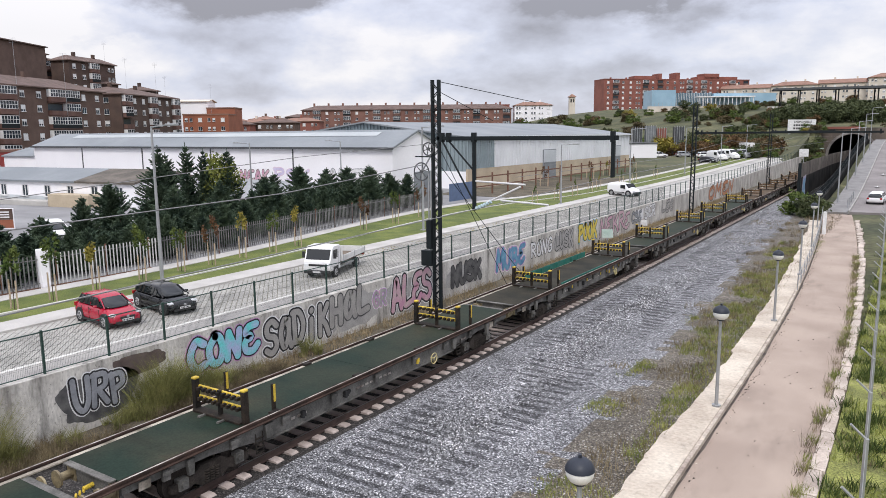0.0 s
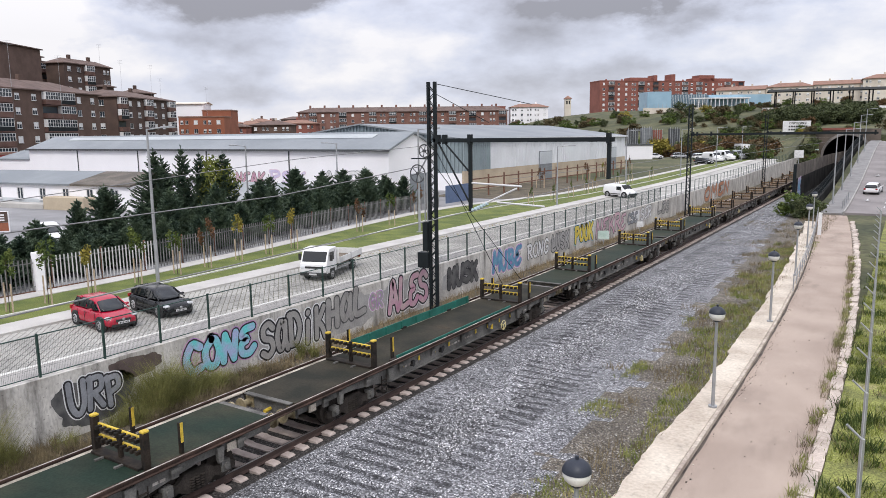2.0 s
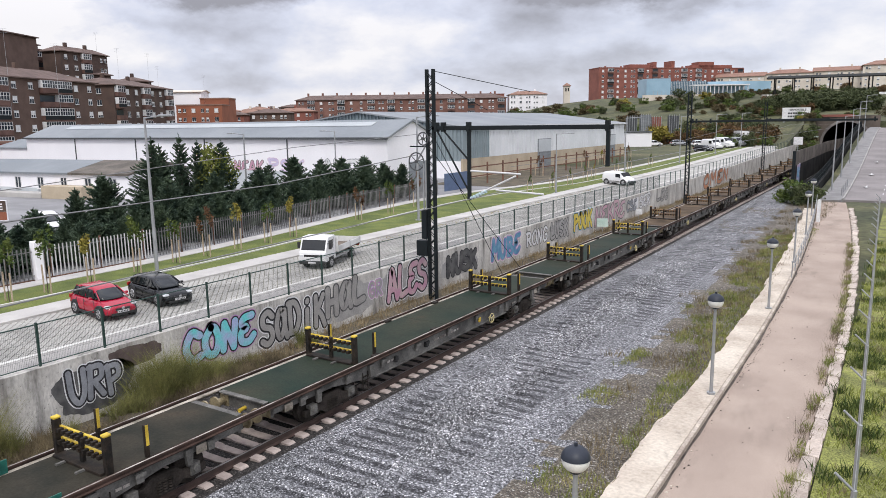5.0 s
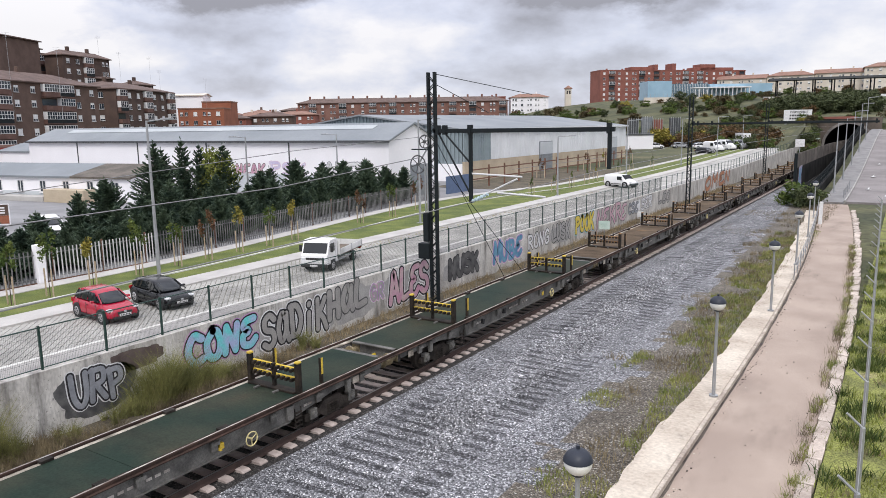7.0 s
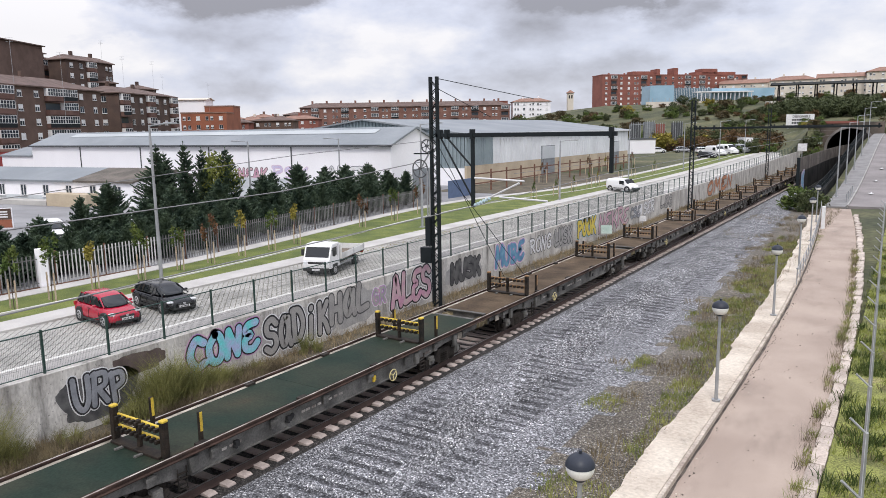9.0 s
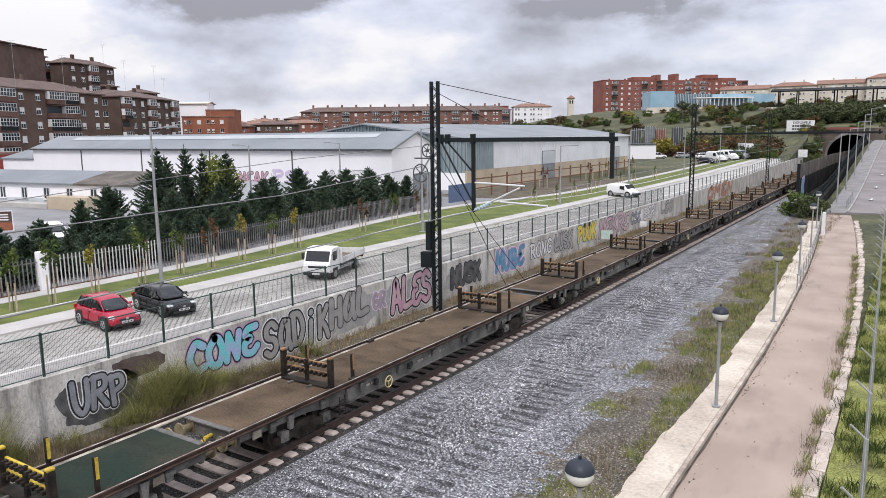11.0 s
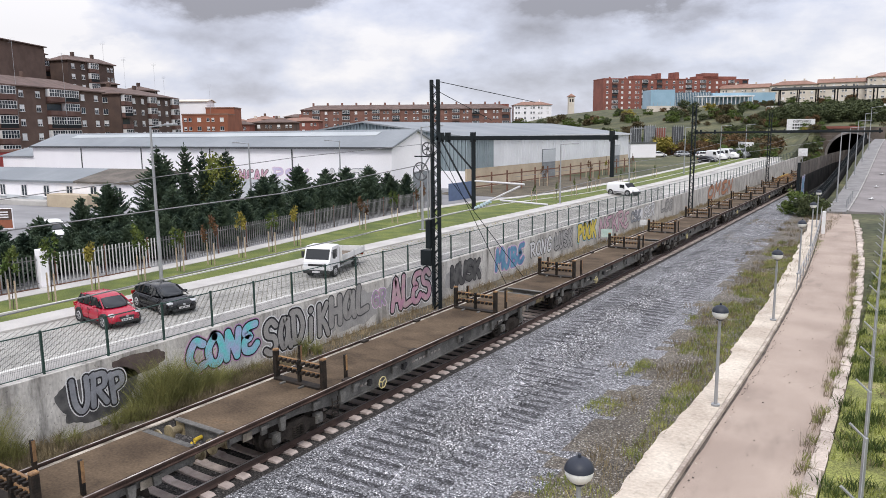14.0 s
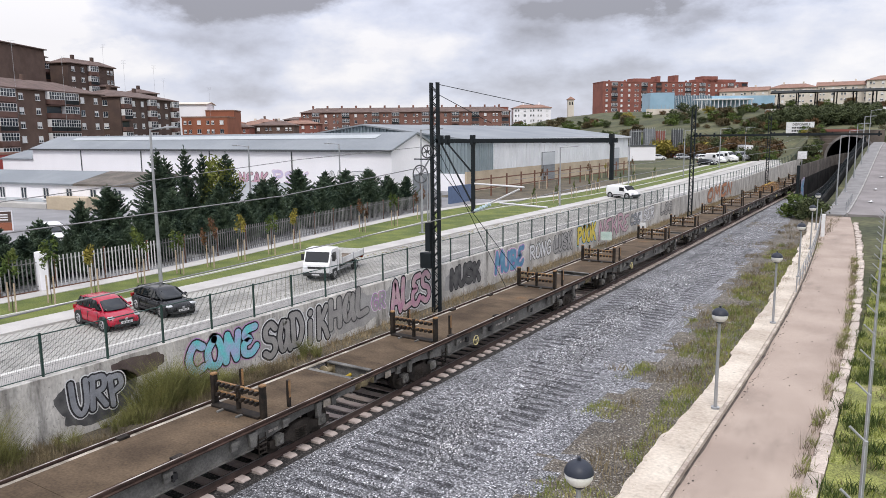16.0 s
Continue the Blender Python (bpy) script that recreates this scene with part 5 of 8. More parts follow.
def rust_fence():
    r = empty("warehouse_fence", None, "rusty brown post and rail fence before the warehouse", "fence", kind="structure")
    y = 72.0
    while y < 128:
        part("post", box(-42.1, -41.95, y - 0.08, y + 0.08, 2.0, 4.6), M["slat_rust"], r)
        for z in (3.0, 4.1):
            part("rail", box(-42.0, -41.9, y + 0.081, y + 3.919, z, z + 0.14), M["slat_rust"], r)
        y += 4.0
    return r


rust_fence()
M["hoard"] = plain("blue_sheet", (0.09, 0.13, 0.22), 0.6)
tagged(obj("site_hoarding", box(-41.2, -41.05, 65.0, 70.0, 2.02, 3.9), M["hoard"]), "blue sheet hoarding beside the warehouse", "hoarding")


def chain_fence():
    r = empty("chain_link_fence", None, "chain-link fence with angled arms beside the path", "fence", kind="structure")
    wires = bmesh.new()
    X = lambda y: -0.28 - 0.02 * (y - 15)
    y = 11.4
    while y < 75:
        bm = bmesh.new()
        tube(bm, (X(y), y, 0.2), (X(y), y, 2.3), 0.055, n=8)
        part("post", bm, M["galv"], r)
        bm = bmesh.new()
        tube(bm, (X(y), y, 2.28), (X(y) - 0.34, y - 0.1, 2.62), 0.03, n=6)
        part("angled_arm", bm, M["galv"], r)
        for h in (0.35, 1.2, 2.2):
            tube(wires, (X(y), y, h), (X(y + 3.45), y + 3.45, h), 0.006, n=3)
        for k in range(1, 30):
            yy = y + 3.45 * k / 30
            tube(wires, (X(yy), yy, 0.35), (X(yy), yy, 2.2), 0.0022, n=3)
        y += 3.45
    part("wire", wires, M["galv"], r)["kind"] = "stuff"
    return r


chain_fence()


# ---------------------------------------------------------------- tunnel, far street
def tunnel():
    r = empty("tunnel", None, "arched railway tunnel with a pale stone mouth", "tunnel", kind="structure")
    cx, w, h0, y0, y1 = -12.4, 5.1, 3.0, PORTAL, PORTAL + 130
    arc = [(cx - w, -0.3), (cx - w, h0)] + [(cx - w * math.cos(k * math.pi / 14), h0 + w * math.sin(k * math.pi / 14)) for k in range(1, 14)] + [(cx + w, h0), (cx + w, -0.3)]
    big = [(cx - w - 0.6, -0.3), (cx - w - 0.6, h0)] + [(cx - (w + 0.6) * math.cos(k * math.pi / 14), h0 + (w + 0.6) * math.sin(k * math.pi / 14)) for k in range(1, 14)] + [(cx + w + 0.6, h0), (cx + w + 0.6, -0.3)]
    bm = bmesh.new()
    n = len(arc)
    ring = lambda pts, y: [bm.verts.new((p[0], y, p[1])) for p in pts]
    a0, a1, b0, b1 = ring(arc, y0 - 0.6), ring(arc, y1), ring(big, y0 - 0.6), ring(big, y1)
    for k in range(n - 1):
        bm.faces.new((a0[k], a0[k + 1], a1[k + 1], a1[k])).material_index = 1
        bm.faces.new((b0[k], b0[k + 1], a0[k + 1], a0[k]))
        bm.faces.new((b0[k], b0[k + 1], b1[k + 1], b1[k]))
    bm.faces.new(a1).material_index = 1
    # the inside is coloured near black, its darkness as much shade as soot
    part("lining", fixn(bm), [M["darkstone"], M["soot_shade"]], r)
    # spandrel wall over the arch
    bm = bmesh.new()
    top = 9.6
    outer = [(cx - 9.6, -0.3), (cx - 9.6, top)] + [(cx - 9.6 + 16.6 * k / 14, top) for k in range(1, 14)] + [(cx + 7.0, top), (cx + 7.0, -0.3)]
    for y, flip in ((y0 - 0.3, 1), (y0 + 0.3, -1)):
        o = [bm.verts.new((p[0], y, p[1])) for p in outer]
        i = [bm.verts.new((p[0], y, p[1])) for p in big]
        for k in range(n - 1):
            bm.faces.new((o[k], o[k + 1], i[k + 1], i[k])[::flip])
    part("portal_wall", bm, M["portal"], r)
    part("parapet", box(cx - 6, cx + 1.5, y0 - 0.5, y0 - 0.31, top - 0.3, top + 0.3), M["brick_red"], r)
    return r


M["darkstone"] = surf("grey_arch_stone", (0.12, 0.11, 0.105), (0.22, 0.20, 0.19), 0.6, 0.9, 0.1, 5, fine=0.2)
M["portal"] = surf("stained_brick_portal", (0.065, 0.056, 0.046), (0.125, 0.10, 0.082), 0.3, 0.9, 0.1, 5, fine=0.15)
# near black: shade of tunnel and cutting put into the colour, with soot
M["soot_shade"] = surf("soot_and_shade_black", (0.012, 0.012, 0.012), (0.03, 0.029, 0.028), 0.4, 0.95, 0.1, 6, spec=0.04)
tunnel()


def street_up():
    up = lambda y: 6.3 * smooth(86, 205, y) - 0.0
    strip("side_street", -5.2, 12, 90, 205, 0.33, M["street"], "worn asphalt side street climbing the hill", 0.3, up, 5, category="road")
    strip("side_pavement", -7.4, -5.35, 88, 205, 0.45, M["sidewalk"], "grey pavement of the side street", 0.35, up, 5)
    strip("side_kerb", -5.35, -5.2, 90, 205, 0.47, M["footway"], "grey kerb of the side street", 0.4, up, 5, category="kerb")
    for k in range(26):
        y = 96 + 4.2 * k
        ob = obj("road_marking", box(-1.7, -1.58, y, y + 2.0, 0.0, 0.012), M["mark"])
        ob.matrix_basis = pose(0, 0, 0.33 + up(y + 1) + 0.015)
        tagged(ob, "white painted lane dash", "road marking", "lane dashes of the side street", "structure")
    for k, (x, y) in enumerate(((-3.6, 104), (-3.6, 117), (-3.4, 131))):
        bm = bmesh.new()
        bx(bm, x - 0.08, x + 0.08, y - 1.2, y + 0.8, 0, 0.012)
        prism(bm, [(x - 0.35, y - 1.2), (x + 0.35, y - 1.2), (x, y - 2.2)], "z", 0, 0.012)
        ob = tagged(obj("road_arrow", fixn(bm), M["mark"]), "white painted road arrow", "road marking", kind="structure")
        ob.location.z = 0.33 + up(y) + 0.03
    # wall and railing between pavement and cutting
    bm = bmesh.new()
    for k in range(24):
        a, b = 88 + 5 * k, 93 + 5 * k
        vs = [bm.verts.new(p) for p in ((-9.3, a, -0.3), (-9.3, b, -0.3), (-9.3, b, 0.5 + up(b)), (-9.3, a, 0.5 + up(a)), (-8.9, a, -0.3), (-8.9, b, -0.3), (-8.9, b, 0.5 + up(b)), (-8.9, a, 0.5 + up(a)))]
        for f in ((0, 1, 2, 3), (7, 6, 5, 4), (3, 2, 6, 7)):
            bm.faces.new([vs[i] for i in f])
    # the wall's shade is painted in: concrete coloured almost black
    tagged(obj("cutting_wall", fixn(bm), M["darkwall"]), "wall of the railway cutting, coloured dark for its shade", "wall", kind="structure")
    fr = empty("cutting_railing", None, "dark railing along the cutting", "railing", kind="structure")
    y = 88.0
    while y < 203:
        z = 0.5 + up(y)
        part("post", box(-9.13, -9.07, y - 0.03, y + 0.03, z, z + 1.5), M["mast"], fr)
        bm = bmesh.new()
        for h in (0.2, 0.8, 1.45):
            tube(bm, (-9.1, y, z + h), (-9.1, y + 2.5, 0.5 + up(y + 2.5) + h), 0.025, n=4)
        for q in range(1, 10):
            yy = y + 0.25 * q
            zz = 0.5 + up(yy)
            tube(bm, (-9.1, yy, zz + 0.2), (-9.1, yy, zz + 1.45), 0.02, n=3)
        part("bay", bm, M["mast"], fr)
        y += 2.5
    # slatted wall on the street side near the tunnel
    sw = empty("slatted_barrier", None, "tall rusty brown slatted barrier beside the track", "barrier", kind="structure")
    y = 109.0
    bx0 = lambda y: -12.5 + 1.8 * smooth(150, 203, y)
    while y < 203:
        part("panel", box(bx0(y) - 0.06, bx0(y) + 0.06, y, y + 1.36, 2.8, 4.75), M["barrier"], sw)
        y += 1.4
    bm = bmesh.new()
    for k in range(19):
        a, b = 109 + 5 * k, 114 + 5 * k
        vs = [bm.verts.new(p) for p in ((bx0(a) - 0.2, a, -0.3), (bx0(b) - 0.2, b, -0.3), (bx0(b) - 0.2, b, 2.8), (bx0(a) - 0.2, a, 2.8), (bx0(a) + 0.2, a, -0.3), (bx0(b) + 0.2, b, -0.3), (bx0(b) + 0.2, b, 2.8), (bx0(a) + 0.2, a, 2.8))]
        for f in ((0, 1, 2, 3), (7, 6, 5, 4), (3, 2, 6, 7)) + (((0, 3, 7, 4),) if k == 0 else ()):
            bm.faces.new([vs[i] for i in f])
    # black in place of the deep shade below the panels
    part("base_wall", fixn(bm), M["soot_shade"], sw, "base wall coloured black for the shade of the cutting")
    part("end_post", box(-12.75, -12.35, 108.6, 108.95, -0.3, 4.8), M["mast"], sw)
    # floor blackened likewise, standing in for the shaded trench
    part("cutting_floor", box(-12.2, -9.35, 100, 203, -0.3, 0.06), M["soot_shade"], sw)
    for y in (98, 112, 128, 146, 166):
        street_lamp(-7.0, y, 0.45 + up(y), 8.2, 1.2, 0, "street lamps of the side street")
    for y in (93, 96, 99, 102):
        bm = bmesh.new()
        tube(bm, (-5.6, y, 0.45 + up(y)), (-5.6, y, 1.4 + up(y)), 0.06, n=8)
        tagged(obj("bollard", bm, M["galv"]), "grey steel bollard on the pavement", "bollard", "bollards on the pavement")
    return sw




def bank_z(x, y):
    """Height of the grassy bank beside the tunnel mouth."""
    return -0.3 + 9.6 * smooth(183, 204.4, y) * smooth(-16.6, -20.2, x) + 0.3 * noise.noise((x * 0.6, y * 0.5, 9))


def bank_ground():
    bm = bmesh.new()
    xs, ys = [-21.28 + 0.52 * k for k in range(10)], [180 + 1.36 * k for k in range(19)]
    g = [[bm.verts.new((x, y, bank_z(x, y))) for x in xs] for y in ys]
    for a, b in zip(g, g[1:]):
        for k in range(len(xs) - 1):
            bm.faces.new((a[k], a[k + 1], b[k + 1], b[k]))
    tagged(obj("tunnel_bank", bm, M["grass"]), "rough grassy bank rising beside the tunnel mouth", "bank", kind="structure")


bank_ground()
M["mark"] = plain("road_paint", (0.55, 0.55, 0.54), 0.7)
# concrete this dark holds the cutting wall's shade in its colour
M["darkwall"] = surf("near_black_concrete", (0.016, 0.017, 0.017), (0.035, 0.035, 0.034), 0.4, 0.9, 0.1, 6, fine=0.2, spec=0.05)
M["barrier"] = surf("brown_grey_slats", (0.08, 0.07, 0.062), (0.135, 0.12, 0.108), 0.6, 0.8, 0, 8, fine=0.15, rand=0.2, spec=0.1)
BARRIER = street_up()

# ---------------------------------------------------------------- plants
def leafmat(name, a, b, c=None):
    m = surf(name, a, b, 1.3, 0.8, 0.0, 9, c3=c, fine=0.45, spec=0.25)
    return m


M["needle"] = leafmat("dark_needles", (0.042, 0.07, 0.05), (0.10, 0.14, 0.085))
M["leaf"] = leafmat("green_leaves", (0.05, 0.085, 0.02), (0.11, 0.14, 0.035))
M["leaf_yellow"] = leafmat("yellow_green_leaves", (0.16, 0.15, 0.03), (0.30, 0.24, 0.05))
M["leaf_rust"] = leafmat("rust_red_leaves", (0.085, 0.045, 0.025), (0.14, 0.075, 0.035))
M["leaf_olive"] = leafmat("brown_olive_leaves", (0.06, 0.05, 0.025), (0.11, 0.085, 0.04))
M["leaf_brown"] = leafmat("rusty_autumn_leaves", (0.085, 0.05, 0.025), (0.16, 0.10, 0.045))
M["leaf_light"] = leafmat("light_green_leaves", (0.09, 0.12, 0.025), (0.19, 0.20, 0.05))
M["leaf_dark"] = leafmat("dark_shrub_leaves", (0.04, 0.055, 0.025), (0.085, 0.10, 0.042))
M["blade"] = leafmat("long_green_grass", (0.12, 0.125, 0.045), (0.27, 0.265, 0.095), (0.36, 0.31, 0.15))
M["blade_dry"] = leafmat("dry_brown_grass", (0.10, 0.08, 0.05), (0.23, 0.185, 0.11))
M["blade_low"] = leafmat("low_weeds", (0.13, 0.16, 0.04), (0.28, 0.285, 0.09), (0.40, 0.33, 0.17))
M["weed_dark"] = leafmat("dark_weeds", (0.035, 0.06, 0.014), (0.09, 0.12, 0.03))
M["blade_fresh"] = leafmat("fresh_grass", (0.13, 0.15, 0.03), (0.26, 0.29, 0.065), (0.32, 0.27, 0.13))
M["blade_straw"] = leafmat("pale_straw", (0.19, 0.145, 0.085), (0.34, 0.27, 0.165))
M["bark"] = surf("bark", (0.06, 0.045, 0.035), (0.11, 0.085, 0.065), 3.0, 0.9, 0.3, 30)
M["stakewood"] = surf("sapling_stake", (0.38, 0.30, 0.21), (0.48, 0.38, 0.28), 3.0, 0.85, 0.1, 30)


def mesh_of(name, verts, faces, material):
    me = bpy.data.meshes.new(name)
    me.from_pydata(verts.tolist(), [], faces.tolist())
    me.materials.append(material)
    me.update()
    return me


def leaves(rng, centres, size, name, material, flat=0.0):
    """Small bent leaf cards, one round each centre."""
    n = len(centres)
    a = rng.normal(size=(n, 3))
    a[:, 2] *= 1 - flat
    a /= np.linalg.norm(a, axis=1)[:, None]
    b = np.cross(a, rng.normal(size=(n, 3)))
    b /= np.linalg.norm(b, axis=1)[:, None]
    s = size * rng.uniform(0.6, 1.3, (n, 1))
    v = np.concatenate([centres - a * s, centres + b * s * 0.45, centres + a * s, centres - b * s * 0.45], 1).reshape(-1, 3)
    f = np.arange(4 * n).reshape(-1, 4)
    return mesh_of(name, v, f, material)


def clump_points(rng, n, radii, lumps, base=0.0):
    """Points in a crown of several overlapping lumps, denser at the rim."""
    lum = rng.normal(size=(lumps, 3))
    lum /= np.linalg.norm(lum, axis=1)[:, None]
    lum *= rng.uniform(0.3, 0.95, (lumps, 1))
    k = rng.integers(0, lumps, n)
    d = rng.normal(size=(n, 3))
    d /= np.linalg.norm(d, axis=1)[:, None]
    p = lum[k] + d * rng.uniform(0.08, 0.4, (n, 1))
    return p * np.array(radii) + np.array([0, 0, base])


def conifer(rng, h, r, name):
    """Feathery boughs in loose whorls, each with sprays of needles along its sides that thin out to the tip."""
    dirs, cen, ln = [], [], []
    z = 0.05 * h
    while z < 0.97 * h:
        f = 1 - z / h
        for k in range(rng.integers(6, 10)):
            a = rng.uniform(0, math.tau)
            reach = r * (f ** 0.8 * rng.uniform(0.45, 1.15) + 0.04)
            rise = rng.uniform(0.3, 1.0)
            d = np.array([math.cos(a), math.sin(a), rise])
            side = np.array([-math.sin(a), math.cos(a), 0.1])
            n = int(20 + 75 * reach)
            for t in rng.uniform(0.1, 1.0, n):
                w = rng.uniform(-1, 1) * (0.34 * (1.1 - t)) * reach
                cen.append(np.array([0, 0, z + rng.normal(0, 0.03)]) + d * reach * t + side * w + np.array([0, 0, -0.12 * abs(w)]))
                dirs.append(d + side * np.sign(w) * 0.8 + rng.normal(0, 0.25, 3))
                ln.append(0.065 + 0.055 * reach * (1.15 - t))
        z += h * 0.036 * rng.uniform(0.7, 1.3)
    for t in np.linspace(0.9, 1.03, 14):
        cen.append(np.array([0, 0, h * t])), dirs.append(np.array([*rng.normal(0, 0.3, 2), 1.0])), ln.append(0.10)
    c, a, s = np.array(cen), np.array(dirs), np.array(ln)[:, None]
    a /= np.linalg.norm(a, axis=1)[:, None]
    b = np.cross(a, rng.normal(size=a.shape))
    b /= np.linalg.norm(b, axis=1)[:, None]
    v = np.concatenate([c - a * s, c + b * s * 0.34, c + a * s * 1.3, c - b * s * 0.34], 1).reshape(-1, 3)
    return mesh_of(name, v, np.arange(len(v)).reshape(-1, 4), M["needle"])


RNG = np.random.default_rng(4)
CONE = [conifer(RNG, 4.0, 1.75, "crown") for _ in range(4)]
TALL = [conifer(RNG, 6.4, 1.85, "crown") for _ in range(2)]
BUSH = {k: leaves(RNG, clump_points(RNG, 1300, (1.7, 1.7, 1.2), 18, 1.0), 0.17, "crown", M[k]) for k in ("leaf", "leaf_yellow", "leaf_olive", "leaf_dark", "leaf_brown")}
CROWN = {k: leaves(RNG, clump_points(RNG, 2400, (1.9, 1.9, 2.1), 30, 3.4), 0.15, "crown", M[k]) for k in ("leaf", "leaf_light")}
SAP = {k: leaves(RNG, clump_points(RNG, 260, (0.45, 0.45, 0.8), 7, 1.75), 0.09, "crown", M[k]) for k in ("leaf", "leaf_yellow", "leaf_rust")}


def trunk_mesh(h, r):
    bm = bmesh.new()
    p = Vector((0, 0, -0.1))
    for k in range(4):
        q = Vector((random.uniform(-0.05, 0.05) * h * 0.3, random.uniform(-0.05, 0.05) * h * 0.3, h * (k + 1) / 4))
        tube(bm, p, q, r * (1 - k / 4.6), r * (1 - (k + 1) / 4.6), n=7)
        if k:
            for s in range(3):
                a = random.uniform(0, math.tau)
                tube(bm, q, q + Vector((math.cos(a), math.sin(a), 0.5)) * h * 0.13, r * 0.3, r * 0.1, n=5)
        p = q
    me = bpy.data.meshes.new("trunk")
    bm.to_mesh(me)
    bm.free()
    me.materials.append(M["bark"])
    return me


def stem_mesh(h, r):
    bm = tube(bmesh.new(), (0, 0, -0.1), (0, 0, h), r, 0.02, n=7)
    me = bpy.data.meshes.new("trunk")
    bm.to_mesh(me)
    bm.free()
    me.materials.append(M["bark"])
    return me


TRUNK = [stem_mesh(3.6, 0.11), stem_mesh(5.6, 0.14), trunk_mesh(3.4, 0.16), trunk_mesh(1.2, 0.1)]


def plant(name, crown, trunk, x, y, z, s, label, category, group, seed):
    r = empty(name, pose(x, y, z, 0, 0, (seed * 67) % 360), label, category, group)
    r.scale = (s * (0.85 + 0.5 * ((seed * 13) % 7) / 7), s * (0.85 + 0.5 * ((seed * 5) % 7) / 7), s * (0.9 + 0.2 * ((seed * 3) % 5) / 5))
    share("trunk", trunk, r)
    share("crown", crown, r)
    return r


for k, (x, y, h) in enumerate(((-39.5, 14.5, 2.9), (-37.8, 16.6, 2.2), (-39.2, 18.5, 3.1), (-37.6, 20.4, 2.3), (-40.5, 21.3, 3.0), (-38.0, 22.6, 2.6), (-41.2, 24.2, 3.7), (-39.3, 25.4, 3.2), (-42.3, 26.7, 4.2), (-40.2, 27.8, 3.4),
                               (-38.4, 28.6, 2.6), (-41.4, 31.0, 3.6), (-39.8, 32.4, 3.3), (-42.0, 35.2, 3.9), (-40.3, 36.6, 3.4), (-41.6, 39.2, 4.2), (-43.4, 40.8, 4.0), (-41.2, 42.6, 3.3), (-42.9, 44.3, 4.5), (-41.7, 46.2, 3.7),
                               (-43.3, 48.0, 4.3), (-42.0, 49.6, 3.9), (-43.6, 51.2, 4.6), (-42.3, 53.0, 4.1), (-43.8, 54.6, 4.4), (-42.6, 56.2, 4.0), (-41.4, 57.6, 3.4), (-45.2, 43.5, 4.4), (-45.5, 47, 4.3), (-45, 50, 4.3), (-37.0, 19.4, 2.6), (-36.6, 21.6, 2.4), (-37.0, 24.4, 2.5), (-36.8, 26.8, 2.6), (-37.4, 29.8, 2.6), (-38.2, 32.6, 2.8), (-36.4, 17.4, 2.3), (-36.2, 15.2, 2.2), (-40.4, 30.0, 3.8), (-38.9, 31.0, 3.0), (-38.7, 34.4, 3.2), (-40.0, 38.8, 3.5), (-40.6, 44.6, 3.4), (-40.9, 48.4, 3.6), (-41.2, 51.6, 3.6), (-41.3, 55.0, 3.7))):
    plant("conifer", CONE[k % 4], TRUNK[0], x, y, 2.02, h / 4.15, "dark green young cypress in the yard", "conifer", "conifers behind the yard fence", k)
for k in range(40):
    y = 19 + 39.5 * k / 40 + random.uniform(-0.7, 0.7)
    x = -37.0 - 4.6 * smooth(22, 52, y) + random.uniform(-1.6, 0.6)
    plant("conifer", CONE[k % 4], TRUNK[0], x, y, 2.02, random.uniform(0.42, 0.72), "low dark green cypress in the hedge row", "conifer", "conifers behind the yard fence", k + 60)
for k, (x, y, h) in enumerate(((-46.2, 33.2, 6.6), (-44.9, 34.6, 6.0), (-44.2, 35.6, 6.1), (-43.0, 36.8, 5.4), (-47.0, 34.4, 5.6))):
    plant("conifer", TALL[k % 2], TRUNK[1], x, y, 2.02, h / 6.0, "tall dark green cypress in the yard", "conifer", "conifers behind the yard fence", k + 40)
plant("tree", CROWN["leaf_light"], TRUNK[2], -43.6, 36.4, 2.6, 1.05, "leafy yellow-green tree among cypresses", "tree", "", 7)
for k, (x, y, c) in enumerate(((-31.2, 12.6, "leaf"), (-31.2, 15.0, "leaf"), (-31.3, 16.7, "leaf"), (-31.4, 18.8, "leaf_yellow"), (-31.8, 21.5, "leaf"), (-32.2, 24.1, "leaf"), (-32.3, 26.2, "leaf_rust"), (-32.6, 28.7, "leaf_yellow"), (-32.6, 31.1, "leaf"),
                               (-32.9, 33.6, "leaf_yellow"), (-34.3, 42.0, "leaf_rust"), (-34.4, 46.2, "leaf"), (-35.2, 51.0, "leaf_rust"), (-31.6, 66.0, "leaf"), (-31.2, 70.6, "leaf"), (-31.4, 75.9, "leaf"), (-31.9, 81.8, "leaf"), (-32.6, 86.4, "leaf_yellow"), (-32.6, 94.9, "leaf"), (-32.8, 101, "leaf"), (-32.8, 111, "leaf"),
                               (-40.8, 88.0, "leaf_rust"), (-41.0, 105.0, "leaf_rust"), (-41.0, 112.0, "leaf_yellow"), (-40.0, 122.0, "leaf_rust"))):
    r = empty("sapling", pose(x, y, road_z(y) + 0.02), "staked young tree with sparse autumn leaves", "sapling", "saplings along the lawn")
    bm = bmesh.new()
    tube(bm, (0, 0, 0), (0.02, 0.02, 2.3), 0.022, 0.012, n=5)
    part("stem", bm, M["bark"], r)
    for s in (-0.28, 0.28):
        part("stake", box(s - 0.025, s + 0.025, -0.025, 0.025, 0, 1.25), M["stakewood"], r)
    ob = share("crown", SAP[c], r, (0, 0, 0), k)
    ob.scale = (1, 1, 1.0 + 0.3 * ((k * 7) % 5) / 5) if y < 60 else (0.45, 0.45, 0.8)
    if x < -38:
        r.scale = (2.0, 2.0, 1.35)

# shrubs and trees of the far hillside
rnd = random.Random(11)
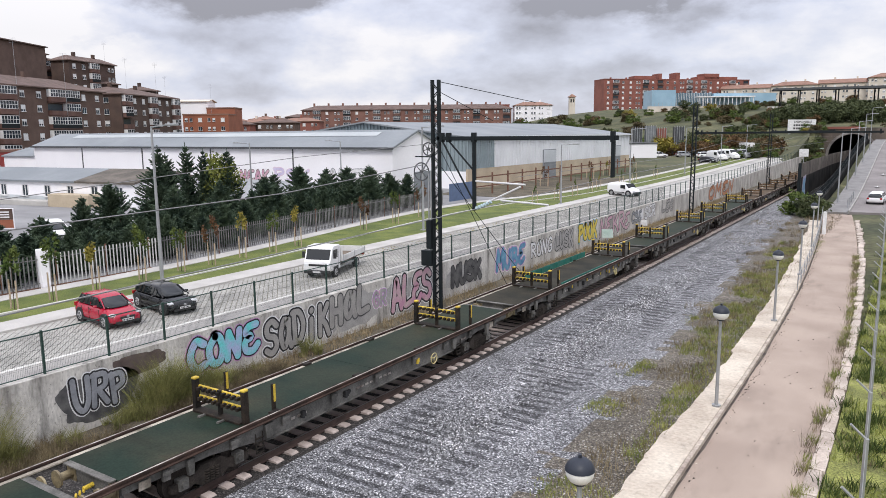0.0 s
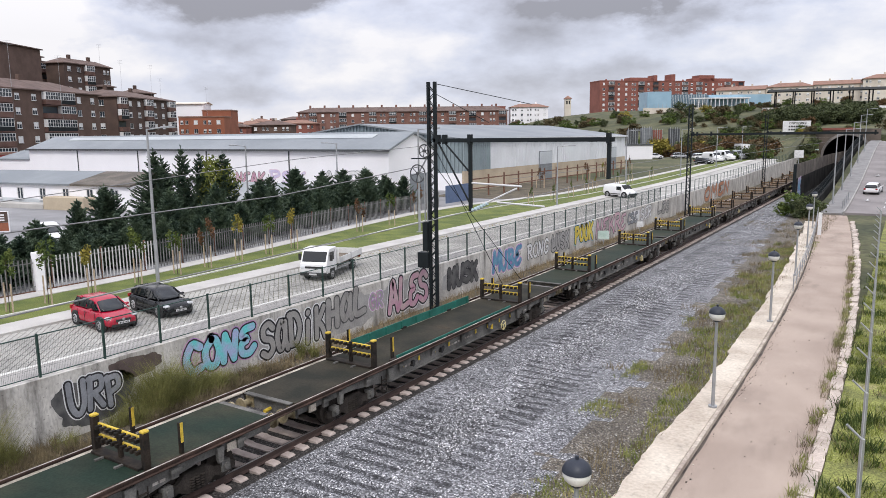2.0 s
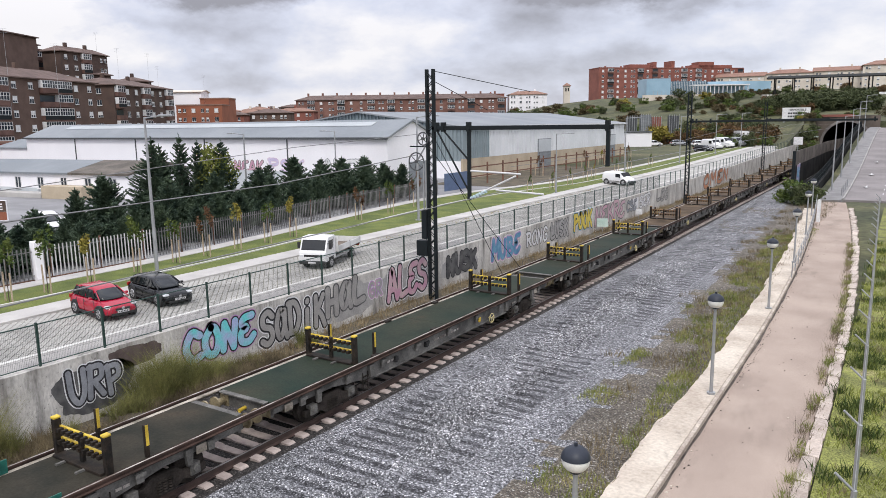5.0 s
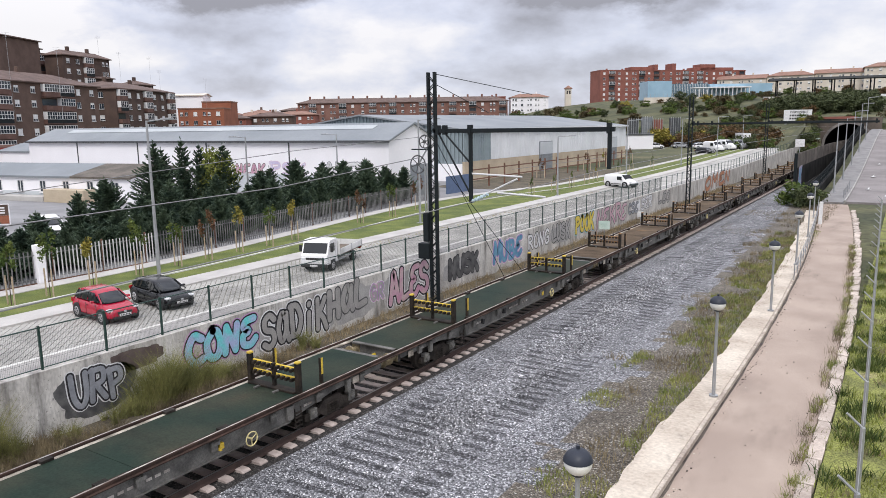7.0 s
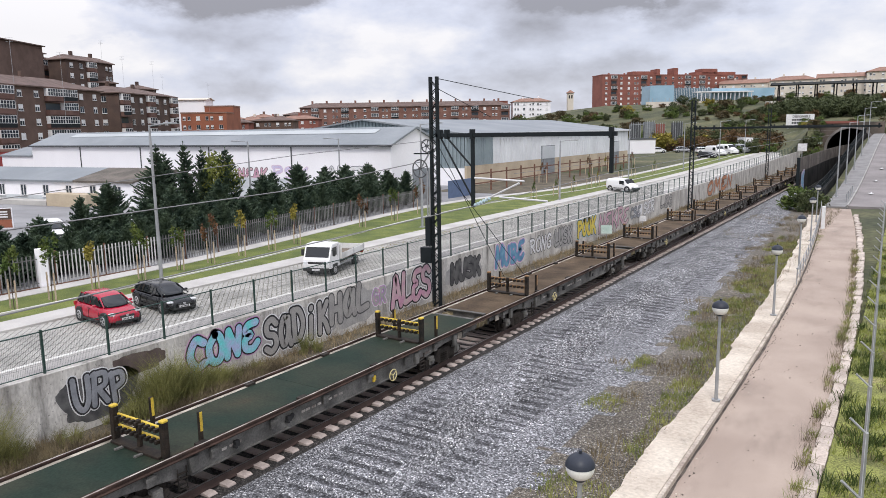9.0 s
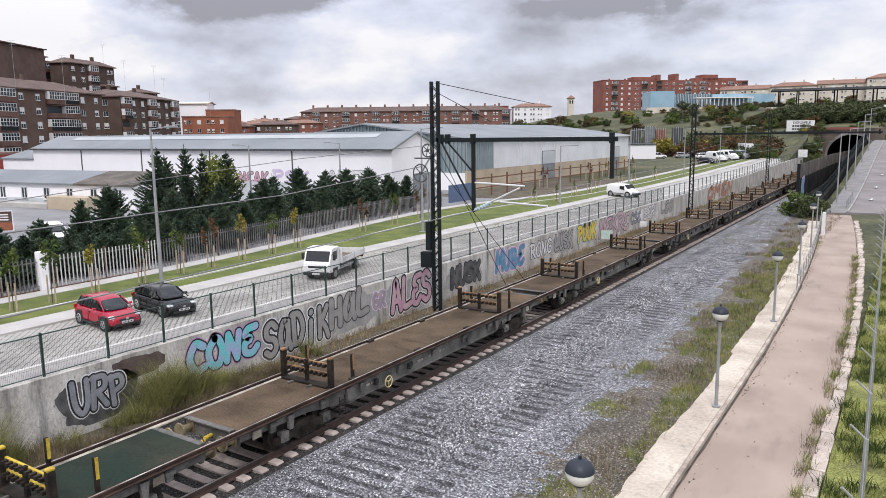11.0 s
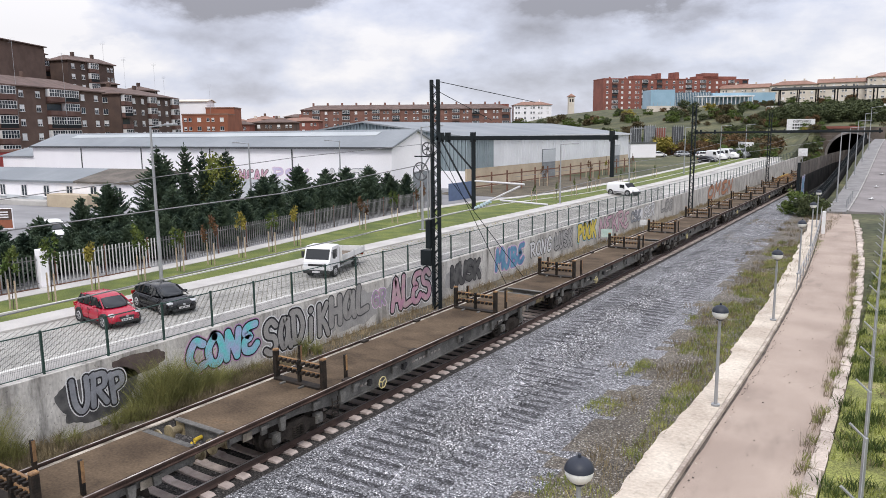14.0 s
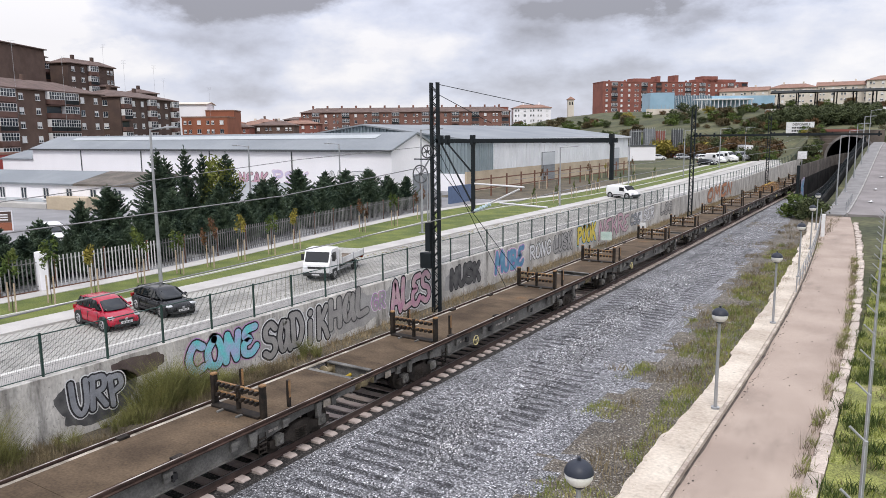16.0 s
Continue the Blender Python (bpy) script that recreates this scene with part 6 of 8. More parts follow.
kinds = ["leaf_dark", "leaf_olive", "leaf", "leaf_brown", "leaf_dark", "leaf_olive", "leaf_dark"]
for k in range(270):
    y = rnd.uniform(168, 330)
    x = rnd.uniform(-30, 4) - (y - 160) * rnd.uniform(0.0, 0.42)
    if (x > -27 and y < 214) or (-42 < x < -22 and 196 < y < 240):
        continue
    if rnd.random() < (0.6 if -26 < x < 10 else 0.35 * smooth(225, 300, y)):
        continue
    s = rnd.uniform(0.6, 1.5)
    plant("shrub", BUSH[kinds[k % 7]], TRUNK[3], x, y, land(x, y) - 0.1, s, "scrubby green shrub on the hillside", "shrub", "shrubs on the hillside", k)
for k in range(130):
    y = rnd.uniform(215, 335)
    x = rnd.uniform(-190, -55)
    if y + 0.45 * x < 165:
        continue
    plant("shrub", BUSH[kinds[k % 7]], TRUNK[3], x, y, land(x, y) - 0.1, rnd.uniform(0.7, 1.9), "scrubby green shrub on the hillside", "shrub", "shrubs on the hillside", k + 3)
for k, (x, y, s, c) in enumerate(((-118, 300, 3.0, "leaf"), (-126, 296, 2.6, "leaf"), (-112, 296, 2.6, "leaf"), (-104, 310, 2.8, "leaf_yellow"), (-96, 292, 2.6, "leaf"), (-72, 318, 2.4, "leaf_yellow"), (-60, 300, 1.8, "leaf"), (-26, 236, 1.6, "leaf_yellow"),
                                  (-90, 230, 2.0, "leaf_yellow"), (-82, 225, 2.2, "leaf"), (-76, 240, 2.4, "leaf"), (-110, 262, 2.4, "leaf"), (-170, 320, 3.0, "leaf"), (-178, 300, 2.6, "leaf"), (-230, 262, 2.6, "leaf"), (-205, 280, 2.6, "leaf"), (-238, 256, 2.4, "leaf"))):
    plant("tree", BUSH[c], TRUNK[3], x, y, land(x, y) - 0.2, s * 0.62, "leafy green tree on the hillside", "tree", "trees on the hillside", k)
for k in range(26):
    plant("shrub", BUSH["leaf_dark"], TRUNK[3], -38 + k * 1.15, 256 + (k % 5) * 4, land(-38 + k * 1.15, 256 + (k % 5) * 4) - 0.2, 2.2, "dark evergreen shrub below the canopy", "shrub", "shrubs on the hillside", k + 7)
for k in range(52):
    x, y = rnd.uniform(-56, -30), rnd.uniform(188, 218)
    plant("shrub", BUSH[("leaf_brown", "leaf_olive", "leaf_dark", "leaf_brown", "leaf_yellow")[k % 5]], TRUNK[3], x, y, land(x, y) - 0.1, rnd.uniform(1.5, 2.7), "tall autumn thicket shrub beside the street", "shrub", "shrubs on the hillside", k + 11)
for k in range(9):
    x, y = rnd.uniform(-20.9, -19.0), 187 + 1.9 * k
    plant("shrub", BUSH[("leaf_dark", "leaf_olive", "leaf")[k % 3]], TRUNK[3], x, y, bank_z(x, y) - 0.1, rnd.uniform(0.7, 1.2), "rank shrub beside the tunnel mouth", "shrub", "shrubs on the hillside", k + 5)
plant("shrub", BUSH["leaf"], TRUNK[3], -9.6, 88.5, -0.1, 1.35, "tall feathery shrub at the end of the path", "shrub", "", 5)
plant("shrub", BUSH["leaf_dark"], TRUNK[3], -8.6, 85.5, 0.0, 0.9, "low dark shrub at the end of the path", "shrub", "", 8)


def blades(name, label, pts, h0, h1, w, lean, material, seed, dome=None):
    """Many thin bent blades of grass, three corners a half."""
    g = np.random.default_rng(seed)
    n = len(pts)
    p = np.array(pts)
    a = g.uniform(0, math.tau, n)
    h = g.uniform(h0, h1, n)[:, None]
    if dome is not None:
        h *= np.array(dome)[:, None]
    side = np.stack([np.cos(a), np.sin(a), 0 * a], 1) * w
    b = g.uniform(0, math.tau, n)
    bendv = np.stack([np.cos(b), np.sin(b), 0 * b], 1) * h * lean * g.uniform(0.2, 1, (n, 1))
    up = np.array([[0, 0, 1.0]])
    mid = p + up * h * 0.55 + bendv * 0.35
    tip = p + up * h + bendv
    v = np.stack([p - side, p + side, mid + side * 0.7, mid - side * 0.7, tip], 1).reshape(-1, 3)
    q = np.arange(n)[:, None] * 5
    f4 = (q + np.array([[0, 1, 2, 3]])).tolist()
    f3 = (q + np.array([[3, 2, 4]])).tolist()
    me = bpy.data.meshes.new(name)
    me.from_pydata(v.tolist(), [], f4 + f3)
    me.materials.append(material)
    me.update()
    return tagged(new(name, me), label, "grass", kind="stuff")


def scatter(seed, n, x0, x1, y0, y1, zf, keep=None, lump=0.0, tuft=1):
    g = np.random.default_rng(seed)
    out = []
    for _ in range(n):
        x, y = g.uniform(x0, x1), g.uniform(y0, y1)
        if keep and not keep(x, y):
            continue
        for _k in range(tuft):
            xx, yy = x + g.normal(0, lump), y + g.normal(0, lump)
            out.append((xx, yy, zf(xx, yy)))
    return out


def patch(f, s, cut):
    return lambda x, y: noise.noise((x * f, y * f, s)) > cut


verge = lambda x, y: 0.08
edge_z = lambda x, y: 0.14 * smooth(-8.6, -6.0, x)
for k, (cy, sy, n, h0, h1) in enumerate(((14.6, 0.75, 4200, 0.9, 2.0), (16.4, 0.5, 2300, 0.4, 1.15), (18.2, 0.5, 900, 0.2, 0.6), (13.0, 0.35, 700, 0.2, 0.7), (8.3, 0.75, 3600, 0.8, 2.0), (6.2, 0.8, 2600, 0.6, 1.7), (11.2, 0.3, 450, 0.2, 0.7), (21.5, 0.22, 700, 0.35, 1.0))):
    gg = np.random.default_rng(100 + k)
    tufts = np.clip(gg.normal(size=(max(8, n // 60), 2)), -1.9, 1.9)
    pick = tufts[gg.integers(0, len(tufts), n)]
    ab = pick + gg.normal(0, 0.13, (n, 2))
    dome = np.clip(1.05 - 0.17 * pick[:, 1] ** 2 - 0.06 * np.abs(pick[:, 0]), 0.25, 1.1) * (0.8 + 0.4 * np.sin(pick[:, 1] * 9 + pick[:, 0] * 5) ** 2)
    blades("tall_grass", "bushy olive-green broom-like grass against the wall", [(-20.72 + 0.24 * float(a), cy + sy * float(b), 0.08) for a, b in ab], h0 * 0.7, h1, 0.007, 0.85, M["blade"], 50 + k, dome)
blades("dry_grass", "dry brown weeds under the wall", scatter(2, 3600, -21.2, -19.8, 2, 20, verge, patch(0.5, 2, -0.2), 0.06, 6), 0.12, 0.55, 0.007, 0.7, M["blade_dry"], 2)
blades("dry_grass", "dry tufted grass along the wall foot", scatter(3, 2600, -21.22, -20.2, 18, 110, verge, patch(0.3, 5, -0.25), 0.08, 5), 0.1, 0.45, 0.010, 0.5, M["blade_straw"], 3)
blades("weeds", "patchy green weeds on the ballast edge", scatter(4, 5600, -8.6, -5.45, 9, 66, edge_z, lambda x, y: noise.noise((x * 0.5, y * 0.42, 8)) > 0.42 - 0.22 * (x + 8.6 + 0.03 * max(0, y - 20)), 0.12, 8), 0.04, 0.26, 0.012, 0.8, M["blade_low"], 4)
blades("dry_grass", "dry grass on the ballast edge", scatter(5, 3000, -10.0, -5.6, 9, 92, edge_z, lambda x, y: noise.noise((x * 0.45, y * 0.35, 12)) > 0.40 - 0.2 * (x + 9.0 + 0.03 * max(0, y - 20)), 0.12, 7), 0.06, 0.4, 0.012, 0.8, M["blade_dry"], 5)
blades("grass", "fresh grass beside the path", scatter(6, 9000, -1.2, 5, 12, 60, lambda x, y: 0.27, patch(0.6, 20, -0.1), 0.10, 7), 0.04, 0.2, 0.012, 0.8, M["blade_fresh"], 6)
blades("weeds", "weeds along the broken path edging", [(x + bend(y), y, z) for x, y, z in scatter(7, 800, -1.85, -1.5, 11, 60, lambda x, y: 0.22, patch(0.7, 30, 0.05), 0.06, 9)], 0.06, 0.35, 0.009, 0.9, M["blade_low"], 7)
blades("dry_grass", "dry patches in the grass beside the path", scatter(10, 3600, -1.2, 4, 12, 60, lambda x, y: 0.27, patch(0.8, 60, 0.1), 0.10, 6), 0.05, 0.28, 0.008, 0.9, M["blade_dry"], 10)
blades("weeds", "dark leafy weeds along the path edging", scatter(12, 900, -1.25, 0.2, 12, 60, lambda x, y: 0.27, patch(0.9, 71, 0.12), 0.12, 12), 0.1, 0.45, 0.016, 1.0, M["weed_dark"], 12)
blades("dry_grass", "dead stalks along the path edging", [(x + bend(y), y, z) for x, y, z in scatter(9, 420, -1.95, -1.55, 11, 60, lambda x, y: 0.22, patch(0.6, 33, -0.1), 0.08, 7)], 0.12, 0.5, 0.006, 0.8, M["blade_dry"], 9)
blades("dry_grass", "sparse dry weeds on the old track bed", scatter(8, 600, -13.2, -9.5, 44, 96, lambda x, y: 0.0, patch(0.16, 40, 0.12), 0.2, 8), 0.05, 0.25, 0.012, 0.9, M["blade_dry"], 8)

g = np.random.default_rng(77)
crumbs = bmesh.new()
for k in range(260):
    y = g.uniform(12, 60)
    x = g.uniform(-4.15, -1.7) if k % 5 == 0 else -4.3 + abs(g.normal(0, 0.10))
    s = g.uniform(0.008, 0.022)
    bx(crumbs, x + bend(y) - s, x + bend(y) + s, y - s * g.uniform(0.5, 2), y + s, 0.236, 0.25 + s * 0.5, int(k % 4 == 0))
tagged(obj("litter", crumbs, [M["bark"], M["slab"]]), "scattered pebbles and leaf litter on the path", "litter", kind="stuff")

# ---------------------------------------------------------------- vehicles
def paint(name, c, rough=0.25, metal=0.0):
    m = bpy.data.materials.new(name)
    m.use_nodes = True
    b = m.node_tree.nodes["Principled BSDF"]
    b.inputs["Base Color"].default_value = (*c, 1)
    b.inputs["Roughness"].default_value, b.inputs["Metallic"].default_value = rough, metal
    b.inputs["Coat Weight"].default_value = 0.25
    b.inputs["Coat Roughness"].default_value = 0.08
    return m


M["red_paint"] = paint("red_car_paint", (0.36, 0.004, 0.026))
M["black_paint"] = paint("black_car_paint", (0.004, 0.0045, 0.006), 0.16)
M["black_paint"].node_tree.nodes["Principled BSDF"].inputs["Specular IOR Level"].default_value = 0.3
M["black_paint"].node_tree.nodes["Principled BSDF"].inputs["Coat Weight"].default_value = 0.08
M["white_paint"] = paint("white_car_paint", (0.72, 0.72, 0.72), 0.3)
M["silver_paint"] = paint("silver_car_paint", (0.35, 0.36, 0.37), 0.3, 0.5)
M["carglass"] = glass("tinted_car_glass", (0.01, 0.013, 0.015), 0.03)
M["rim"] = plain("alloy_rim", (0.45, 0.45, 0.46), 0.35, 0.6)
M["headlight"] = glass("headlight_lens", (0.62, 0.64, 0.66), 0.1)
M["taillight"] = plain("red_lamp_lens", (0.3, 0.01, 0.01), 0.2)
M["plastic"] = plain("black_plastic", (0.018, 0.018, 0.019), 0.6)
M["plate"] = plain("plate_white", (0.6, 0.6, 0.6), 0.5)


def loft(stations, top=0.78, e=0.12, close=True):
    """A hull through sections across the length. station: x, half width, bottom, top; the sides lean in to 'top' of the width."""
    bm = bmesh.new()
    rings = []
    for x, w, z0, z1 in stations:
        h = z1 - z0
        c = min(e, h * 0.3, w * 0.3)
        wt = w * top
        pts = [(-w + c, z0), (w - c, z0), (w, z0 + c), (w, z0 + h * 0.55), (wt, z1 - c), (wt - c, z1), (-wt + c, z1), (-wt, z1 - c), (-w, z0 + h * 0.55), (-w, z0 + c)]
        rings.append([bm.verts.new((x, p[0], p[1])) for p in pts])
    n = len(rings[0])
    for a, b in zip(rings, rings[1:]):
        for k in range(n):
            bm.faces.new((a[k], a[(k + 1) % n], b[(k + 1) % n], b[k]))
    bm.faces.new(rings[0])
    bm.faces.new(rings[-1][::-1])
    return fixn(bm)


def rounded(name, bm, material, parent, label=""):
    """A hull with its sections smoothed into a pressed-metal skin."""
    ob = part(name, bm, material, parent, label, smooth=True)
    sub = ob.modifiers.new("skin", "SUBSURF")
    sub.levels = sub.render_levels = 2
    return ob


def wheel(parent, x, y, r, w=0.2):
    s = 1 if y > 0 else -1
    t = bmesh.new()
    tube(t, (x, y - s * w, r), (x, y, r), r, n=20)
    tyre = part("wheel", t, M["rubber"], parent)
    t = bmesh.new()
    tube(t, (x, y + s * 0.001, r), (x, y + s * 0.02, r), r * 0.66, r * 0.6, n=16)
    part("rim", t, M["rim"], tyre)
    t = bmesh.new()
    for k in range(5):
        a = k * math.tau / 5
        c = Vector((x + math.cos(a) * r * 0.38, y + s * 0.022, r + math.sin(a) * r * 0.38))
        tube(t, c, c + Vector((0, s * 0.006, 0)), r * 0.15, n=6)
    part("rim_gap", t, M["plastic"], tyre)


def car(m, body, L, W, Hh, estate, label, category="car"):
    """A car with its nose to +x, its middle over the origin."""
    r = empty("car", m, label, category, "parked vehicles on the street")
    X = lambda f: (f - 0.5) * L
    w = W / 2
    k = Hh / 1.46
    low = [(0.0, .78, .42, .74), (0.02, .9, .3, .86), (0.10, .98, .2, .93), (0.3, 1, .18, .93), (0.6, 1, .18, .92), (0.75, .99, .18, .90), (0.88, .95, .19, .80), (0.96, .86, .22, .70), (0.995, .7, .3, .60)]
    hull = rounded("body", loft([(X(a), w * b, z0 * k, z1 * k) for a, b, z0, z1 in low], 0.9, 0.10), body, r)
    if estate:
        top = [(0.015, .78, .86, 1.02), (0.08, .80, .88, 1.36), (0.25, .81, .9, 1.43), (0.5, .81, .9, 1.46), (0.62, .79, .9, 1.38), (0.80, .74, .86, .92)]
    else:
        top = [(0.015, .78, .86, 1.0), (0.11, .80, .88, 1.34), (0.28, .81, .9, 1.44), (0.48, .81, .9, 1.46), (0.62, .79, .9, 1.37), (0.82, .74, .84, .89)]
    bm = loft([(X(a), w * b, z0 * k, z1 * k) for a, b, z0, z1 in top], 0.8, 0.06)
    for f in bm.faces:
        c = f.calc_center_median()
        f.material_index = 0 if (f.normal.z > 0.6 and X(0.09) < c.x < X(0.6)) else 1
    rounded("cabin", bm, [body, M["carglass"]], r, "tinted windows under a painted roof")
    for s in (-1, 1):
        for f0, f1 in (((0.10, 0.93), (0.16, 1.40)), ((0.44, 0.93), (0.45, 1.44)), ((0.80, 0.90), (0.615, 1.38)), ((0.28, 0.93), (0.27, 1.42))):
            bm = bmesh.new()
            tube(bm, (X(f0[0]), s * w * 0.84, f0[1] * k), (X(f1[0]), s * w * 0.645, (f1[1] - 0.05) * k), 0.026, n=5)
            part("pillar", bm, body, r)
        lean = math.degrees(math.atan2(0.12 * w, 0.42 * k))
        for a0, a1, b0, b1 in ((0.115, 0.265, 0.17, 0.265), (0.285, 0.44, 0.285, 0.44), (0.46, 0.70, 0.46, 0.59)):
            bm = bmesh.new()
            prism(bm, [(X(a0), 0.0), (X(a1), 0.0), (X(b1), 0.37 * k), (X(b0), 0.37 * k)], "y", -0.012, 0.012)
            pane = part("side_window", fixn(bm), M["carglass"], r)
            pane.matrix_basis = pose(0, s * w * 0.845, 0.965 * k, s * lean, 0, 0)
        part("window_line", box(X(0.10), X(0.72), min(s * w * 0.84, s * w * 0.87), max(s * w * 0.84, s * w * 0.87), 0.935 * k, 0.955 * k), M["plastic"], r)
        part("sill", box(X(0.26), X(0.7), min(s * w, s * (w + 0.02)), max(s * w, s * (w + 0.02)), 0.2, 0.3), M["plastic"], r)
        part("headlight", box(X(0.905), X(0.965), min(s * w * 0.58, s * w * 0.9), max(s * w * 0.58, s * w * 0.9), 0.60 * k, 0.72 * k, 0.03), M["headlight"], r)
        part("tail_light", box(X(0.004), X(0.035), min(s * w * 0.62, s * w * 0.88), max(s * w * 0.62, s * w * 0.88), 0.66 * k, 0.86 * k, 0.02), M["taillight"], r)
        part("mirror", box(X(0.64), X(0.675), min(s * w * 0.98, s * w * 1.16), max(s * w * 0.98, s * w * 1.16), 0.92 * k, 1.03 * k, 0.02), body, r)
        part("door_handle", box(X(0.47), X(0.51), min(s * w, s * (w + 0.025)), max(s * w, s * (w + 0.025)), 0.76 * k, 0.79 * k), M["plastic"], r)
        for x in (X(0.815), X(0.20)):
            bm = bmesh.new()
            tube(bm, (x, s * (w - 0.16), 0.31), (x, s * (w + 0.006), 0.31), 0.37, n=20)
            part("wheel_arch", bm, M["plastic"], r)
            wheel(r, x, s * (w + 0.012), 0.31)
    part("grille", box(X(0.985), X(1.0), -w * 0.42, w * 0.42, 0.46 * k, 0.58 * k, 0.01), M["plastic"], r)
    part("bumper_intake", box(X(0.965), X(0.992), -w * 0.66, w * 0.66, 0.24 * k, 0.36 * k, 0.01), M["plastic"], r)
    pl = part("number_plate", box(X(1.0), X(1.004) + 0.01, -0.26, 0.26, 0.37 * k, 0.48 * k), M["plate"], r)
    for q in range(6):
        part("plate_bar", box(X(1.004) + 0.0105, X(1.004) + 0.013, -0.2 + q * 0.07, -0.16 + q * 0.07, 0.39 * k, 0.46 * k), M["plastic"], pl)
    for s in (-1, 1):
        for a in (0.27, 0.45, 0.71):
            part("door_seam", box(X(a) - 0.006, X(a) + 0.006, min(s * w * 0.985, s * w * 1.004), max(s * w * 0.985, s * w * 1.004), 0.30, 0.86 * k), M["plastic"], r)
    part("badge", box(X(0.998), X(1.004) + 0.01, -0.06, 0.06, 0.52 * k, 0.62 * k, 0.01), M["rim"], r)
    return r


ZR = 2.085
car(rz(-26.05, 15.98, ZR, -6), M["red_paint"], 3.62, 1.56, 1.40, False, "red hatchback parked across the paved street").scale = (0.86, 0.86, 0.86)
car(rz(-26.05, 18.55, ZR, -9), M["black_paint"], 3.95, 1.56, 1.26, True, "black estate car parked across the paved street").scale = (0.87, 0.87, 0.87)


def van(m, L, W, Hh, label, body, high=False):
    r = empty("van", m, label, "van", "parked vehicles on the street")
    X = lambda f: (f - 0.5) * L
    w = W / 2
    rounded("body", loft([(X(0), w * .95, .35, Hh * .9), (X(.02), w, .25, Hh * .98), (X(.3), w, .22, Hh), (X(.55), w, .22, Hh), (X(.68), w, .22, Hh * (.97 if high else .93)), (X(.80), w * .98, .22, Hh * .62), (X(.95), w * .92, .24, Hh * .52), (X(1), w * .8, .34, Hh * .42)], 0.88, 0.12), body, r)
    bm = bmesh.new()
    prism(bm, [(X(.675), Hh * .93), (X(.795), Hh * .63), (X(.81), Hh * .63), (X(.69), Hh * .935)], "y", -w * .8, w * .8)
    part("windscreen", fixn(bm), M["carglass"], r)
    for s in (-1, 1):
        part("side_window", box(X(.52), X(.69), min(s * w * .93, s * w * 1.005), max(s * w * .93, s * w * 1.005), Hh * .58, Hh * .84, 0.02), M["carglass"], r)
        part("headlight", box(X(.955), X(.99), min(s * w * .5, s * w * .86), max(s * w * .5, s * w * .86), Hh * .36, Hh * .46, 0.02), M["headlight"], r)
        part("side_moulding", box(X(.3), X(.68), min(s * w, s * (w + .02)), max(s * w, s * (w + .02)), Hh * .27, Hh * .31), M["plastic"], r)
        part("mirror", box(X(.68), X(.71), min(s * w, s * (w + .18)), max(s * w, s * (w + .18)), Hh * .56, Hh * .66, 0.02), M["plastic"], r)
        for x in (X(.18), X(.81)):
            bm = bmesh.new()
            tube(bm, (x, s * (w - .16), .32), (x, s * (w + .006), .32), .38, n=18)
            part("wheel_arch", bm, M["plastic"], r)
            wheel(r, x, s * (w + .012), .32)
    part("bumper", box(X(.96), X(1.005), -w * .85, w * .85, .25, .5, 0.03), M["plastic"], r)
    part("rear_lights", box(X(-.002), X(.01), -w * .95, w * .95, .7, .8), M["taillight"], r)
    return r


van(rz(-27.0, 79.6, ZR, -20), 3.75, 1.6, 1.5, "small white delivery van parked on the street", M["white_paint"])
for x, y, a, L, h, c, words in ((-35, 163, -42, 5.4, 2.3, "white_paint", "large white panel van parked uphill"), (-34, 170, -42, 5.6, 2.4, "white_paint", "large white panel van parked uphill"), (-32.5, 176, -44, 5.2, 2.2, "silver_paint", "silver panel van parked uphill")):
    van(rz(x, y, land(x, y) + 0.03, a), L, 1.95, h, words, M[c], True)
car(rz(-35, 155, land(-35, 155) + 0.03, -30), M["black_paint"], 4.2, 1.75, 1.4, False, "dark hatchback parked uphill")
bt = empty("box_truck", rz(-33, 186, land(-33, 186) + 0.03, -60), "white box truck parked uphill", "truck", "parked vehicles on the street")
part("cargo_box", box(-3.2, 1.2, -1.1, 1.1, 0.9, 3.4, 0.03), M["white_paint"], bt)
part("cab", loft([(1.3, 1.0, .5, 2.3), (2.4, 1.0, .5, 2.2), (2.9, .95, .5, 1.3)], .9), M["white_paint"], bt)
for x in (-2.2, 2.0):
    for s in (-1, 1):
        wheel(bt, x, s * 1.0, 0.42)
for k, (x, y, c, a) in enumerate(((-52, 178, "white_paint", 30), (-47, 182, "silver_paint", 35), (-43, 186, "black_paint", 30), (-41, 178, "white_paint", 40))):
    car(rz(x, y, 2.2 + max(road_z(y) - 2.12, hill(x, y)) * 1.0 - 0.2, a), M[c], 4.2, 1.75, 1.46, False, "parked car in the far lot")
car(rz(-50.6, 27.5, 2.03, -20), M["white_paint"], 4.2, 1.75, 1.5, False, "white car parked in the yard")
car(rz(-46.5, 34.0, 2.03, 200), M["silver_paint"], 4.2, 1.75, 1.46, False, "silver car parked behind the cypresses")
car(rz(-45.0, 39.0, 2.03, 190), M["white_paint"], 4.2, 1.75, 1.46, False, "white car parked behind the cypresses")


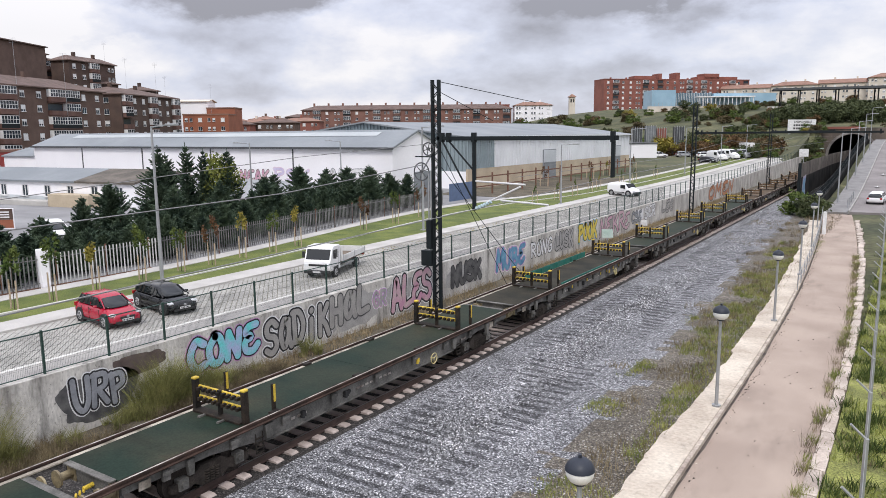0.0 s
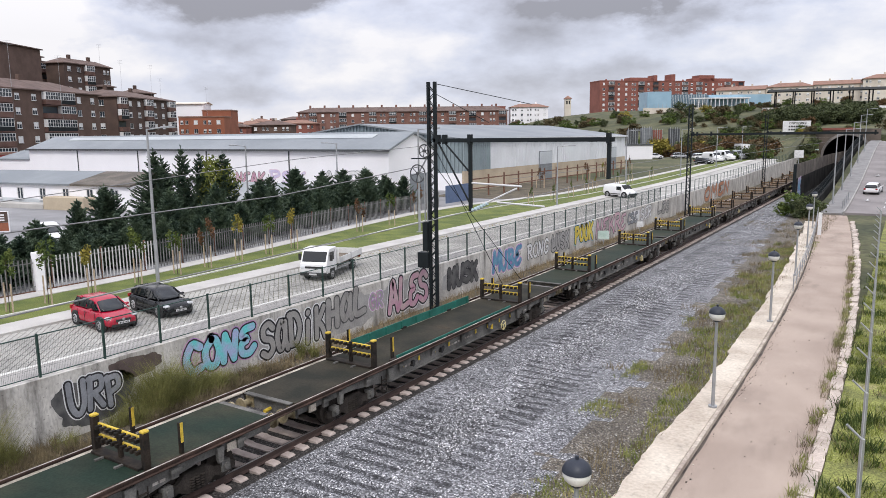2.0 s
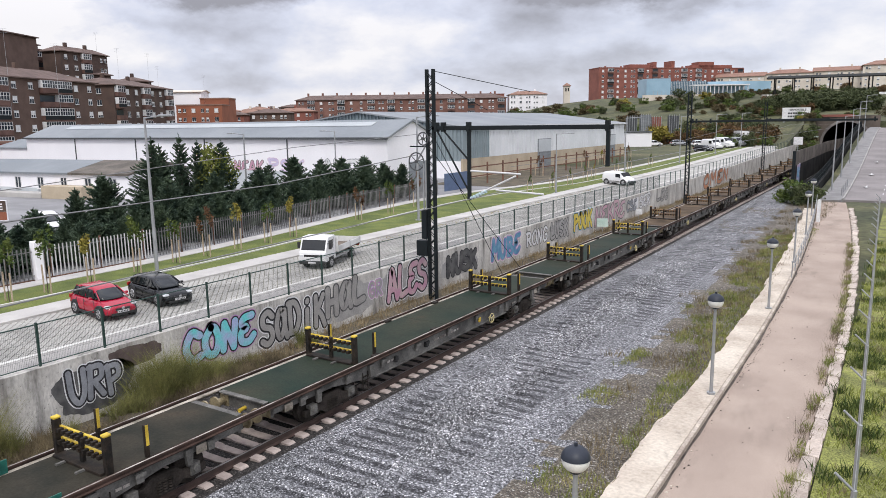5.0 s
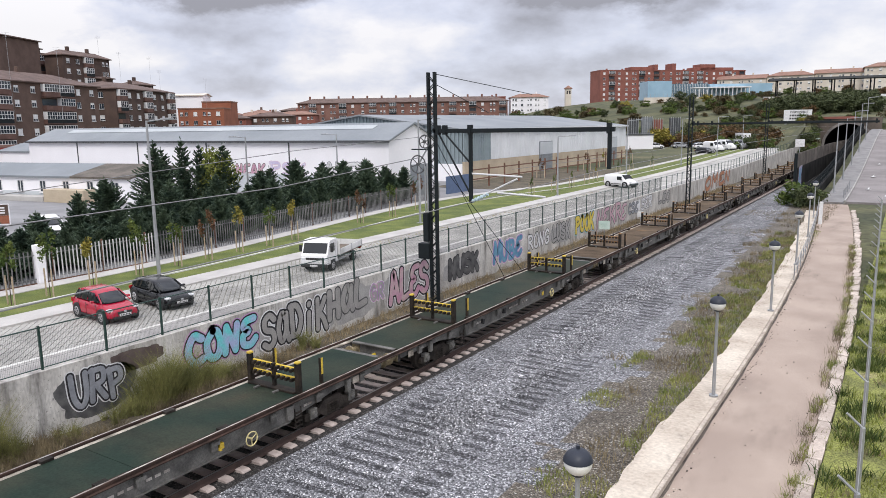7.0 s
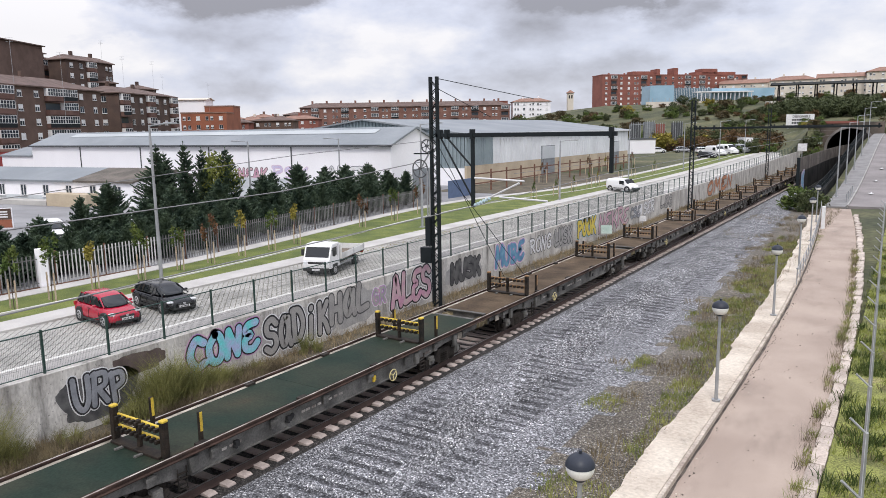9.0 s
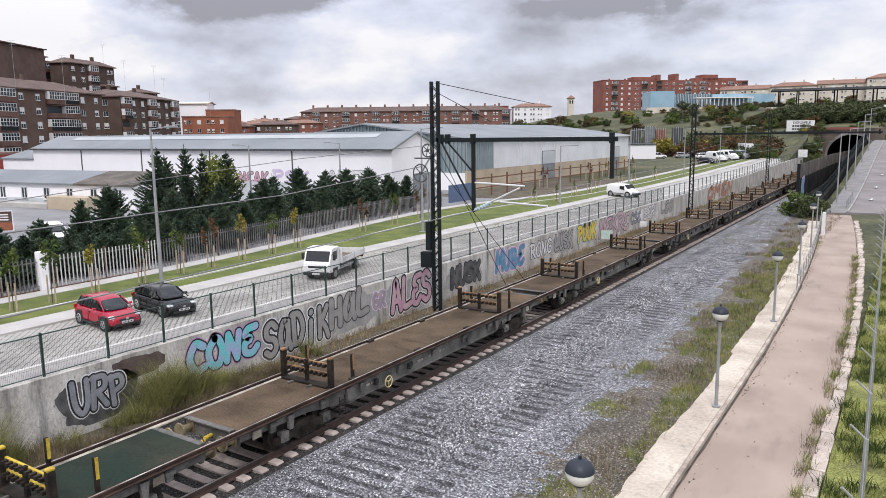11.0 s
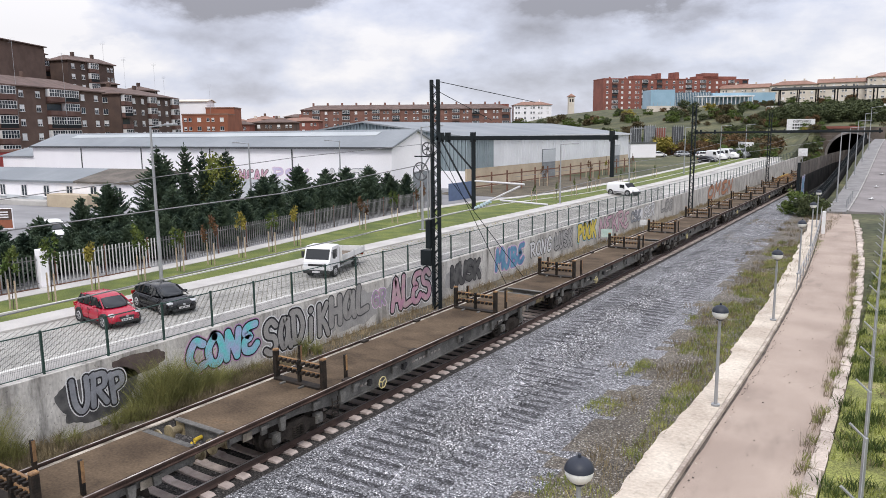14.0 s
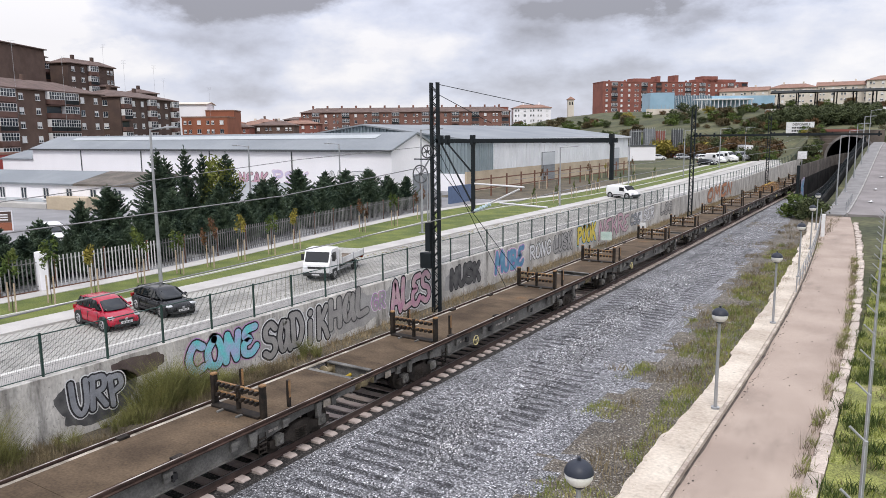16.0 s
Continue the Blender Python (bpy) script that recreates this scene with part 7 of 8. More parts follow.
def truck(m):
    """A small cab-over truck with its nose to +x: glazed cab, dropside bed on a ladder chassis."""
    r = empty("dropside_truck", m, "small white dropside truck parked on the street", "truck", "parked vehicles on the street")
    prof = [(1.22, 0.50), (2.74, 0.50), (2.78, 0.80), (2.74, 1.12), (2.66, 1.22), (2.34, 1.98), (2.22, 2.08), (1.30, 2.10), (1.22, 2.02)]
    bm = bmesh.new()
    prism(bm, prof, "y", -0.90, 0.90)
    bmesh.ops.bevel(fixn(bm), geom=bm.edges[:], offset=0.05, segments=2, affect="EDGES", profile=0.6)
    part("cab", bm, M["white_paint"], r)
    slope = math.degrees(math.atan2(0.32, 0.76))
    ws = part("windscreen", box(-0.015, 0.012, -0.80, 0.80, 0.06, 0.76, 0.01), M["carglass"], r)
    ws.matrix_basis = pose(2.665, 0, 1.2, 0, -slope, 0)
    for s in (-1, 1):
        part("side_window", box(1.62, 2.28, min(s * .86, s * .908), max(s * .86, s * .908), 1.28, 1.86, .02), M["carglass"], r)
        part("door_seam", box(1.50, 1.515, min(s * .89, s * .904), max(s * .89, s * .904), .62, 1.95), M["plastic"], r)
        part("headlight", box(2.66, 2.79, min(s * .58, s * .86), max(s * .58, s * .86), .80, 1.0, .03), M["headlight"], r)
        part("mirror", box(2.36, 2.44, min(s * .98, s * 1.16), max(s * .98, s * 1.16), 1.32, 1.74, .02), M["plastic"], r)
        part("mirror_arm", box(2.38, 2.41, min(s * .88, s * .99), max(s * .88, s * .99), 1.68, 1.71), M["plastic"], r)
        part("side_board", box(-2.6, 1.05, min(s * .98, s * 1.02), max(s * .98, s * 1.02), .90, 1.30, .008), M["dropside"], r)
        for x in (-2.55, -0.8, 1.0):
            part("board_post", box(x - .035, x + .035, min(s * .975, s * 1.035), max(s * .975, s * 1.035), .82, 1.34), M["galv"], r)
        part("wheel_arch", box(1.52, 2.32, min(s * .6, s * .905), max(s * .6, s * .905), .36, .80, .05), M["plastic"], r)
        for x in (-1.5, 1.92):
            wheel(r, x, s * (.915 if x > 0 else .88), .35, .22)
        part("underrun_rail", box(-0.95, 1.25, min(s * .86, s * .89), max(s * .86, s * .89), .50, .60), M["galv"], r)
        part("rear_light", box(-2.66, -2.62, min(s * .6, s * .9), max(s * .6, s * .9), .66, .78), M["taillight"], r)
    part("tail_board", box(-2.645, -2.605, -1.02, 1.02, .90, 1.30, .008), M["dropside"], r)
    part("head_board", box(1.06, 1.10, -1.0, 1.0, .90, 1.95, .01), M["dropside"], r)
    part("bed_floor", box(-2.6, 1.05, -.97, .97, .82, .90), M["deck_grey"], r)
    part("chassis_rail", box(-2.5, 1.3, -.4, .4, .46, .815), M["plastic"], r)
    part("grille", box(2.75, 2.80, -.56, .56, .84, .98, .02), M["plastic"], r)
    part("bumper", box(2.70, 2.84, -.90, .90, .36, .58, .04), M["plastic"], r)
    part("number_plate", box(2.842, 2.852, -.26, .26, .42, .53), M["plate"], r)
    part("wiper", box(2.63, 2.66, -.55, .1, 1.29, 1.31), M["plastic"], r)
    return r


M["dropside"] = surf("worn_white_board", (0.50, 0.50, 0.49), (0.66, 0.66, 0.65), 1.5, 0.6, 0.05, 20, fine=0.1)
truck(rz(-25.4, 28.7, ZR, -72)).scale = (0.86, 0.80, 0.77)
WCAR = car(rz(-2.0, 100, 0.8, 82), M["white_paint"], 4.3, 1.78, 1.45, False, "white car driving up the side street")


# ---------------------------------------------------------------- painted writing on the walls
GLYPH = {
    "S": [[(0.9, 0.82), (0.55, 0.98), (0.15, 0.85), (0.2, 0.58), (0.75, 0.45), (0.88, 0.18), (0.5, 0.0), (0.08, 0.12)]],
    "A": [[(0.05, 0.0), (0.3, 0.6), (0.5, 1.0), (0.7, 0.6), (0.95, 0.0)], [(0.25, 0.33), (0.78, 0.33)]],
    "a": [[(0.8, 0.7), (0.45, 0.95), (0.12, 0.5), (0.35, 0.05), (0.75, 0.35), (0.8, 0.9)], [(0.8, 0.8), (0.8, 0.35), (0.98, 0.02)]],
    "D": [[(0.15, 0.0), (0.12, 1.0)], [(0.0, 0.98), (0.6, 0.95), (0.92, 0.5), (0.6, 0.05), (0.05, 0.02)]],
    "I": [[(0.5, 0.0), (0.5, 0.68)], [(0.5, 0.97), (0.52, 0.99)]],
    "K": [[(0.15, 0.0), (0.18, 1.0)], [(0.9, 1.0), (0.3, 0.5)], [(0.35, 0.52), (0.7, 0.3), (0.98, -0.05)]],
    "H": [[(0.12, 0.0), (0.15, 1.0)], [(0.85, 0.0), (0.85, 1.0)], [(0.15, 0.5), (0.85, 0.5)]],
    "L": [[(0.2, 1.0), (0.12, 0.45), (0.25, 0.06), (0.95, 0.12)]],
    "C": [[(0.95, 0.85), (0.5, 1.0), (0.1, 0.5), (0.4, 0.02), (0.95, 0.1)]],
    "O": [[(0.5, 1.0), (0.1, 0.6), (0.25, 0.08), (0.7, 0.05), (0.92, 0.5), (0.75, 0.92), (0.5, 1.0)]],
    "N": [[(0.1, 0.0), (0.2, 1.0)], [(0.2, 0.98), (0.78, 0.05)], [(0.8, 0.0), (0.92, 1.0)]],
    "E": [[(0.95, 1.0), (0.4, 0.95), (0.2, 0.72), (0.55, 0.55), (0.15, 0.42), (0.15, 0.08), (0.6, 0.0), (0.98, 0.2)]],
    "U": [[(0.08, 1.0), (0.15, 0.3), (0.5, 0.0), (0.85, 0.3), (0.9, 1.0)]],
    "R": [[(0.15, 0.0), (0.15, 1.0)], [(0.05, 0.97), (0.75, 0.95), (0.8, 0.6), (0.25, 0.48)], [(0.4, 0.48), (0.95, 0.0)]],
    "P": [[(0.2, 0.0), (0.15, 1.0)], [(0.05, 0.97), (0.75, 0.95), (0.82, 0.62), (0.25, 0.45)]],
    "G": [[(0.9, 0.85), (0.5, 1.0), (0.1, 0.5), (0.4, 0.02), (0.88, 0.12), (0.88, 0.45), (0.55, 0.45)]],
    "M": [[(0.05, 0.0), (0.15, 1.0)], [(0.15, 1.0), (0.5, 0.4), (0.85, 1.0)], [(0.85, 1.0), (0.95, 0.0)]],
    "B": [[(0.15, 0.0), (0.15, 1.0)], [(0.1, 0.98), (0.75, 0.9), (0.65, 0.58), (0.2, 0.52)], [(0.3, 0.52), (0.9, 0.35), (0.7, 0.03), (0.1, 0.02)]],
    "J": [[(0.8, 1.0), (0.75, 0.25), (0.4, 0.0), (0.08, 0.25)]]}


def flow(line):
    """Points along a smooth curve through the corners of a stroke."""
    p = [Vector((*q, 0)) for q in line]
    if len(p) < 3:
        return p
    p = [p[0] * 2 - p[1]] + p + [p[-1] * 2 - p[-2]]
    made = []
    for a, b, c, d in zip(p, p[1:], p[2:], p[3:]):
        for k in range(5):
            t = k / 5
            made.append(0.5 * ((2 * b) + (c - a) * t + (2 * a - 5 * b + 4 * c - d) * t * t + (3 * b - a - 3 * c + d) * t ** 3))
    return made + [p[-2]]


def ribbon(bm, pts, r, depth, place):
    """A flat painted stroke of half width r with round ends."""
    left, right = [], []
    n = len(pts)
    way = [(pts[min(k + 1, n - 1)] - pts[max(k - 1, 0)]).normalized() for k in range(n)]
    for p, d in zip(pts, way):
        s = Vector((-d.y, d.x, 0)) * r
        left.append(bm.verts.new(place(p + s, depth)))
        right.append(bm.verts.new(place(p - s, depth)))
    for k in range(n - 1):
        bm.faces.new((right[k], right[k + 1], left[k + 1], left[k]))
    for p, d, a, b in ((pts[0], -way[0], left[0], right[0]), (pts[-1], way[-1], right[-1], left[-1])):
        s = Vector((-d.y, d.x, 0))
        rim = [bm.verts.new(place(p + (d * math.cos(q) + s * math.sin(q)) * r, depth)) for q in (-1.05, -0.52, 0, 0.52, 1.05)]
        bm.faces.new([a] + rim + [b])


def spray(word, a0, a1, z0, z1, fill, line, halo, owner, face="x", off=WALLX, fat=0.26):
    """Sprayed letters on a wall, each stroke fat and round: halo, outline and fill, one over the other."""
    h, n = z1 - z0, len(word)
    w = (a1 - a0) / n
    g = random.Random(sum(map(ord, word)))
    place = (lambda p, d: (off + d, p.x, p.y)) if face == "x" else (lambda p, d: (p.x, off - d, p.y))
    body = fat * min(h, w * 1.3) / 2
    for k, ch in enumerate(word):
        up, tilt, big = g.uniform(-0.06, 0.06) * h, g.uniform(-0.12, 0.2), g.uniform(0.95, 1.1)
        lines = [[Vector((a0 + w * (k + 0.08 + 0.86 * p.x * big + tilt * (p.y - 0.5) * 0.5), z0 + up + h * p.y * big, 0)) for p in flow(st)] for st in GLYPH[ch]]
        for layer, (grow, mt) in enumerate(((0.13, halo), (0.078, line), (0.0, fill))):
            if mt is None:
                continue
            bm = bmesh.new()
            for q, pts in enumerate(lines):
                ribbon(bm, pts, body + grow * max(h, 0.8) * 0.75, 0.005 + 0.006 * layer + 0.0009 * (k % 3) + 0.0002 * q, place)
            ob = obj("graffiti_letter", fixn(bm), mt, owner)
            ob.matrix_parent_inverse = owner.matrix_basis.inverted()


def blot(a0, a1, z0, z1, mt, seed):
    """An irregular painted-over patch of the wall."""
    g = random.Random(seed)
    bm = bmesh.new()
    n = 46
    rim = []
    for k in range(n):
        a = k * math.tau / n
        r = g.uniform(0.93, 1.0) + 0.07 * math.sin(3 * a + seed) + 0.05 * math.sin(7 * a + 2 * seed)
        sx, sz = math.copysign(abs(math.cos(a)) ** 0.6, math.cos(a)), math.copysign(abs(math.sin(a)) ** 0.6, math.sin(a))
        rim.append(bm.verts.new((WALLX + 0.003, (a0 + a1) / 2 + (a1 - a0) / 2 * r * sx, (z0 + z1) / 2 + (z1 - z0) / 2 * r * sz)))
    bm.faces.new(rim)
    obj("paint_patch", fixn(bm), mt, WALL)


def tone(name, a, b):
    return surf(name, a, b, 2.2, 0.7, 0, 14, fine=0.15)


P = dict(lilacpale=tone("pale_lilac_spray", (0.50, 0.44, 0.62), (0.60, 0.56, 0.68)), pinkpale=tone("pale_pink_spray", (0.62, 0.46, 0.56), (0.66, 0.54, 0.6)), black=tone("black_spray", (0.012, 0.012, 0.014), (0.03, 0.03, 0.034)), silver=tone("silver_spray", (0.20, 0.21, 0.23), (0.30, 0.31, 0.33)), white=tone("white_spray", (0.6, 0.6, 0.6), (0.72, 0.72, 0.72)),
         teal=tone("teal_spray", (0.14, 0.58, 0.58), (0.36, 0.42, 0.62)), pink=tone("pink_spray", (0.50, 0.26, 0.36), (0.52, 0.40, 0.40)), blue=tone("blue_spray", (0.08, 0.20, 0.34), (0.16, 0.34, 0.46)),
         yellow=tone("yellow_spray", (0.55, 0.42, 0.06), (0.62, 0.50, 0.10)), orange=tone("orange_spray", (0.40, 0.16, 0.08), (0.45, 0.22, 0.12)), lilac=tone("lilac_spray", (0.38, 0.20, 0.46), (0.55, 0.30, 0.42)), wallgrey=tone("grey_spray", (0.27, 0.26, 0.25), (0.33, 0.32, 0.30)))
P["smoke"] = tone("dark_sprayed_shadow", (0.05, 0.05, 0.052), (0.12, 0.118, 0.115))
P["brownspray"] = tone("brown_spray", (0.07, 0.05, 0.045), (0.12, 0.09, 0.08))
P["greyfade"] = tone("faded_grey_paint", (0.30, 0.295, 0.285), (0.38, 0.37, 0.355))
for k, (a0, a1, z0, z1, c) in enumerate(((11.2, 13.9, 0.35, 1.85, "smoke"), (13.0, 15.0, 1.35, 2.1, "brownspray"), (23.9, 26.9, 0.3, 2.0, "greyfade"), (19.3, 24.0, 0.3, 1.9, "greyfade"), (33.2, 37.4, 0.5, 1.75, "greyfade"), (47.6, 51.4, 0.5, 1.9, "greyfade"), (27.7, 31.9, 0.2, 2.05, "greyfade"))):
    blot(a0, a1, z0, z1, P[c], k)
for word, y0, y1, z0, z1, f, l, h, fat in (("URP", 11.6, 13.5, 0.75, 1.72, "silver", "black", "white", 0.22), ("CONE", 15.9, 19.3, 0.85, 1.85, "teal", "black", "lilac", 0.30), ("SaDIK", 19.6, 23.5, 0.55, 1.85, "wallgrey", "black", "white", 0.25),
                                           ("HaL", 23.5, 26.3, 0.85, 2.0, "wallgrey", "smoke", None, 0.27), ("GR", 26.6, 27.7, 0.95, 1.65, "greyfade", "lilac", "white", 0.2), ("ALES", 28.1, 31.7, 0.5, 2.0, "pink", "black", "white", 0.26), ("NUSK", 33.7, 37.1, 0.75, 1.7, "smoke", "black", None, 0.34),
                                           ("MUBE", 39.0, 43.0, 0.75, 1.85, "blue", "lilac", "white", 0.3), ("RONG", 43.9, 47.4, 0.85, 1.75, "white", "black", None, 0.2), ("LUSK", 47.9, 51.2, 0.8, 1.85, "greyfade", "black", None, 0.22), ("POOK", 52.3, 56.2, 0.85, 1.95, "yellow", "black", "teal", 0.3),
                                           ("NEKRE", 56.8, 64.5, 0.7, 2.0, "pink", "smoke", None, 0.2), ("CSE", 65.0, 68.0, 0.9, 1.8, "silver", "black", None, 0.25), ("SER", 68.9, 72.4, 0.9, 1.9, "white", "black", "white", 0.2), ("LEG", 74.5, 79.0, 0.9, 1.9, "wallgrey", "black", None, 0.25), ("OMEN", 95.0, 110.5, 0.7, 2.2, "orange", "smoke", None, 0.3)):
    spray(word, y0, y1, z0, z1, P[f], P[l], P[h] if h else None, WALL, fat=fat)
tagged(obj("wall_patch", box(WALLX + 0.003, WALLX + 0.0045, 66.0, 68.6, 0.95, 1.95), P["white"], WALL), "white painted patch")
for word, x0, x1, z0, z1, f, l in (("NEAK", -65.7, -60.9, 4.0, 5.2, "pink", "smoke"), ("PSK", -60.2, -54.6, 4.2, 5.4, "lilacpale", "pinkpale"), ("JANER", -53.4, -46.4, 4.0, 5.4, "white", "silver")):
    spray(word, x0, x1, z0, z1, P[f], P[l], None, WHITEHALL, "y", 57.99, fat=0.24)
spray("MK", 110.5, 113.5, 0.4, 2.4, P["blue"], P["lilac"], P["white"], BARRIER, "x", -12.29)


# ---------------------------------------------------------------- street paving
def pavers():
    bm_v, bm_f = [], []
    g = np.random.default_rng(9)
    s, q = 0.30, 0.125
    y = 6.0
    row = 0
    while y < 78:
        x = -27.82 + (s / 2 if row % 2 else 0)
        while x < WALLX - 1.85:
            dz = g.normal(0, 0.003)
            z = 2.085 + dz
            b = len(bm_v)
            for k, (dx, dy) in enumerate(((-q, 0), (0, -q), (q, 0), (0, q))):
                bm_v.append((x + dx * 1.12, y + dy * 1.12, z - 0.04))
            for k, (dx, dy) in enumerate(((-q, 0), (0, -q), (q, 0), (0, q))):
                bm_v.append((x + dx, y + dy, z))
            bm_f.append((b + 4, b + 5, b + 6, b + 7))
            for k in range(4):
                bm_f.append((b + k, b + (k + 1) % 4, b + 4 + (k + 1) % 4, b + 4 + k))
            x += s
        y += s / 2
        row += 1
    me = bpy.data.meshes.new("paver")
    me.from_pydata(bm_v, [], bm_f)
    me.materials.append(M["paver"])
    me.update()
    tagged(new("paving", me), "diamond-laid grey paving blocks with open joints", "paving", kind="stuff")


pavers()
strip("road_far", -27.9, WALLX - 1.7, 78, 200, 2.085, M["paver"], "grey paved street further up", 0.1, zr, category="road")

P["pale"] = tone("pale_green_board", (0.42, 0.55, 0.50), (0.52, 0.62, 0.57))
# ---------------------------------------------------------------- hilltop and small things
M["bluepanel"] = surf("pale_blue_panel", (0.24, 0.38, 0.48), (0.30, 0.45, 0.55), 0.2, 0.4, 0, 4, fine=0.05)
M["blueglass"] = glass("blue_grey_glass", (0.10, 0.16, 0.20), 0.08)
gb = empty("glass_hall", rz(-102, 335, 19.5, 33), "low pale blue panelled hall on the hilltop", "hall")
part("block", box(0, 11, 0, 14, 0, 8.2), M["bluepanel"], gb)
part("block", box(11, 29, 4, 18, 0, 7.0), M["blueglass"], gb)
part("block", box(29.05, 58, 2, 16, 0, 6.6), M["bluepanel"], gb)
for k in range(24):
    part("mullion", box(11.1 + k * 0.75, 11.2 + k * 0.75, 3.85, 3.99, 0, 6.9), M["frame_white"], gb)
part("canopy_roof", box(20, 46, -3.5, 1.9, 4.6, 5.1), M["frame_white"], gb)
for k in range(14):
    part("column", box(20.5 + k * 1.9, 20.8 + k * 1.9, -3.2, -2.9, 0, 4.59), M["frame_white"], gb)
part("terrace_wall", box(-4, 66, -8, -7.6, -3.5, 0.6), M["cream"], gb)
for k in range(36):
    part("terrace_post", box(-3 + k * 1.9, -2.9 + k * 1.9, -7.9, -7.75, 0.6, 2.2), M["galv"], gb)

cp = empty("plaza_canopy", rz(-43, 296, 15.5, 12), "long flat canopy on slim posts above the hillside", "canopy")
part("canopy_deck", box(-2, 40, -4, 5, 8.0, 8.5), M["darkwall"], cp)
part("canopy_edge", box(-2.1, 40.1, -4.15, -4.01, 7.9, 8.7), M["trimdark"], cp)
for k in range(7):
    for y in (-3, 4):
        part("post", box(0.5 + k * 6.2, 0.9 + k * 6.2, y - 0.2, y + 0.2, 0, 8.0), M["darkwall"], cp)
part("plaza_wall", box(-4, 60, -6, -5.6, -3, 2.2), M["concrete"], cp)
part("plaza_sign", box(33, 40, -6.1, -6.01, 0.2, 2.0), P["white"], cp)
part("plaza_sign", box(44, 58, -6.1, -6.01, 0.2, 2.0), P["white"], cp)
for k in range(8):
    part("sign_bar", box(45 + k * 1.5, 45.9 + k * 1.5, -6.13, -6.105, 0.7, 1.3), P["black"], cp)

bl = empty("billboard", rz(-31.5, 238, 3.9, 28), "white billboard on a steel frame", "billboard")
part("panel", box(0, 8.0, 0, 0.25, 4.8, 8.3), P["white"], bl)
cu = bpy.data.curves.new("word", "FONT")
cu.body, cu.size, cu.extrude, cu.offset, cu.resolution_u = "DISPONIBLE", 0.95, 0.012, 0.012, 2
tmp = new("word", cu)
bpy.context.view_layer.update()
me = bpy.data.meshes.new_from_object(tmp.evaluated_get(bpy.context.evaluated_depsgraph_get()))
bpy.data.objects.remove(tmp)
me.materials.clear()
me.materials.append(P["black"])
word = new("lettering", me)
word.parent = bl
word.matrix_basis = pose(1.7, -0.018, 7.3, 90)
for z, n in ((6.4, 8), (5.5, 8)):
    for k in range(n):
        part("text_bar", box(1.6 + k * 0.7, 2.1 + k * 0.7, -0.03, -0.005, z, z + 0.5), P["black"], bl)
for x in (0.6, 4.0, 7.4):
    part("leg", box(x - 0.12, x + 0.12, 0.3, 0.55, -3, 8.2), M["galv"], bl)
for x in (0.6, 4.0):
    bm = bmesh.new()
    tube(bm, (x, 0.42, 0), (x + 3.4, 0.42, 4.6), 0.08, n=5)
    tube(bm, (x + 3.4, 0.42, 0), (x, 0.42, 4.6), 0.08, n=5)
    part("cross_brace", bm, M["galv"], bl)

# small signs by the tunnel, on the wall foot and in the yard
for x, y, z, w, h, c, lab in ((-20.2, 180, 2.4, 1.9, 1.7, "white", "white equipment cabinet by the track"), (-18.7, 196, 3.0, 2.0, 0.9, "pale", "pale green and white direction sign")):
    s = empty("trackside_sign", rz(x, y, z, 10), lab, "sign")
    part("panel", box(-w / 2, w / 2, 0, 0.15, 0.9, 0.9 + h), P[c], s)
    part("post", box(-0.08, 0.08, 0.16, 0.3, -1.2, 0.9 + h), M["galv"], s)
for x, y, w, h, c in ((-20.6, 56.9, 0.9, 0.7, "pale"), (-20.4, 66.0, 0.6, 0.5, "white")):
    s = empty("track_marker", rz(x, y, 0.1, 20), "small pale trackside marker board", "sign")
    part("board", box(-w / 2, w / 2, 0, 0.04, 0.5, 0.5 + h), P[c], s)
    part("post", box(-0.03, 0.03, 0.045, 0.09, 0, 0.5 + h), M["galv"], s)
g = random.Random(41)
litter = bmesh.new()
for k in range(420):
    y = g.uniform(30, 74)
    x = -27.75 + abs(g.gauss(0, 0.5))
    q = g.uniform(0.02, 0.05)
    bx(litter, x - q, x + q, y - q * 0.7, y + q * 0.7, 2.088, 2.10, k % 2)
tagged(obj("leaf_litter", litter, [M["leaf_brown"], M["leaf_yellow"]]), "fallen autumn leaves along the street edge", "litter", kind="stuff")
sb = empty("yard_sign", rz(-59.4, 28.6, 2.03, 40), "white-framed advertising board in the yard", "sign")
part("frame", box(-0.62, 0.62, 0, 0.1, 0.1, 1.75, 0.02), M["white"], sb)
part("panel", box(-0.55, 0.55, -0.02, -0.004, 0.85, 1.7), M["brick_dark"], sb)
part("poster", box(-0.55, 0.55, -0.02, -0.004, 0.2, 0.84), M["orange"], sb)
for k in range(3):
    part("text_bar", box(-0.4, 0.3, -0.028, -0.0205, 1.0 + 0.2 * k, 1.1 + 0.2 * k), P["white"], sb)
wp = empty("marker_post", rz(-5.9, 70.5, 0.1, 0), "white square marker post beside the path", "post")
part("shaft", box(-0.14, 0.14, -0.14, 0.14, 0, 2.1, 0.02), P["white"], wp)
rl = empty("path_railing", None, "thin grey handrail along the path kerb", "railing", kind="structure")
y = 44.0
while y < 84:
    a, b = -4.45 + bend(y), -4.45 + bend(y + 2.2)
    bm = bmesh.new()
    tube(bm, (a, y, 0.4), (a, y, 1.35), 0.03, n=6)
    part("post", bm, M["galv"], rl)
    bm = bmesh.new()
    for h in (0.9, 1.3):
        tube(bm, (a, y, h), (b, y + 2.2, h), 0.022, n=5)
    part("handrail", bm, M["galv"], rl)
    y += 2.2
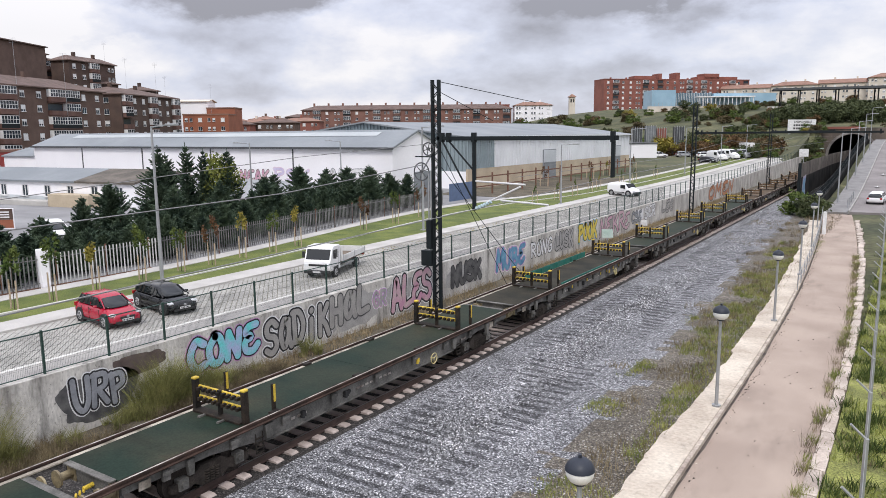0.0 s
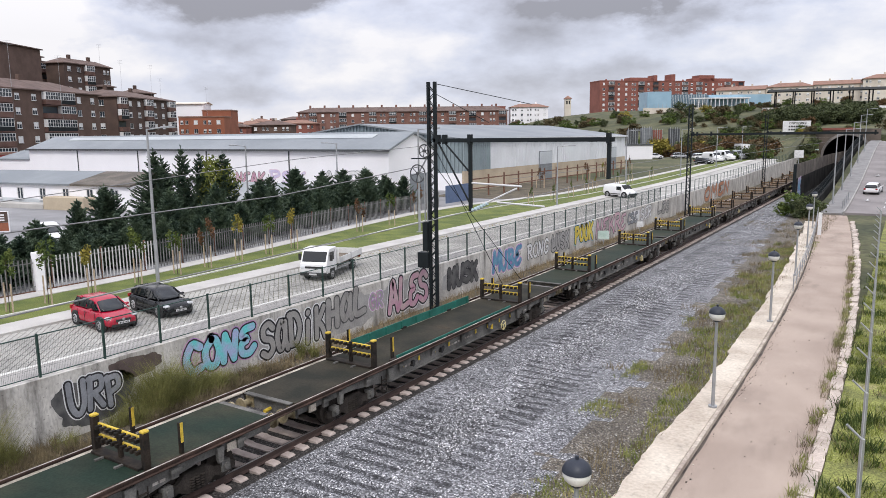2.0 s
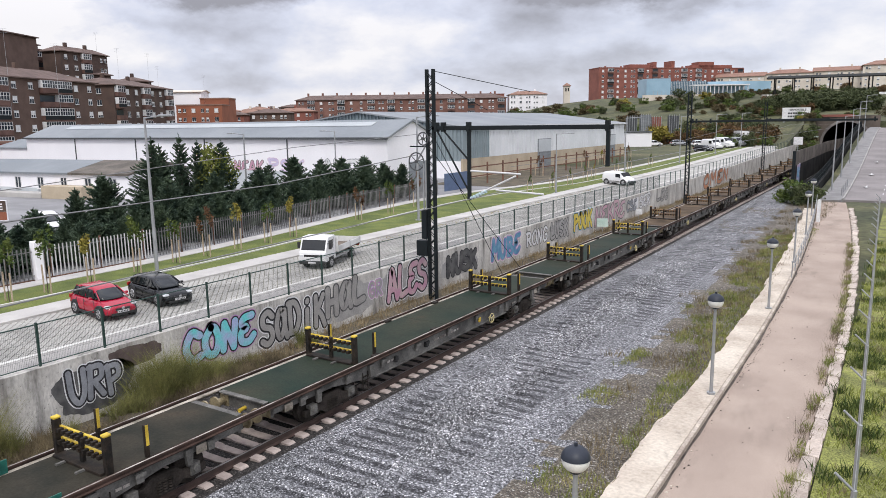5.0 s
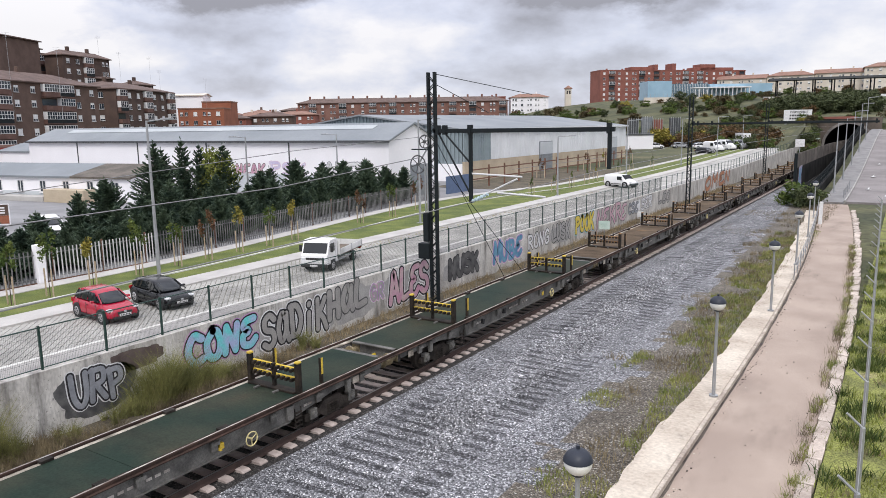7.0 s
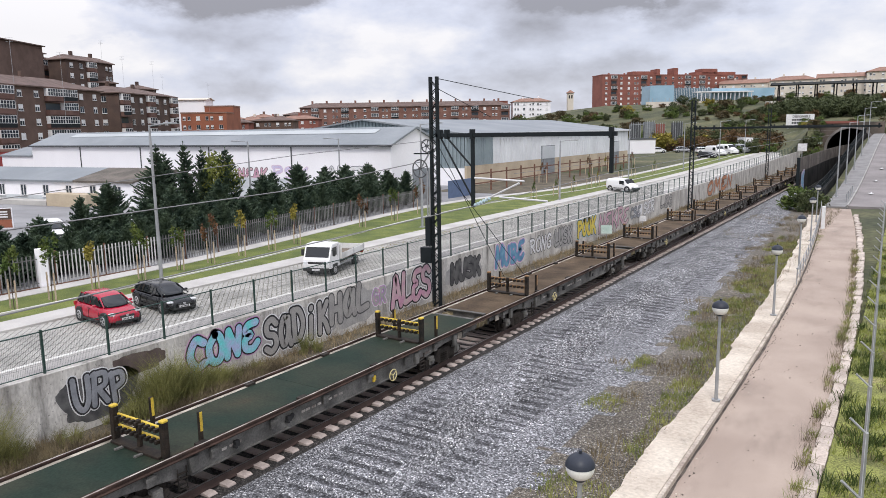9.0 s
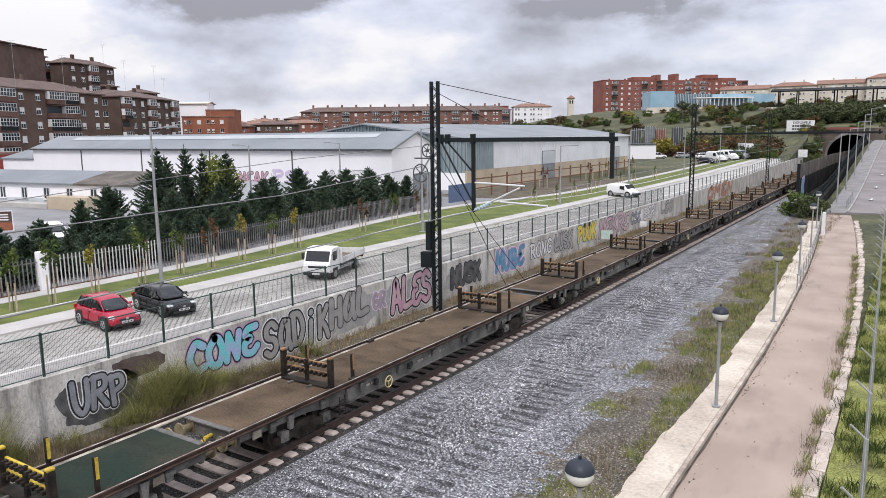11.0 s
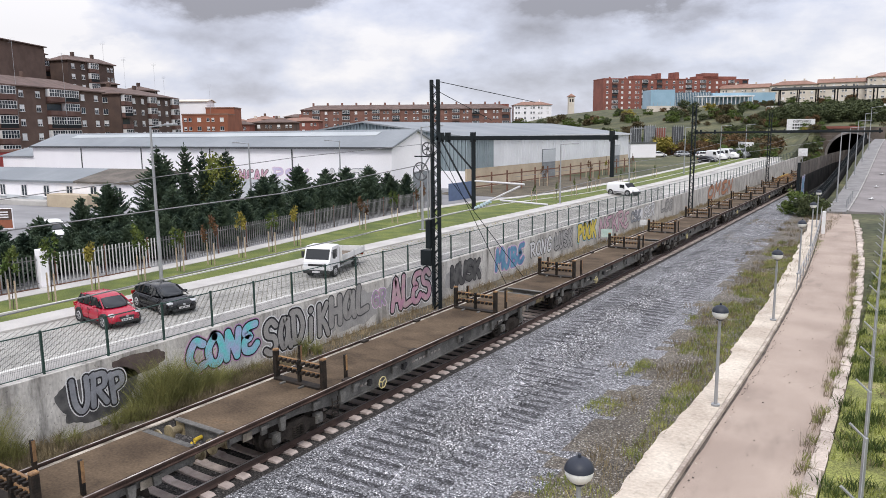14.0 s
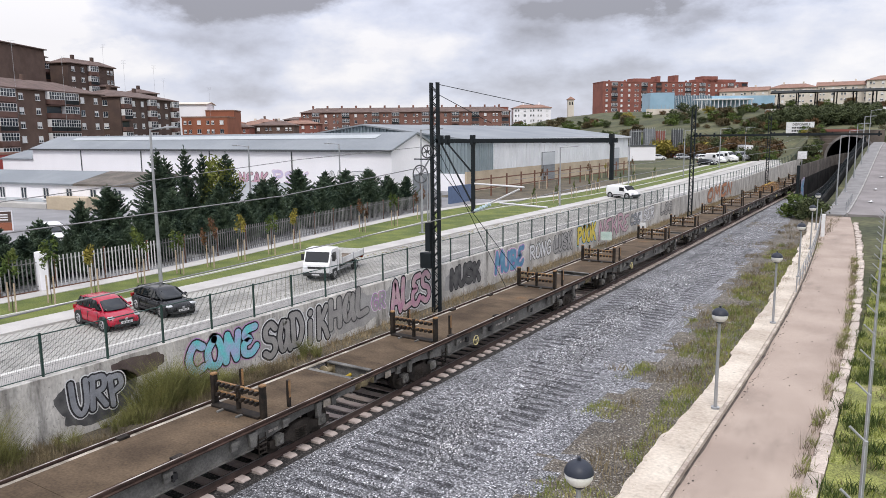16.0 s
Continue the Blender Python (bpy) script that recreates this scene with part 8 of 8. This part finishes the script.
# rooftop aerials on the flats
for k, (x, y, z, h) in enumerate(((-150, 60, 21, 9), (-152, 78, 21, 11), (-152, 88, 21, 8), (-196, 132, 22, 14), (-196, 142, 22, 13), (-212, 136, 33, 7), (-216, 160, 18, 16), (-205, 170, 18, 12))):
    bm = bmesh.new()
    tube(bm, (x, y, z - 8), (x, y, z + h * 0.7), 0.03, n=4)
    for q in range(3):
        tube(bm, (x - 0.6, y - 0.4, z + h * 0.7 - 0.4 * q), (x + 0.6, y + 0.4, z + h * 0.7 - 0.4 * q), 0.018, n=4)
    tagged(obj("roof_aerial", bm, M["galv"]), "tall thin roof aerial", "aerial", "roof aerials")


# ochre cradles carried on one of the rear wagons
CRADLES = []
for k, y in enumerate((-3.6, -1.0, 1.6)):
    c = empty("steel_cradle", pose(TX, FIRST + PERIOD * 10 + y, DZ), "ochre curved steel cradle on a flat wagon", "cradle", "cradles on the wagon")
    for s in (-0.7, 0.7):
        bm = bmesh.new()
        for q in range(10):
            a, b = math.pi * q / 10, math.pi * (q + 1) / 10
            tube(bm, (-0.75 * math.cos(a), s, 0.02 + 0.95 * math.sin(a)), (-0.75 * math.cos(b), s, 0.02 + 0.95 * math.sin(b)), 0.07, n=6)
        part("hoop", bm, M["brownbar"], c)
    for x in (-0.7, 0.7):
        part("runner", box(x - 0.08, x + 0.08, -0.9, 0.9, 0, 0.12), M["brownbar"], c)
    part("top_bar", box(-0.06, 0.06, -0.8, 0.8, 0.9, 1.02), M["yellow"], c)
    CRADLES.append((c, FIRST + PERIOD * 10 + y))


# ---------------------------------------------------------------- what moves
def motions():
    gone = [(0.0, 0.0), (1.0, 7.12), (2.0, 14.15), (3.0, 21.17), (4.0, 28.15), (6.3, 44.3), (7.0, 49.09), (8.0, 55.9), (9.0, 62.7), (11.3, 78.7),
            (12.5, 86.85), (14.0, 97.0), (15.0, 103.8), (16.0, 110.65)]
    for w, y in WAGONS:
        walk(w, [(t, pose(TX, y - s, 0)) for t, s in gone])
    for c, y in CRADLES:
        walk(c, [(t, pose(TX, y - s, DZ)) for t, s in gone])
    up = lambda y: 0.34 + 6.3 * smooth(86, 205, y)
    drive = [(0.0, -3.0, 100.0, 84), (0.8, -3.35, 104.0, 87), (1.5, -3.4, 108.0, 86), (2.3, -3.15, 112.5, 82), (3.0, -2.6, 116.5, 78), (3.8, -1.9, 121.0, 76), (7.0, 2.0, 140.0, 78), (9.0, 4.5, 152.0, 80), (16.0, 9.0, 190.0, 84)]
    walk(WCAR, [(t, pose(x, y, up(y), 0, -3, a)) for t, x, y, a in drive])


motions()
